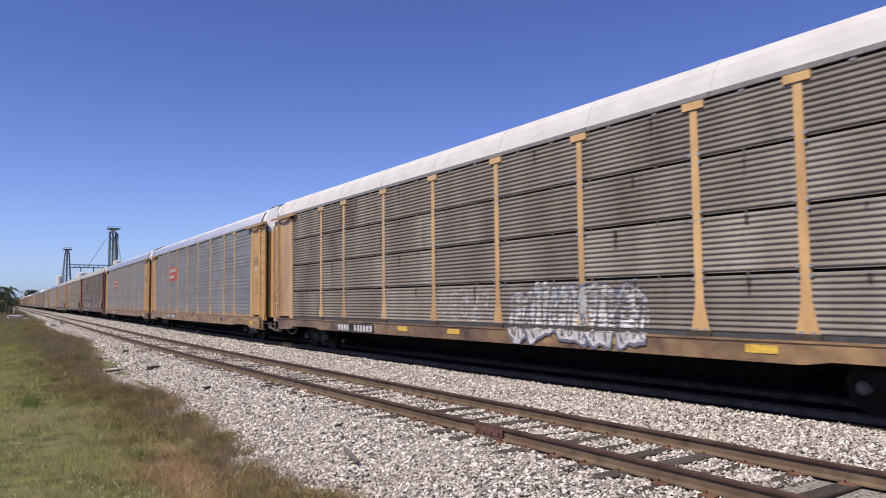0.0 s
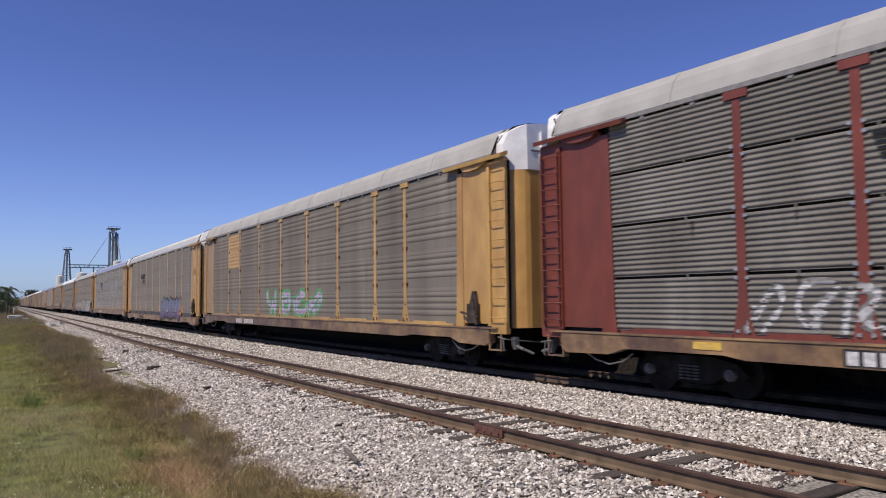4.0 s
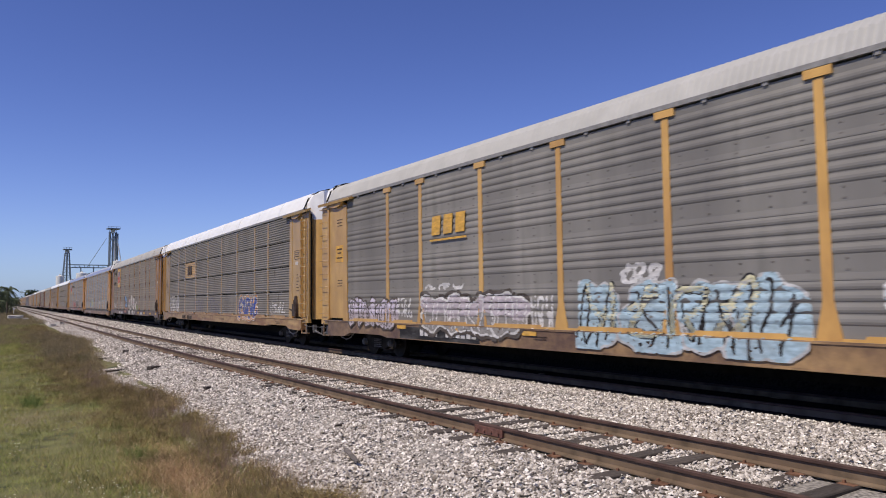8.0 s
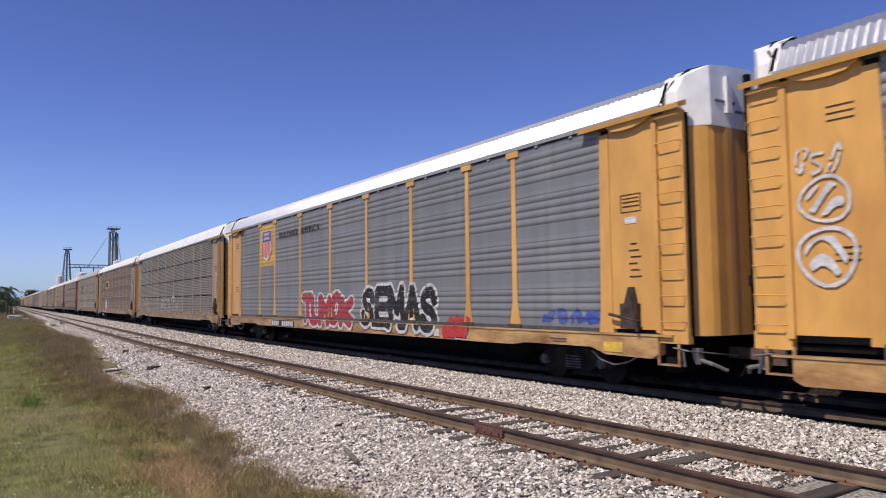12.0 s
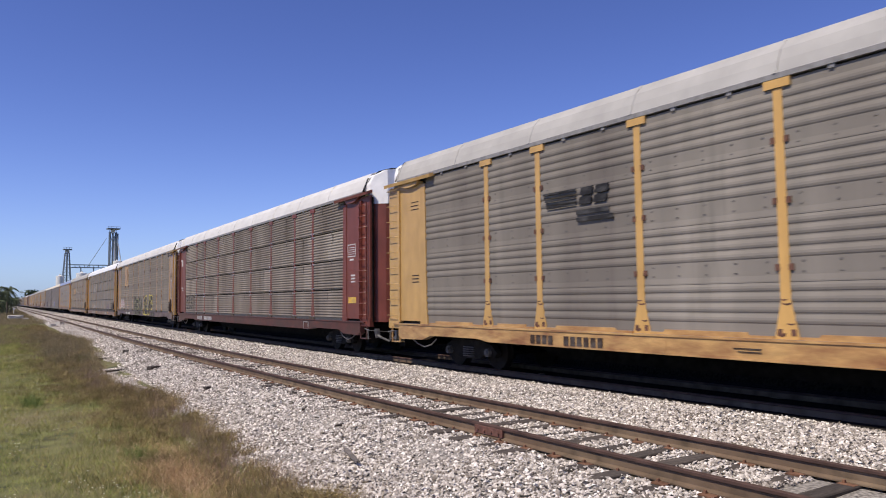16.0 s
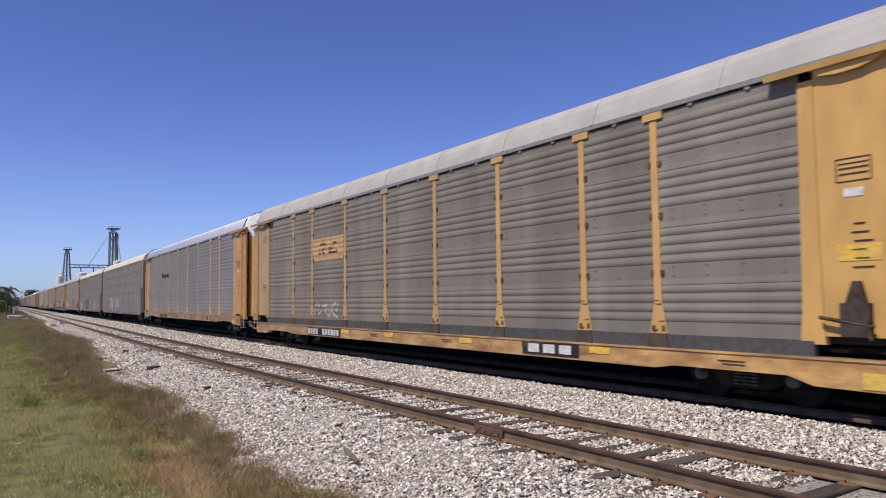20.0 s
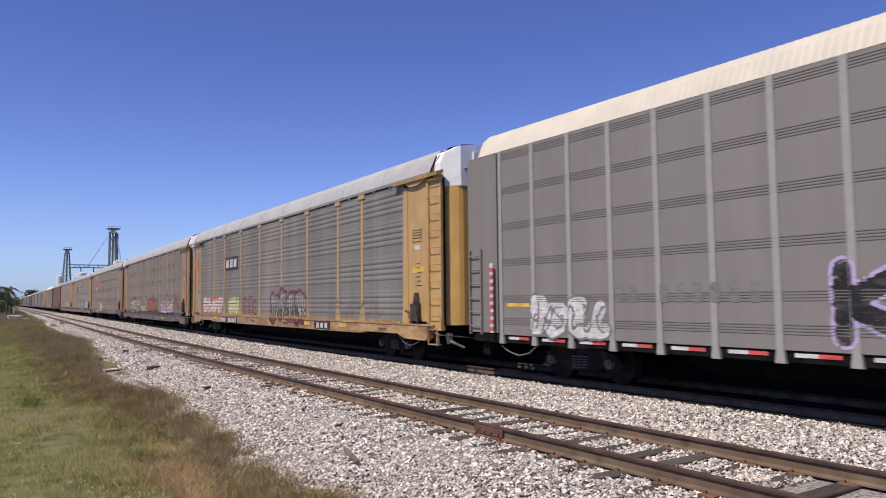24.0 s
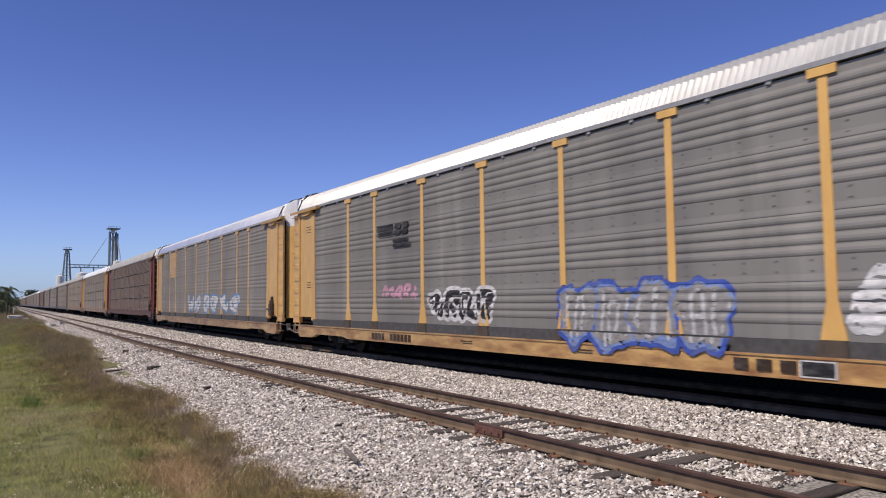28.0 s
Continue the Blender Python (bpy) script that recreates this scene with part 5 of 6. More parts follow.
graffiti(8, 4, 15.9, 17.9, 1.15, 1.9, [(0.05, "slate")], "faint dark blue scrawl", 4)
graffiti(8, 5, 12.6, 14.9, 1.1, 2.0, [(0.05, "slate")], "faint dark blue scrawl", 5)
graffiti(8, 5, 9.7, 12.0, 1.1, 1.95, [(0.03, "grey")], "faint grey scrawl", 6)
graffiti(8, 4, 2.5, 4.5, 1.2, 1.77, [(0.05, W)], "white scrawl", 7)
number_bars(8, 18.4, 21.0, 0.74, "dark_brown")
end_marks(8, yellow_note=False)
# car 9
words(9, "We will", 25.3, 4.4, 0.62, B)
words(9, "deliver", 25.3, 3.45, 0.62, B)
shield_sign(9)
def blob(y, z, cy, cz, ry, rz, power=2.6):
    return (np.abs((y - cy) / ry) ** power + np.abs((z - cz) / rz) ** power) ** (1 / power)


def blue_figure(u, v):
    y, z = 17.9 - u, 0.74 + v
    k = np.full(u.shape, -1)
    for cy, cz, ry, rz, colour in ((17.1, 1.10, 0.34, 0.27, 1), (16.55, 1.06, 0.34, 0.27, 1), (16.1, 1.08, 0.3, 0.27, 1), (17.36, 2.12, 0.46, 0.25, 0), (16.58, 1.94, 0.31, 0.28, 0), (16.63, 1.52, 0.74, 0.21, 0), (15.72, 1.78, 0.14, 0.10, 0)):
        d = blob(y - 0.12 * (z - cz), z, cy, cz, ry, rz)
        k[d < 1.0 + 0.02 / rz] = 2
        k[d < 1.0 - 0.035 / rz] = colour
        if colour:
            k[blob(y, z, cy, cz, 0.07, 0.06) < 1] = 2
    return k


def grey_shards(u, v):
    y, z = 15.12 - u, 0.74 + v
    k = np.full(u.shape, -1)
    top = 2.16 - 0.24 * np.abs(((y - 11.7) / 1.12) % 1.0 - 0.5) * 2 + 0.04 * np.sin(y * 3)
    inside = (y > 11.5 + 0.25 * (z - 0.7)) & (z < top)
    k[inside] = 0
    facet = np.floor((y * 1.25 + z * 0.95) % 2.0) + 2 * np.floor((y * 0.9 - z * 1.4) % 2.0)
    low = inside & (z < 1.52 + 0.12 * np.sin(y * 4.2))
    for i, colour in enumerate((0, 2, 1, 3)):
        k[low & (facet == i)] = colour
    seam = ((y * 1.25 + z * 0.95) % 1.0 < 0.05) & (z < 1.75)
    k[inside & seam] = 2
    k[inside & ((z > top - 0.045) | (np.abs(z - 1.52 - 0.12 * np.sin(y * 4.2)) < 0.025))] = 1
    for cy, cz, ry, rz, colour in ((13.6, 2.13, 0.24, 0.22, 1), (13.66, 1.75, 0.10, 0.28, 1), (12.44, 2.02, 0.24, 0.2, 1), (12.34, 1.70, 0.10, 0.24, 1), (14.75, 1.88, 0.22, 0.12, 4), (12.75, 1.72, 0.14, 0.1, 4),
                                   (11.27, 1.42, 0.24, 0.26, 1), (10.97, 1.76, 0.16, 0.12, 1), (11.0, 1.0, 0.3, 0.2, 3), (10.58, 1.36, 0.32, 0.22, 5), (10.92, 1.48, 0.14, 0.1, 2)):
        k[blob(y, z, cy, cz, ry, rz) < 1] = colour
    return k


painted(cars[9], "graffiti", "grouped", 15.5, 17.9, 0.74, 2.42, blue_figure, ["sky_blue", "dusty_pink", B], "bright blue graffiti figure over pink discs")
painted(cars[9], "graffiti", "grouped", 10.2, 15.12, 0.74, 2.42, grey_shards, ["dust_grey", W, B, "faded", "pink", "olive_green"], "grey and white graffiti shards with black lines")
graffiti(9, 4, 22.9, 25.3, 1.25, 1.8, [(0.04, W)], "thin white scrawl", 7)
graffiti(9, 4, 18.5, 20.6, 1.2, 1.8, [(0.04, W)], "thin white scrawl", 8)
number_bars(9, 18.4, 20.8, 0.74, W)
beam_logo(9, 7.1, 8.4, 0.74)
beam_flecks(9, [9.1, 6.15, 3.5, 1.2, 13.0])
end_marks(9, yellow_note=False)
# car 10
graffiti(10, 4, 7.6, 11.2, 1.1, 2.15, [(0.03, W), (0.09, W)], "white outlined bubble graffiti", 2, mass=(None, None))
graffiti(10, 4, 2.6, 6.6, 1.1, 2.2, [(0.028, W), (0.08, W)], "white outlined bubble graffiti", 5, mass=(None, None))
graffiti(10, 3, 0.75, 1.5, 1.25, 2.2, [(0.09, W)], "white smeared graffiti on the end sheet", 8, 0.02)
graffiti(10, 2, 15.9, 18.4, 1.15, 2.2, [(0.09, "lime"), (0.13, "sky_blue"), (0.22, W)], "white, blue and lime graffiti", 3)
graffiti(10, 2, 18.9, 20.2, 1.2, 1.9, [(0.08, "sky_blue")], "faint blue graffiti", 4)
ring_tag(10, 25.80, 26.62, 2.74, 3.45, 1.0)
ring_tag(10, 25.75, 26.68, 1.84, 2.74, 2.6)
graffiti(10, 3, 25.92, 26.68, 3.45, 3.92, [(0.02, W)], "white scrawl on the end sheet", 35, 0.016)
number_bars(10, 18.2, 20.6, 0.7, W, B)
end_marks(10)
# car 11
shield_sign(11)
words(11, "BUILDING  AMERICA", 20.2, 4.24, 0.37, B, 1.26)
graffiti(11, "TUMOK", 12.95, 17.9, 0.74, 2.14, [(0.175, "crimson"), (0.255, W), (0.27, B)], "crimson graffiti letters with white edges", 3)
graffiti(11, "SEMAS", 7.75, 12.85, 0.74, 2.36, [(0.15, B), (0.24, W)], "black graffiti letters with white edges", 4)
graffiti(11, 3, 6.4, 7.75, 0.74, 1.35, [(0.13, "red")], "red paint splash", 5)
graffiti(11, 4, 1.99, 3.9, 1.2, 1.55, [(0.05, "blue")], "small faded blue tags low on the panel", 9)
beam_logo(11, 7.4, 8.6, 0.72, None)
number_bars(11, 18.4, 20.8, 0.7, W, B)
end_marks(11)
# car 12
graffiti(12, 5, 10.5, 17.0, 1.1, 2.2, [(0.1, "silver"), (0.16, "grey")], "silver graffiti", 3)
graffiti(12, 3, 21.4, 25.2, 1.1, 2.2, [(0.06, "silver")], "silver graffiti", 4)
graffiti(12, 2, 6.5, 8.6, 1.15, 2.15, [(0.06, "grey")], "grey graffiti", 5)
end_marks(12, yellow_note=False)
# car 13
patch(13, "sign_sheet", 18.08, 20.62, 3.22, 4.02, "tan", "tan sign panel")
block_logo(13, 18.6, 20.2, 3.40, 3.88, 3, "dark_brown")
patch(13, "painted_smear", 18.9, 20.6, 1.16, 2.16, "pale_lilac", "pale lilac painted smear", lambda u, v: (u > 0.06 + 0.03 * np.sin(v * 17)) & (u < np.where(v < 0.45, 1.0 - 0.15 * v, 0.93 - 0.62 * (v - 0.45)) + 0.02 * np.sin(v * 23)) & (v < 0.84 + 0.16 * np.abs(np.sin(u * 13))), 0.03)
number_bars(13, 18.9, 21.4, 0.74, W, B)
decal(13, "red_plate", [(18.86, 20.28, 0.745, 0.975)], "bright_red", "bright red half of the plate", 1.603)
beam_flecks(13, [14.0, 10.0, 7.0])
end_marks(13, yellow_note=False)
# car 14
stripes_sign(14)
number_bars(14, 18.8, 21.0, 0.72, "dark_brown")
beam_logo(14, 7.4, 8.6, 0.72, "maroon", "tan")
end_marks(14)
# car 15
number_bars(15, 18.8, 22.0, 0.78, "silver")
graffiti(15, 4, 22.9, 25.2, 1.25, 2.15, [(0.05, B)], "faint black scrawl", 2)
decal(15, "stencil_frame", [(1.05, 1.65, 3.12, 3.15), (1.05, 1.65, 3.5, 3.53), (1.05, 1.08, 3.12, 3.53), (1.62, 1.65, 3.12, 3.53)] + [(1.12, 1.58, 3.2 + k * 0.07, 3.22 + k * 0.07) for k in range(4)], W, "white stencilled box", 1.528)
decal(15, "yellow_sticker", [(1.02, 1.6, 1.64, 1.83)], "yellow", "yellow sticker", 1.528)
decal(15, "stencil", [(1.1, 1.4, 2.3 + k * 0.1, 2.35 + k * 0.1) for k in range(3)] + [(1.2, 1.5, 3.0, 3.06)], W, "white stencilled lines", 1.528)
decal(15, "white_mark", [(26.1, 26.5, 3.9, 4.2), (26.2, 26.7, 4.2, 4.3), (26.0, 26.3, 2.4, 2.5), (26.0, 26.5, 2.55, 2.62)], W, "white marks", 1.528)
decal(15, "beam_frame", [(5.0, 5.5, 0.72, 0.74), (5.0, 5.5, 0.96, 0.98), (5.0, 5.02, 0.72, 0.98), (5.48, 5.5, 0.72, 0.98)], W, "white stencilled frame", 1.597)
# car 16
graffiti(16, "SLAP", 7.95, 12.25, 0.74, 2.46, [(0.165, B), (0.24, "lemon"), (0.265, B)], "black graffiti letters with bright yellow edges", 1)
graffiti(16, "RESA", 12.7, 17.15, 0.74, 2.26, [(0.14, B), (0.185, "olive_green")], "black graffiti letters with dull green edges", 2)
graffiti(16, 3, 22.5, 25.8, 1.2, 2.1, [(0.05, "pink"), (0.16, W)], "white and pink graffiti", 3)
shield_sign(16, "tan", faded=True)
number_bars(16, 18.6, 21.2, 0.76, W, B)
decal(16, "beam_plate", [(7.1, 8.4, 0.745, 1.0)], "black", "black painted stretch", 1.597)
end_marks(16, yellow_note=False)
# car 17
stripes_sign(17, "grey")
graffiti(17, 4, 5.3, 7.8, 1.08, 1.75, [(0.05, "violet")], "violet scrawled tag", 2)
graffiti(17, 5, 2.3, 4.4, 1.0, 1.8, [(0.14, B)], "black smeared graffiti", 3)
graffiti(17, 3, 18.4, 20.5, 1.2, 1.6, [(0.06, "silver")], "pale scrawl", 4)
beam_logo(17, 7.0, 8.6, 0.64, B)
number_bars(17, 18.4, 21.0, 0.74, W, B)
beam_flecks(17, [16.4, 6.0])
end_marks(17, yellow_note=False)
# car 18
patch(18, "sign_sheet", 18.05, 20.65, 3.14, 3.92, "tan", "yellow sign panel")
graffiti(18, 2, 18.5, 20.2, 3.28, 3.80, [(0.055, "dark_brown")], "one winding dark line as a mark", 6, 0.022)
graffiti(18, 3, 18.3, 20.6, 1.15, 1.75, [(0.045, "silver")], "pale scrawl", 2)
beam_logo(18, 6.9, 8.4, 0.66, B)
number_bars(18, 18.2, 20.9, 0.66, W, B)
decal(18, "yellow_sticker", [(0.9, 1.5, 2.2, 2.43)], "yellow", "yellow sticker", 1.528)
decal(18, "yellow_sticker", [(0.6, 1.2, 0.66, 0.88)], "yellow", "yellow sticker", 1.597)
beam_flecks(18, [14.5, 10.5, 5.9, 17.5])
end_marks(18, yellow_note=False)
# car 19
decal(19, "sign_lettering", [(18.1 + k * 0.31, 18.32 + k * 0.31, 3.42, 3.62 + (0.14 if k == 7 else 0.0)) for k in range(8)], B, "black blocks in place of a name", 1.548)
number_bars(19, 18.0, 20.4, 0.74, "dark_brown")
end_marks(19)
# cars 20 and 21
graffiti(20, 3, 17.7, 20.7, 1.1, 2.45, [(0.12, "silver")], "white graffiti", 2)
graffiti(20, 3, 13.3, 16.4, 1.1, 2.35, [(0.12, "lilac"), (0.2, "sky_blue")], "lilac and blue graffiti", 3)
graffiti(21, "KOSE", 13.4, 18.6, 0.86, 2.45, [(0.145, B), (0.20, "lilac")], "black graffiti letters with lilac edges", 1)
graffiti(21, 4, 22.6, 25.3, 0.86, 1.85, [(0.12, W), (0.17, "grey")], "white graffiti", 2)
graffiti(21, 3, 5.5, 8.0, 0.95, 2.07, [(0.18, "silver")], "silver graffiti letters", 3)
graffiti(21, 2, 11.2, 12.3, 1.45, 2.15, [(0.08, "silver")], "faint silver smear", 4)
for n in (20, 21):
    patch(n, "car_marking", 19.4, 22.6, 1.63, 1.97, "grey", "row of dark grey marks", lambda u, v: ((u * 9) % 1 < 0.5) & ((u * 9).astype(int) != 2), 0.03)
    for k in range(22):
        y = 1.14 + (LONG - 2.44) / 22 * k
        decal(n, "reflector", [(y + 0.22, y + 0.56, 0.82, 0.88)], "bright_red", "narrow red reflector", 1.512)
        decal(n, "reflector", [(y + 0.56, y + 0.92, 0.82, 0.88)], W, "narrow white reflector", 1.512)
    bm = bmesh.new()
    for k in range(9):
        box(bm, -1.63, -1.601, 26.3 - HALF, 26.42 - HALF, 1.0 + 0.17 * k, 1.085 + 0.17 * k)
    part("striped_marker", bm, paint["bright_red"], cars[n], "red stripes of a marker")
    decal(n, "marker_bar", [(26.3, 26.42, 0.95, 2.55)], W, "white marker bar", 1.62)
    patch(n, "yellow_strip", 25.1, 25.9, 1.55, 1.63, "yellow", "yellow strip", None, 0.03)
# car 22
block_logo(22, 18.45, 20.4, 3.38, 3.76, 3, W, B)
graffiti(22, 4, 20.8, 25.2, 1.08, 2.05, [(0.16, W), (0.22, "bright_red")], "white graffiti letters with red edges", 1)
graffiti(22, 3, 18.0, 20.0, 1.1, 2.0, [(0.09, W), (0.2, "lime")], "white and lime graffiti", 2)
graffiti(22, 3, 15.4, 17.6, 1.1, 2.0, [(0.06, "maroon")], "maroon scrawl", 3)
graffiti(22, 4, 9.5, 13.7, 0.80, 2.30, [(0.03, "silver"), (0.30, B)], "dark grey bubble graffiti with maroon edges", 4, mass=("grey", "soot"), halo="maroon")
graffiti(22, 5, 3.2, 8.0, 1.2, 1.9, [(0.03, "grey")], "faint grey scrawl", 5)
graffiti(22, 2, 25.55, 26.5, 2.64, 4.5, [(0.07, "orange")], "orange scrawl on the end sheet", 6)
beam_logo(22, 7.3, 8.4, 0.72, B)
number_bars(22, 18.3, 21.0, 0.70, W, B)
decal(22, "yellow_sticker", [(0.9, 1.5, 2.45, 2.62)], "yellow", "yellow sticker", 1.528)
beam_flecks(22, [9.0, 5.8, 21.8])
end_marks(22, yellow_note=False)
# car 23
patch(23, "sign_oval", 19.05, 19.75, 3.15, 3.92, "bright_red", "red oval sign", lambda u, v: (np.abs(u - 0.5) ** 3 + np.abs(v - 0.5) ** 3) < 0.125, 0.03)
decal(23, "sign_lettering", [(19.2, 19.6, 3.30 + k * 0.14, 3.34 + k * 0.14) for k in range(4)], W, "white bars", 1.554)
graffiti(23, 5, 18.3, 22.7, 0.80, 2.25, [(0.045, B), (0.24, B)], "cream graffiti with black lines and maroon edges", 1, mass=("cream", "silver"), halo="maroon")
graffiti(23, 4, 10.2, 14.7, 1.0, 2.1, [(0.04, B), (0.28, B)], "rust-orange graffiti with black edges", 2, mass=("rust_orange", "rust_orange"), halo="maroon")
graffiti(23, 5, 4.8, 9.1, 0.95, 2.0, [(0.05, "maroon"), (0.14, W), (0.2, "violet")], "white graffiti with violet edges", 3)
graffiti(23, 4, 15.6, 17.6, 1.1, 1.5, [(0.05, W)], "white scrawl", 4)
graffiti(23, 3, 2.4, 4.5, 1.2, 2.3, [(0.08, "maroon")], "maroon scrawl", 5)
beam_logo(23, 7.1, 8.5, 0.68, B, "tan")
end_marks(23, yellow_note=False)
# car 24
shield_sign(24, "tan")
graffiti(24, 3, 15.4, 18.2, 0.75, 1.85, [(0.17, W)], "white graffiti", 1)
graffiti(24, 6, 2.3, 13.0, 1.12, 2.0, [(0.025, "dark_dust"), (0.24, "dark_dust")], "faint grey graffiti", 2, mass=(None, "dust_grey"))
graffiti(24, 4, 20.6, 24.9, 1.1, 2.15, [(0.03, "dark_dust"), (0.24, "dark_dust")], "faint grey bubble graffiti", 3, mass=("dust_grey", "dust_grey"))
beam_flecks(24, [13.6, 9.6, 5.2, 15.2])
number_bars(24, 18.3, 21.0, 0.72, W, B)
end_marks(24, yellow_note=False)
# car 25
stripes_sign(25)
graffiti(25, 5, 18.1, 20.3, 1.76, 2.2, [(0.06, "pink")], "pink scrawl", 1)
graffiti(25, 4, 14.4, 17.8, 1.1, 2.13, [(0.1, B), (0.2, W)], "black and white graffiti letters", 2)
graffiti(25, 4, 8.2, 12.5, 0.66, 2.12, [(0.04, "silver"), (0.20, "cornflower")], "big pale bubble graffiti with blue edges", 3, mass=("dust_grey", "cornflower"), split=0.2, halo="blue")
graffiti(25, 4, 4.2, 6.5, 1.1, 2.25, [(0.19, W)], "white graffiti letters", 4)
beam_logo(25, 7.1, 8.3, 0.70, None, "dark_brown")
number_bars(25, 18.4, 20.8, 0.72, "dark_brown")
end_marks(25)
# soot that ran down from the joints of the slatted sides
run = random.Random(3)
for n in (0, 3, 15, 12, 8):
    for a, b in zip(EDGES, EDGES[1:]):
        for k in range(4):
            if run.random() < (0.75 if n in (0, 15) else 0.4):
                top, mid = 1.08 + ROW * (k + 1) - 0.03, (a + b) / 2 + run.choice([-0.47, 0, 0.47]) * (b - a > 2.3)
                tall, wide = run.uniform(0.12, 0.5), run.uniform(0.05, 0.11)
                patch(n, "soot_streak", mid - wide / 2, mid + wide / 2, top - tall, top - 0.01, "soot", "", lambda u, v: np.abs(u - 0.5) < 0.18 + 0.32 * v, 0.02)
# car 26
graffiti(26, 6, 6.0, 17.5, 1.1, 2.25, [(0.14, W), (0.24, "sky_blue")], "white and blue graffiti", 2)
patch(26, "sign_sheet", 20.9, 22.55, 3.3, 4.9, "tan", "pale orange sign panel")


# ---- stones, ties' plates, weeds ----
def scatter_mesh(name, verts, faces, mat, label, category):
    me = bpy.data.meshes.new(name)
    me.from_pydata(verts.tolist(), [], faces.tolist())
    me.materials.append(mat)
    me.update()
    return tagged(new(name, me), label, category, kind="stuff")


bend_v, bank_v = np.vectorize(bend), np.vectorize(bank)
rng = np.random.default_rng(4)


def stones(name, bands, label):
    cube = np.array([(-1, 0, 0), (0, -1, 0.15), (1, 0, 0), (0, 1, -0.1), (0.25, 0.1, 0.72)], float)
    quads = np.array([(0, 1, 4), (1, 2, 4), (2, 3, 4), (3, 0, 4)])
    allv, allf, base = [], [], 0
    for y0, y1, u0, u1, per, size in bands:
        n = int((y1 - y0) * (u1 - u0) * per)
        u, y = rng.uniform(u0, u1, n), rng.uniform(y0, y1, n)
        r = size * rng.uniform(0.55, 1.25, n)
        # the gaps between the siding's ties hold fewer, lower stones near the rails
        z = bank_v(u) + r * np.where(np.abs(u - SIDING) < 1.4, rng.uniform(-0.1, 0.6, n), rng.uniform(0.0, 0.55, n)) + 0.02 * np.sin(u * 2.1) * np.sin(y * 1.7)
        # few stones lie on the ties
        nearest = np.abs(y[:, None] - np.array(TIES["siding_track"])[None, ::1]).min(1) if y1 < 80 else np.ones(n)
        bare = (nearest < 0.075) & (np.abs(u - SIDING) < 1.16) & (rng.uniform(0, 1, n) < 0.86)
        keep = ~bare & (np.abs(u - SIDING + 0.7525) > 0.09) & (np.abs(u - SIDING - 0.7525) > 0.09) & (np.abs(u - MAIN + 0.7525) > 0.09)
        u, y, r, z = u[keep], y[keep], r[keep], z[keep]
        n = len(u)
        v = cube[None] * rng.uniform(0.6, 1.15, (n, 5, 3)) * (r[:, None] * rng.uniform(0.6, 1.15, (n, 3)))[:, None, :]
        a, b, c = rng.uniform(0, 6.28, (3, n))
        ca, sa, cb, sb, cc, sc = np.cos(a), np.sin(a), np.cos(b * 0.2), np.sin(b * 0.2), np.cos(c * 0.2), np.sin(c * 0.2)
        rz = np.zeros((n, 3, 3)); rz[:, 0, 0] = ca; rz[:, 0, 1] = -sa; rz[:, 1, 0] = sa; rz[:, 1, 1] = ca; rz[:, 2, 2] = 1
        rx = np.zeros((n, 3, 3)); rx[:, 1, 1] = cb; rx[:, 1, 2] = -sb; rx[:, 2, 1] = sb; rx[:, 2, 2] = cb; rx[:, 0, 0] = 1
        v = np.einsum("nij,nkj->nki", rz @ rx, v)
        v += np.stack([u + bend_v(y), y, z], -1)[:, None, :]
        allv.append(v.reshape(-1, 3))
        allf.append((quads[None] + (np.arange(n) * 5)[:, None, None] + base).reshape(-1, 3))
        base += n * 5
    return scatter_mesh(name, np.concatenate(allv), np.concatenate(allf), stone, label, "ballast stones")


stones("ballast_stones", [(4.5, 14, 3.0, 10.6, 1080, 0.036), (14, 27, 3.2, 10.6, 560, 0.041), (27, 60, 4.2, 10.6, 170, 0.060), (60, 150, 4.6, 10.6, 50, 0.085), (3.0, 4.5, 8.0, 11.0, 900, 0.032)], "loose pale grey crushed limestone between the rails")


def plates(base, centre, top, at):
    for y in at:
        for side in (-0.7525, 0.7525):
            def plate(bm):
                box(bm, -0.17, 0.17, -0.09, 0.09, -0.012, 0.004)
                for x, yy in ((-0.095, 0.05), (0.095, -0.05)):
                    box(bm, x - 0.014, x + 0.014, yy - 0.014, yy + 0.014, 0.0, 0.035)
                return bm
            stocked("tie_plate", 0, plate, rust_plate, base, (centre + side + bend(y), y, top), "rusty tie plate with spikes")


plates(siding, SIDING, -0.168, TIES["siding_track"][:48])
bm = bmesh.new()
for s in (-1, 1):
    box(bm, s * 0.045 - 0.013, s * 0.045 + 0.013, -0.32, 0.32, -0.135, -0.03)
    for k in range(4):
        rod(bm, (s * 0.05, -0.24 + 0.16 * k, -0.085), (s * 0.075, -0.24 + 0.16 * k, -0.085), 0.018)
joint = part("joint_bar", bm, material("red_rust", (0.14, 0.062, 0.045), 0.8, spread=0.2, grain=9), siding, "red-rusted bolted rail joint")
joint.location = (SIDING - 0.7525 + bend(8.42), 8.42, 0)


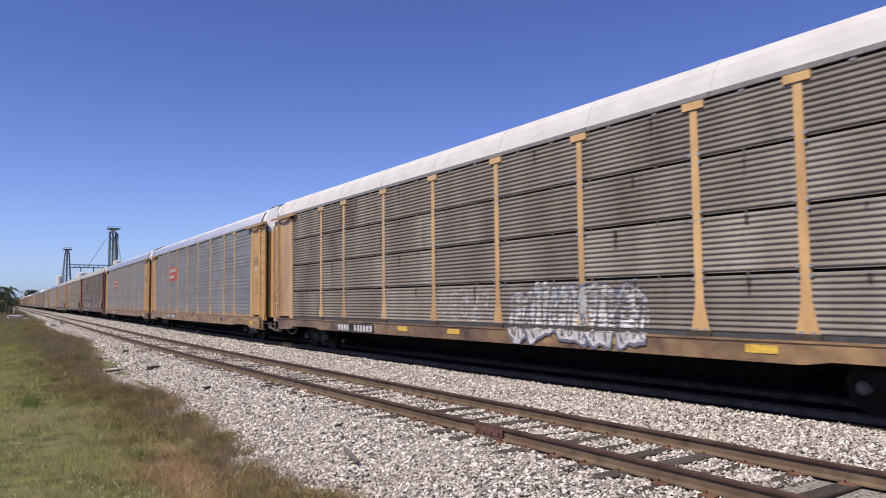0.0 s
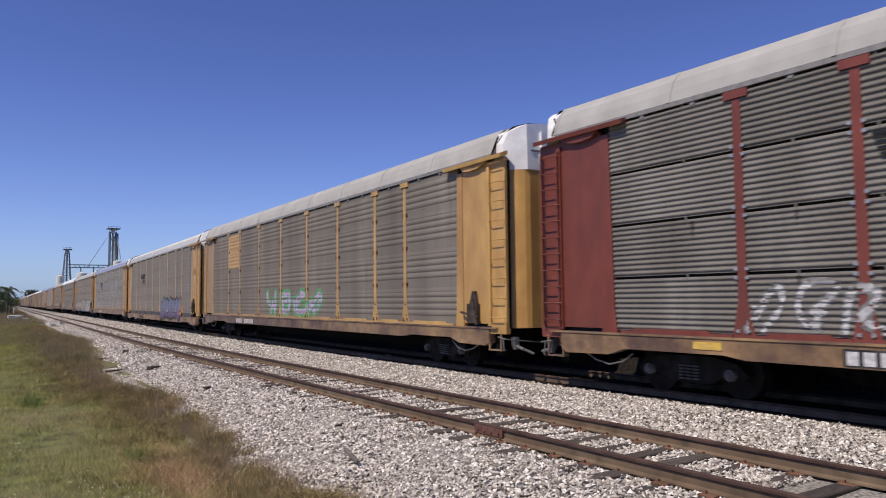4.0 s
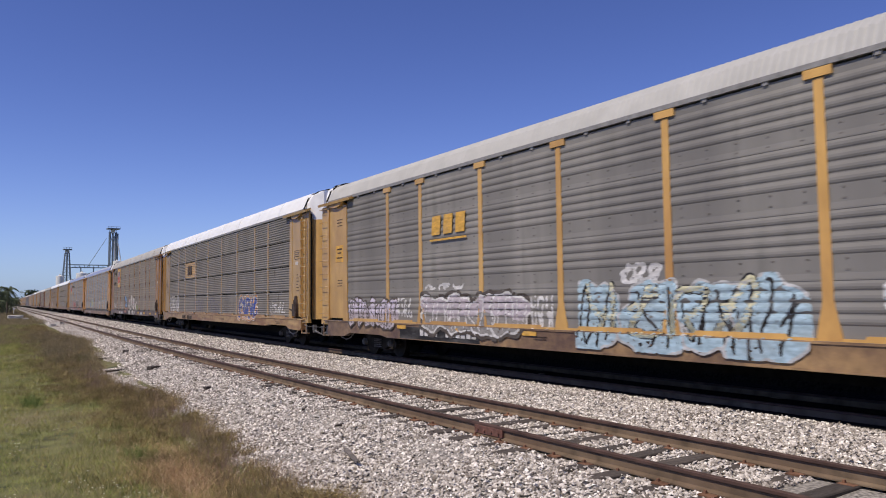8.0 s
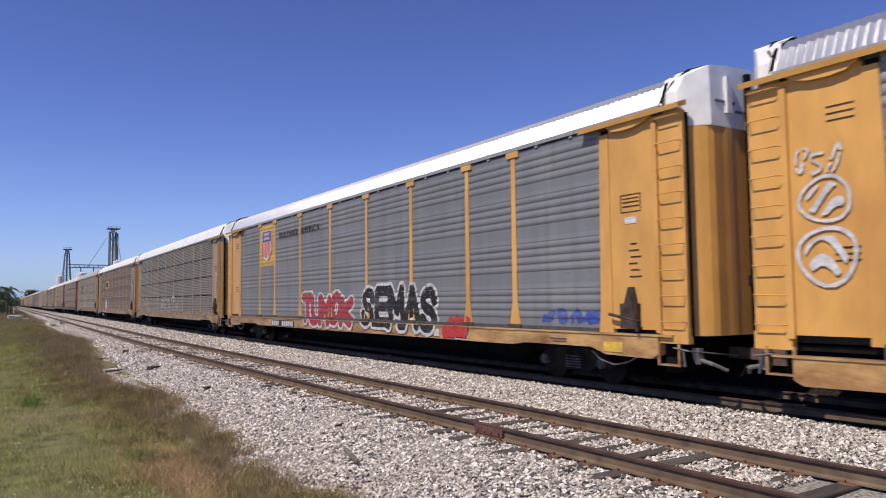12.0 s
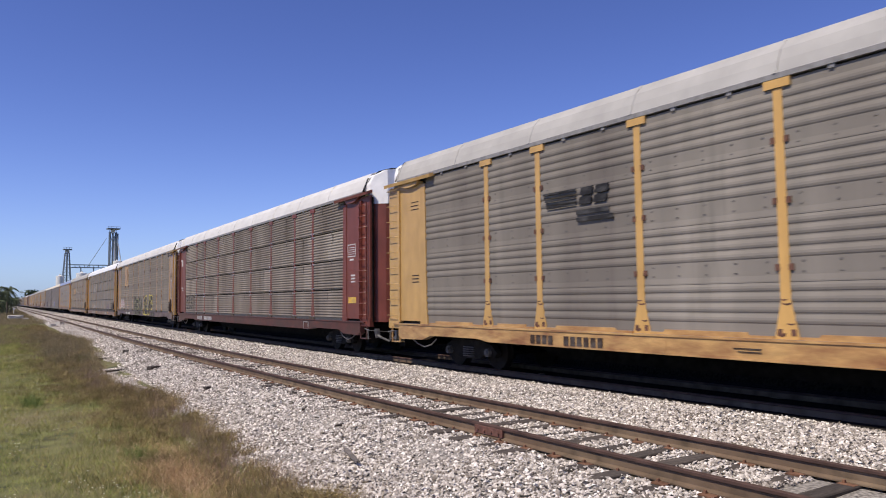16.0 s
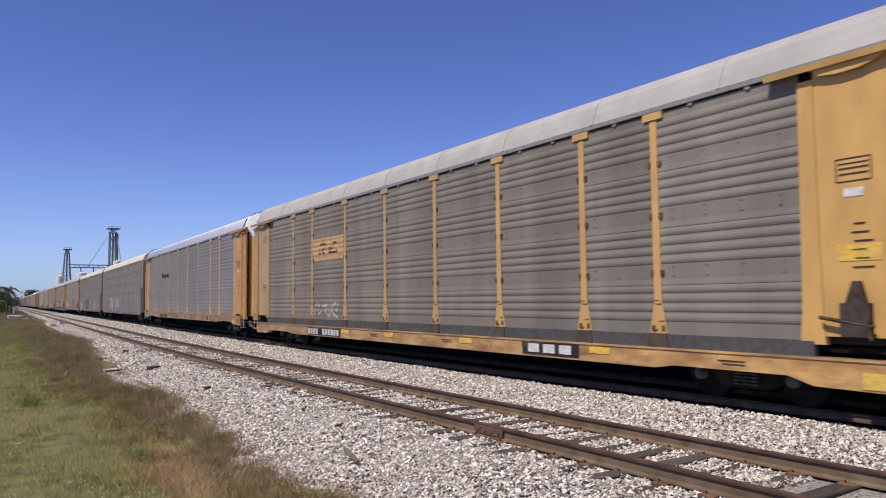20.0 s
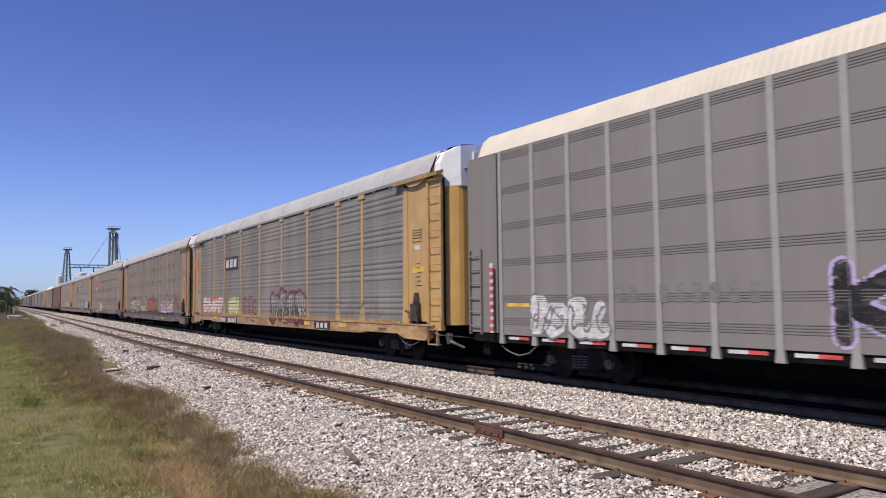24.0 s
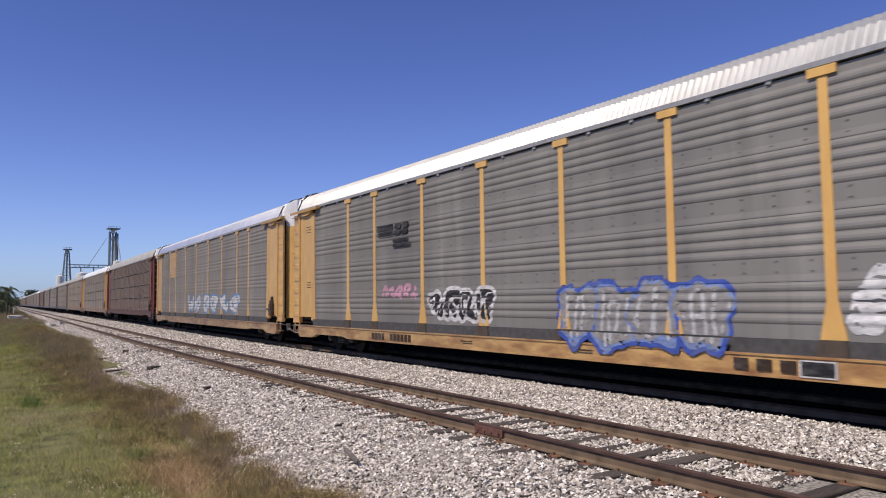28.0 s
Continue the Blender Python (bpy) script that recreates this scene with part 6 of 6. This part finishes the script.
def blades(name, spots, mat, label, category):
    """Thin tapering stalks; spots: arrays of u, y, height, half width and lean."""
    u, y, h, w, lean = spots
    n = len(u)
    a, b = rng.uniform(0, 6.28, n), rng.uniform(0, 6.28, n)
    x = u + bend_v(y)
    z = np.where(u < 3.0, -0.57, np.maximum(-0.57, bank_v(u) - 0.02))
    dx, dy = np.cos(a) * w, np.sin(a) * w
    lx, ly = np.cos(b) * lean * h, np.sin(b) * lean * h
    v = np.stack([np.stack([x - dx, y - dy, z], -1), np.stack([x + dx, y + dy, z], -1), np.stack([x + lx, y + ly, z + h], -1)], 1)
    return scatter_mesh(name, v.reshape(-1, 3), np.arange(n * 3).reshape(n, 3), mat, label, category)


def spread(n, y0, y1, u0, u1, far_power=1.6):
    y = y0 + (y1 - y0) * rng.uniform(0, 1, n) ** far_power
    return rng.uniform(u0, u1, n), y


TUFT = rng.normal(0, 0.12, 900)


def weed_edge(y):
    y = np.asarray(y)
    base = np.interp(y, (6, 9, 11, 14, 17.5, 20, 22, 25, 29, 35, 43, 50, 60, 80, 300), (3.35, 3.35, 3.42, 3.52, 3.75, 3.45, 3.2, 3.2, 3.5, 3.9, 4.5, 4.1, 3.75, 3.85, 4.7))
    return base + 0.07 * np.sin(y * 1.1) + 0.05 * np.sin(y * 2.7 + 1) + TUFT[(y * 7).astype(int) % 900]


def patchy(u, y, k=1.0):
    """Slow ups and downs over the ground, about -1 to 1."""
    return (np.sin(u * 2.3 * k + 1.7 * np.sin(y * 0.61 * k)) * np.sin(y * 0.93 * k + 1.3 * np.sin(u * 1.9 * k)) + 0.5 * np.sin(u * 5.7 * k + y * 1.7 * k) * np.sin(y * 3.1 * k - u * 2.3 * k)) / 1.3


# lawn
u, y = spread(210000, 6.5, 100, -0.6, 4.2, 2.0)
size = 1 + y / 30
keep = u < weed_edge(y) - 0.1
u, y, size = u[keep], y[keep], size[keep]
blades("lawn_grass", (u, y, rng.uniform(0.03, 0.13, len(u)) * (0.8 + 0.2 * size) * (1 + 0.45 * patchy(u, y)), 0.0021 * size, rng.uniform(0.3, 1.4, len(u))), blade_green, "short green grass with dry tips beside the ballast", "grass")
u, y = rng.uniform(-4.5, 3.1, 60000), rng.uniform(-5, 6.6, 60000)
blades("lawn_grass", (u, y, rng.uniform(0.03, 0.13, len(u)), 0.0026 + 0 * u, rng.uniform(0.3, 1.4, len(u))), blade_green, "short green grass with dry tips beside the ballast", "grass")
u, y = spread(26000, 90, 320, -4, 4.9, 1.3)
blades("far_grass", (u, y, rng.uniform(0.1, 0.45, len(u)), 0.00035 * y, rng.uniform(0.3, 1.0, len(u))), blade_thicket, "rough grass further along the line", "grass")
u, y = spread(42000, 6.5, 90, -0.5, 4.0, 1.8)
size = 1 + y / 30
keep = (patchy(u + 3, y, 0.8) > -0.25) & (u < weed_edge(y))
u, y, size = u[keep], y[keep], size[keep]
blades("dry_grass", (u, y, rng.uniform(0.04, 0.16, len(u)), 0.0018 * size, rng.uniform(0.4, 1.4, len(u))), blade_tan, "bleached dry grass among the green", "grass")
# weeds along the ballast's edge
n = 330000
y = 6.3 + 75 * rng.uniform(0, 1, n) ** 1.9
d = np.abs(rng.normal(0, 0.62, n)) * (1 + y / 50)
u = weed_edge(y) - d + rng.normal(0, 0.09, n) + 0.12 * rng.standard_exponential(n) * (rng.uniform(0, 1, n) < 0.15)
clump = 0.62 + 0.38 * patchy(u, y, 1.4)
high = np.clip(0.36 + 0.006 * (y - 10), 0.34, 0.56) * np.exp(-d * 0.5) * rng.uniform(0.2, 1.2, n) * clump
keep = (patchy(u, y, 2.1) > rng.uniform(-1.6, 0.2, n)) & (((u - 2.45) / 0.32) ** 2 + ((y - 10.1) / 1.2) ** 2 > rng.uniform(0.5, 1.3, n))
blades("dry_weeds", (u[keep], y[keep], high[keep], (0.0015 * (1 + y / 16))[keep], rng.uniform(0.2, 1.3, n)[keep]), blade_dry, "brown dry weeds along the ballast edge", "weeds")
# small leaves and seed heads that make them bushy
n = 150000
y = 6.3 + 50 * rng.uniform(0, 1, n) ** 1.8
d = np.abs(rng.normal(0, 0.5, n)) * (1 + y / 50)
u = weed_edge(y) - d + rng.normal(0, 0.05, n)
top = np.clip(0.30 + 0.006 * (y - 10), 0.28, 0.48) * np.exp(-d * 0.5) * (0.55 + 0.45 * patchy(u, y, 1.4))
keep = (patchy(u, y, 2.1) > rng.uniform(-1.4, 0.3, n)) & (((u - 2.45) / 0.32) ** 2 + ((y - 10.1) / 1.2) ** 2 > rng.uniform(0.5, 1.3, n))
u, y, top = u[keep], y[keep], top[keep]
n = len(u)
mid = np.stack([u + bend_v(y), y, np.where(u < 3.0, -0.57, np.maximum(-0.57, bank_v(u) - 0.02)) + top * rng.uniform(0.1, 1.0, n) ** 0.7], -1)
v = mid[:, None, :] + rng.normal(0, 1, (n, 3, 3)) * (0.006 * (1 + y / 22))[:, None, None]
scatter_mesh("weed_leaves", v.reshape(-1, 3), np.arange(n * 3).reshape(n, 3), blade_dry, "small dry leaves and seed heads on the weeds", "weeds")
# green stalks among them
n = 30000
y = 6.3 + 60 * rng.uniform(0, 1, n) ** 1.8
u = weed_edge(y) - 0.15 - np.abs(rng.normal(0, 0.7, n)) * (1 + y / 60)
keep = patchy(u + 7, y, 1.2) > rng.uniform(-0.6, 0.7, n)
u, y = u[keep], y[keep]
blades("olive_weeds", (u, y, rng.uniform(0.06, 0.28, len(u)), 0.0016 * (1 + y / 18), rng.uniform(0.3, 1.2, len(u))), blade_green, "olive green stalks among the dry weeds", "weeds")
# the dark clump further off, and the dead patch close by
n = 130000
y = 42 + 15 * rng.normal(0, 1, n)
u = 3.5 + 0.8 * rng.normal(0, 1, n) + (y - 30) * 0.014
keep = (y > 19) & (y < 95) & (u < weed_edge(y) + 0.2) & (u > 0.8)
u, y = u[keep], y[keep]
n = len(u)
fade = np.exp(-((u - 3.6) / 1.2) ** 2) * np.exp(-((y - 42) / 20) ** 2)
high = rng.uniform(0.2, 1.0, n) * (0.3 + 0.7 * fade) * (0.55 + 0.45 * patchy(u, y * 0.5, 1.5))
blades("weed_thicket", (u, y, high, 0.0026 * (0.5 + y / 40), rng.uniform(0.2, 1.2, n)), blade_thicket, "dense dark thicket of dry weeds", "weeds")
n = 45000
u, y = rng.uniform(-4, 3.6, n), 48 + 95 * rng.uniform(0, 1, n) ** 1.4
blades("rough_weeds", (u, y, rng.uniform(0.1, 0.5, n) * (0.75 + 0.25 * patchy(u, y * 0.4)), 0.0001 * y, rng.uniform(0.2, 1.2, n)), blade_thicket, "rough brownish weeds further along the grass", "weeds")
n = 26000
y = 6.3 + 50 * rng.uniform(0, 1, n) ** 1.5
u = weed_edge(y) + rng.normal(-0.18, 0.22, n)
blades("tall_stalks", (u, y, rng.uniform(0.1, 0.5, n) * (0.62 + 0.38 * patchy(u, y, 1.8)), 0.0014 * (1 + y / 18), rng.uniform(0.05, 0.7, n)), blade_stalk, "tall thin dark weed stalks at the ballast edge", "weeds")
n = 9000
u, y = rng.normal(2.5, 0.26, n) + 0.14 * np.sin(np.arange(n) * 0.37), rng.normal(10.2, 1.0, n)
keep = patchy(u, y, 3.0) > rng.uniform(-1.0, 0.5, n)
u, y = u[keep], y[keep]
n = len(u)
blades("dead_grass_patch", (u, y, rng.uniform(0.06, 0.24, n), 0.0021 + 0 * u, rng.uniform(0.5, 2.2, n)), blade_dead, "flattened orange-brown patch of dead grass", "grass")
n = 2400
u, y = rng.normal(2.5, 0.3, n), rng.normal(10.3, 1.4, n)
blades("straw", (u, y, rng.uniform(0.06, 0.22, n), 0.0022 + 0 * u, rng.uniform(0.4, 2.0, n)), blade_straw, "loose pale straw stalks over the dead patch", "grass")
n = 1500
u, y = np.concatenate([rng.normal(2.2, 0.10, 500), rng.normal(3.45, 0.14, 500), rng.normal(1.2, 0.12, 500)]), np.concatenate([rng.normal(11.8, 0.2, 500), rng.normal(31, 0.7, 500), rng.normal(19.5, 0.4, 500)])
blades("green_weeds", (u, y, rng.uniform(0.06, 0.30, n) * (0.7 + y / 45), 0.0028 * (0.7 + y / 30), rng.uniform(0.3, 1.2, n)), island_material("bright_weed_leaves", (0.09, 0.14, 0.035), (0.19, 0.24, 0.07), 0.7), "small bright green leafy weeds", "weeds")
# small white flowers
n = 1700
u, y = rng.uniform(0.1, 2.0, n), 7.5 + 24 * rng.uniform(0, 1, n) ** 1.5
keep = np.sin(u * 5 + y * 1.3) + np.sin(y * 0.9) > 0.1
u, y = u[keep], y[keep]
n = len(u)
x, z, r = u + bend_v(y), rng.uniform(-0.5, -0.42, n), rng.uniform(0.006, 0.014, n)
ring = np.array([(math.cos(k * 1.0472), math.sin(k * 1.0472), 0.25 * (k % 2)) for k in range(6)])
v = np.stack([x, y, z], -1)[:, None, :] + ring[None] * r[:, None, None]
scatter_mesh("wild_flowers", v.reshape(-1, 3), np.arange(n * 6).reshape(n, 6), flower_white, "tiny white wild flowers in the grass", "flowers")


# ---- litter beside the track ----
def lump(name, at, size, mat, label, category, turn=0, tilt=0, seed=1):
    bm = bmesh.new()
    box(bm, -size[0] / 2, size[0] / 2, -size[1] / 2, size[1] / 2, 0, size[2])
    bmesh.ops.subdivide_edges(bm, edges=bm.edges[:], cuts=2, use_grid_fill=True)
    r = random.Random(seed)
    for v in bm.verts:
        v.co += Vector((r.uniform(-1, 1) * size[0] * 0.04, r.uniform(-1, 1) * size[1] * 0.06, r.uniform(-1, 1) * size[2] * 0.10))
    ob = new(name, mesh_of(name, bm, mat))
    ob.matrix_basis = pose(*at, 0, tilt, turn)
    return tagged(ob, label, category)


def at_track(u, y, dz=-0.03):
    return (u + bend(y), y, (bank(u) if u > 3.4 else -0.58) + dz)


lump("concrete_slab", at_track(2.4, 127, 0.1), (1.9, 1.2, 0.55), concrete, "pale concrete slab lying in the grass", "slab", 4)
lump("concrete_chunk", at_track(4.75, 76), (0.5, 0.4, 0.28), concrete, "broken pale concrete chunk by the ballast", "rubble", 20, seed=2)
lump("concrete_chunk", at_track(5.5, 78), (0.7, 0.4, 0.30), concrete, "broken pale concrete chunk by the ballast", "rubble", 50, seed=3)
lump("concrete_chunk", at_track(3.6, 118), (0.6, 0.4, 0.35), concrete, "broken pale concrete chunk by the ballast", "rubble", 10, seed=9)
lump("old_tie", at_track(4.05, 26.0, -0.01), (0.85, 0.16, 0.07), tie_wood, "rotten wooden tie lying on the stones", "timber", 12, seed=4)
lump("old_tie", at_track(4.25, 31.5, -0.01), (0.8, 0.16, 0.08), tie_wood, "rotten wooden tie lying on the stones", "timber", -6, seed=5)
lump("scrap_block", at_track(4.85, 24.6, 0.0), (0.40, 0.2, 0.11), tie_wood, "dark lump of old timber on the stones", "scrap", 35, seed=6)
lump("scrap_block", at_track(5.21, 32.6, 0.0), (0.24, 0.18, 0.12), tie_wood, "dark lump of old timber on the stones", "scrap", 60, seed=7)
lump("scrap_block", at_track(4.85, 18.1, 0.0), (0.15, 0.12, 0.08), tie_wood, "dark lump of old timber on the stones", "scrap", 20, seed=17)
lump("wood_splinter", at_track(4.46, 9.22, 0.05), (0.9, 0.06, 0.03), material("grey_driftwood", (0.16, 0.14, 0.125), 0.9, spread=0.2), "grey splintered piece of wood on the stones", "scrap", 74, 0, seed=8)
for k in range(1, 5):
    lump("wood_splinter", at_track(4.6 + 0.35 * k + 0.2 * (k % 2), 9.2 + 1.9 * k, 0.03), (0.22, 0.04, 0.025), tie_wood, "dark sliver of wood on the stones", "scrap", 30 * k, seed=10 + k)


# ---- palms and far trees ----
def fronds_bm(bm, at, n, long, rnd):
    """Drooping fan leaves round a crown, each a bent row of narrow leaflets."""
    for _ in range(n):
        a, lift = rnd.uniform(0, 6.28), rnd.uniform(-0.5, 1.0)
        size = long * rnd.uniform(0.7, 1.15)
        d = Vector((math.cos(a), math.sin(a), 0))
        side = Vector((-d.y, d.x, 0))
        mid = [at + d * size * t + Vector((0, 0, size * (lift * t - 0.75 * t * t))) for t in (0, 0.3, 0.6, 0.85, 1.0)]
        for k in range(4):
            for s in (-1, 1):
                for f in (0.0, 0.5):
                    p = mid[k].lerp(mid[k + 1], f)
                    q = mid[k].lerp(mid[k + 1], f + 0.42)
                    tip = p.lerp(q, 1.2) + side * s * size * 0.16 * (1 - 0.5 * k / 4) + Vector((0, 0, -size * 0.16))
                    bm.faces.new([bm.verts.new(p), bm.verts.new(q), bm.verts.new(tip)])
    return bm


def trunk_bm(bm, h, r):
    rows = []
    for k in range(6):
        t = k / 5
        rows.append([bm.verts.new((r * (1.15 - 0.4 * t) * math.cos(i * 0.785) + 0.15 * t * t, r * (1.15 - 0.4 * t) * math.sin(i * 0.785), h * t)) for i in range(8)])
    for a, b in zip(rows, rows[1:]):
        for i in range(8):
            bm.faces.new((a[i], a[(i + 1) % 8], b[(i + 1) % 8], b[i]))
    bm.faces.new(rows[-1])
    return bm


def palm(u, y, h, seed, label):
    rnd = random.Random(seed)
    base = tagged(new("palm_tree"), label, "palm tree", "palms by the line")
    base.location = (u + bend(y), y, -0.7)
    part("trunk", trunk_bm(bmesh.new(), h, 0.22), bark, base)
    part("crown", fronds_bm(bmesh.new(), Vector((0.15, 0, h)), 60, 2.0, rnd), palm_leaf, base)
    part("dead_skirt", fronds_bm(bmesh.new(), Vector((0.15, 0, h * 0.8)), 24, 1.7, rnd), palm_leaf, base)


for u, y, h, k in ((1.5, 196, 5.9, 1), (-0.2, 192, 5.0, 2), (-1.8, 188, 5.6, 3), (0.6, 205, 3.6, 4), (2.3, 210, 3.6, 5), (-0.8, 180, 2.8, 6)):
    palm(u, y, h, k, "dark shaggy cabbage palm standing by the track")


def shrub(u, y, w, h, seed, label):
    rnd = random.Random(seed)
    base = tagged(new("tree"), label, "tree", "far trees")
    base.location = (u + bend(y), y, -1.5)
    part("trunk", trunk_bm(bmesh.new(), h * 0.6, 0.25), bark, base)
    bm = bmesh.new()
    for _ in range(420):
        p = Vector((rnd.gauss(0, w * 0.28), rnd.gauss(0, w * 0.28), h * rnd.uniform(0.25, 1.0) ** 0.8))
        p.x *= 1.1 - 0.5 * abs(p.z / h - 0.55)
        s = 0.09 * h
        bm.faces.new([bm.verts.new(p + Vector((rnd.uniform(-s, s), rnd.uniform(-s, s), rnd.uniform(-s, s)))) for _ in range(3)])
    part("crown", bm, palm_leaf, base)


shrub(-2.4, 200, 5.0, 4.2, 11, "dark leafy bush beside the palms")
shrub(0.4, 225, 5.0, 3.6, 12, "dark leafy bush beside the palms")
for k, (d, h) in enumerate(((0.0805, 11.5), (0.0835, 9.5), (0.0865, 10.5), (0.092, 9.5), (0.097, 9.8))):
    shrub(d * 620 - bend(620), 620, 9.0, h + 1.5, 20 + k, "dark distant tree behind the train")
bm = bmesh.new()
box(bm, -0.09, 0.09, -0.05, 0.05, 0, 1.6)
box(bm, -0.2, 0.2, -0.03, 0.03, 1.2, 1.62)
whistle = new("trackside_post", mesh_of("trackside_post", bm, tank_white))
whistle.location = (2.75 + bend(185), 185, -0.7)
tagged(whistle, "small white post beside the track", "post")

# ---- grain elevator far behind the train ----
FAR = 420.0


def tower(name, x, w, top, label, legs):
    base = tagged(new(name), label, "elevator tower", "grain elevator towers")
    base.location = (x, FAR, 0)
    for sx in (-1, 1):
        for sy in (-1, 1):
            part("leg", rod(bmesh.new(), (sx * w * legs, sy * w * legs, -2), (sx * w * 0.5, sy * w * 0.5, top - 2), 0.22 if legs > 1 else 0.34), elevator_steel, base)
    n = 7 if legs > 1 else 3
    for k in range(n):
        z0, z1 = top * k / n, top * (k + 1) / n - 1
        f0, f1 = w * (legs + (0.5 - legs) * k / n), w * (legs + (0.5 - legs) * (k + 1) / n)
        part("brace", rod(bmesh.new(), (-f0, -f0, z0), (f1, -f1, z1), 0.13), elevator_steel, base)
        part("brace", rod(bmesh.new(), (f0, f0, z0), (-f1, f1, z1), 0.13), elevator_steel, base)
        part("girt", box(bmesh.new(), -f1, f1, -f1 - 0.1, -f1 + 0.1, z1 - 0.15, z1 + 0.15), elevator_steel, base)
    part("casing", box(bmesh.new(), -0.35, 0.35, -0.5, 0.5, 0, top), elevator_steel, base)
    part("head", prism(bmesh.new(), [(-0.9, top - 2.6), (0.9, top - 2.6), (1.0, top - 1.2), (0.4, top - 0.2), (-0.4, top - 0.2), (-1.0, top - 1.2)], 1, -0.8, 0.8), tank_white, base, "pale elevator head")
    part("platform", box(bmesh.new(), -w * 0.95, w * 1.1, -w * 0.8, w * 0.8, top - 0.55, top), elevator_steel, base)
    for sx in (-1.15, -0.4, 0.55, 1.3):
        part("handrail_post", rod(bmesh.new(), (sx * w * 0.8, -w * 0.8, top), (sx * w * 0.8, -w * 0.8, top + 0.8), 0.08), elevator_steel, base)
    part("handrail", rod(bmesh.new(), (-w * 0.95, -w * 0.8, top + 0.8), (w * 1.1, -w * 0.8, top + 0.8), 0.08), elevator_steel, base)
    return base


tower("elevator_tower", 0.1172 * FAR, 1.9, 29.6, "grey steel grain elevator tower with a lattice frame", 1.5)
tall = tower("elevator_tower", 0.1684 * FAR, 3.0, 41.2, "tall grey steel grain elevator leg with platform", 0.5)
part("pipe", rod(bmesh.new(), (2.4, 0, 0), (2.4, 0, 38.5), 0.4), elevator_steel, tall)
part("spout", rod(bmesh.new(), (0.9, -1.2, 10), (0.6, -1.2, 37), 0.42), tank_white, tall, "pale grain spout")
part("spout", rod(bmesh.new(), (1.6, -1.6, 37), (4.2, -1.6, 22), 0.28), tank_white, tall, "slanting pale grain spout")
bridge = tagged(new("conveyor_bridge"), "long grey conveyor bridge between two elevator towers", "conveyor bridge")
bridge.location = (0, FAR, 0)
x0, x1 = 0.121 * FAR, 0.163 * FAR
for z in (20.2, 21.6):
    part("chord", box(bmesh.new(), x0, x1, -0.5, 0.5, z - 0.22, z + 0.22), elevator_steel, bridge)
for k in range(9):
    a = x0 + (x1 - x0) * k / 8
    part("strut", rod(bmesh.new(), (a, 0, 20.2), (a, 0, 21.6), 0.16), elevator_steel, bridge)
for f in (0.28, 0.62):
    a = x0 + (x1 - x0) * f
    part("support", rod(bmesh.new(), (a, 0, -2), (a, 0, 20.2), 0.3), elevator_steel, bridge)
part("guy_cable", rod(bmesh.new(), (0.1615 * FAR, 0, 36), (0.140 * FAR, 0, 20.5), 0.14), elevator_steel, bridge)


def tank(x, r, top, label):
    bm = bmesh.new()
    prof = [(r, -2), (r, top - 0.5), (r * 0.55, top - 0.15), (0.4, top)]
    rows = [[bm.verts.new((p * math.cos(i * 0.2618), p * math.sin(i * 0.2618), z)) for i in range(24)] for p, z in prof]
    for a, b in zip(rows, rows[1:]):
        for i in range(24):
            bm.faces.new((a[i], a[(i + 1) % 24], b[(i + 1) % 24], b[i]))
    bm.faces.new(rows[-1])
    base = tagged(new("storage_tank"), label, "storage tank", "storage tanks")
    base.location = (x, FAR - 3, 0)
    part("shell", bm, tank_white, base)
    part("hatch", rod(bmesh.new(), (0, 0, top - 0.2), (0, 0, top + 0.5), 0.5, 10), tank_white, base)


tank(0.1093 * FAR, 1.9, 16.0, "white cylindrical storage tank behind the train")
tank(0.133 * FAR, 2.6, 17.6, "white round bin with a shallow roof")
tank(0.1726 * FAR, 2.0, 24.0, "white bin beside the tall elevator leg")


def motions():
    """The whole train runs at one steady speed along the bend."""
    for i, car in enumerate(cars):
        mid0 = FIRST + PITCH * i + HALF + (0.925 if i >= 18 else 0)
        times = {0.0, 28.0}
        for y in range(-60, 180, 12):
            t = (mid0 - y) / SPEED
            if 0.05 < t < 27.95:
                times.add(round(t * FPS) / FPS)
        rows = []
        for t in sorted(times):
            y = mid0 - SPEED * t
            a, b = y - 10.6, y + 10.6
            turn = math.degrees(math.atan2(bend(b) - bend(a), b - a))
            rows.append((t, pose(MAIN + (bend(a) + bend(b)) / 2, y, MAIN_RISE, 0, 0, -turn)))
        walk(car, rows)


motions()
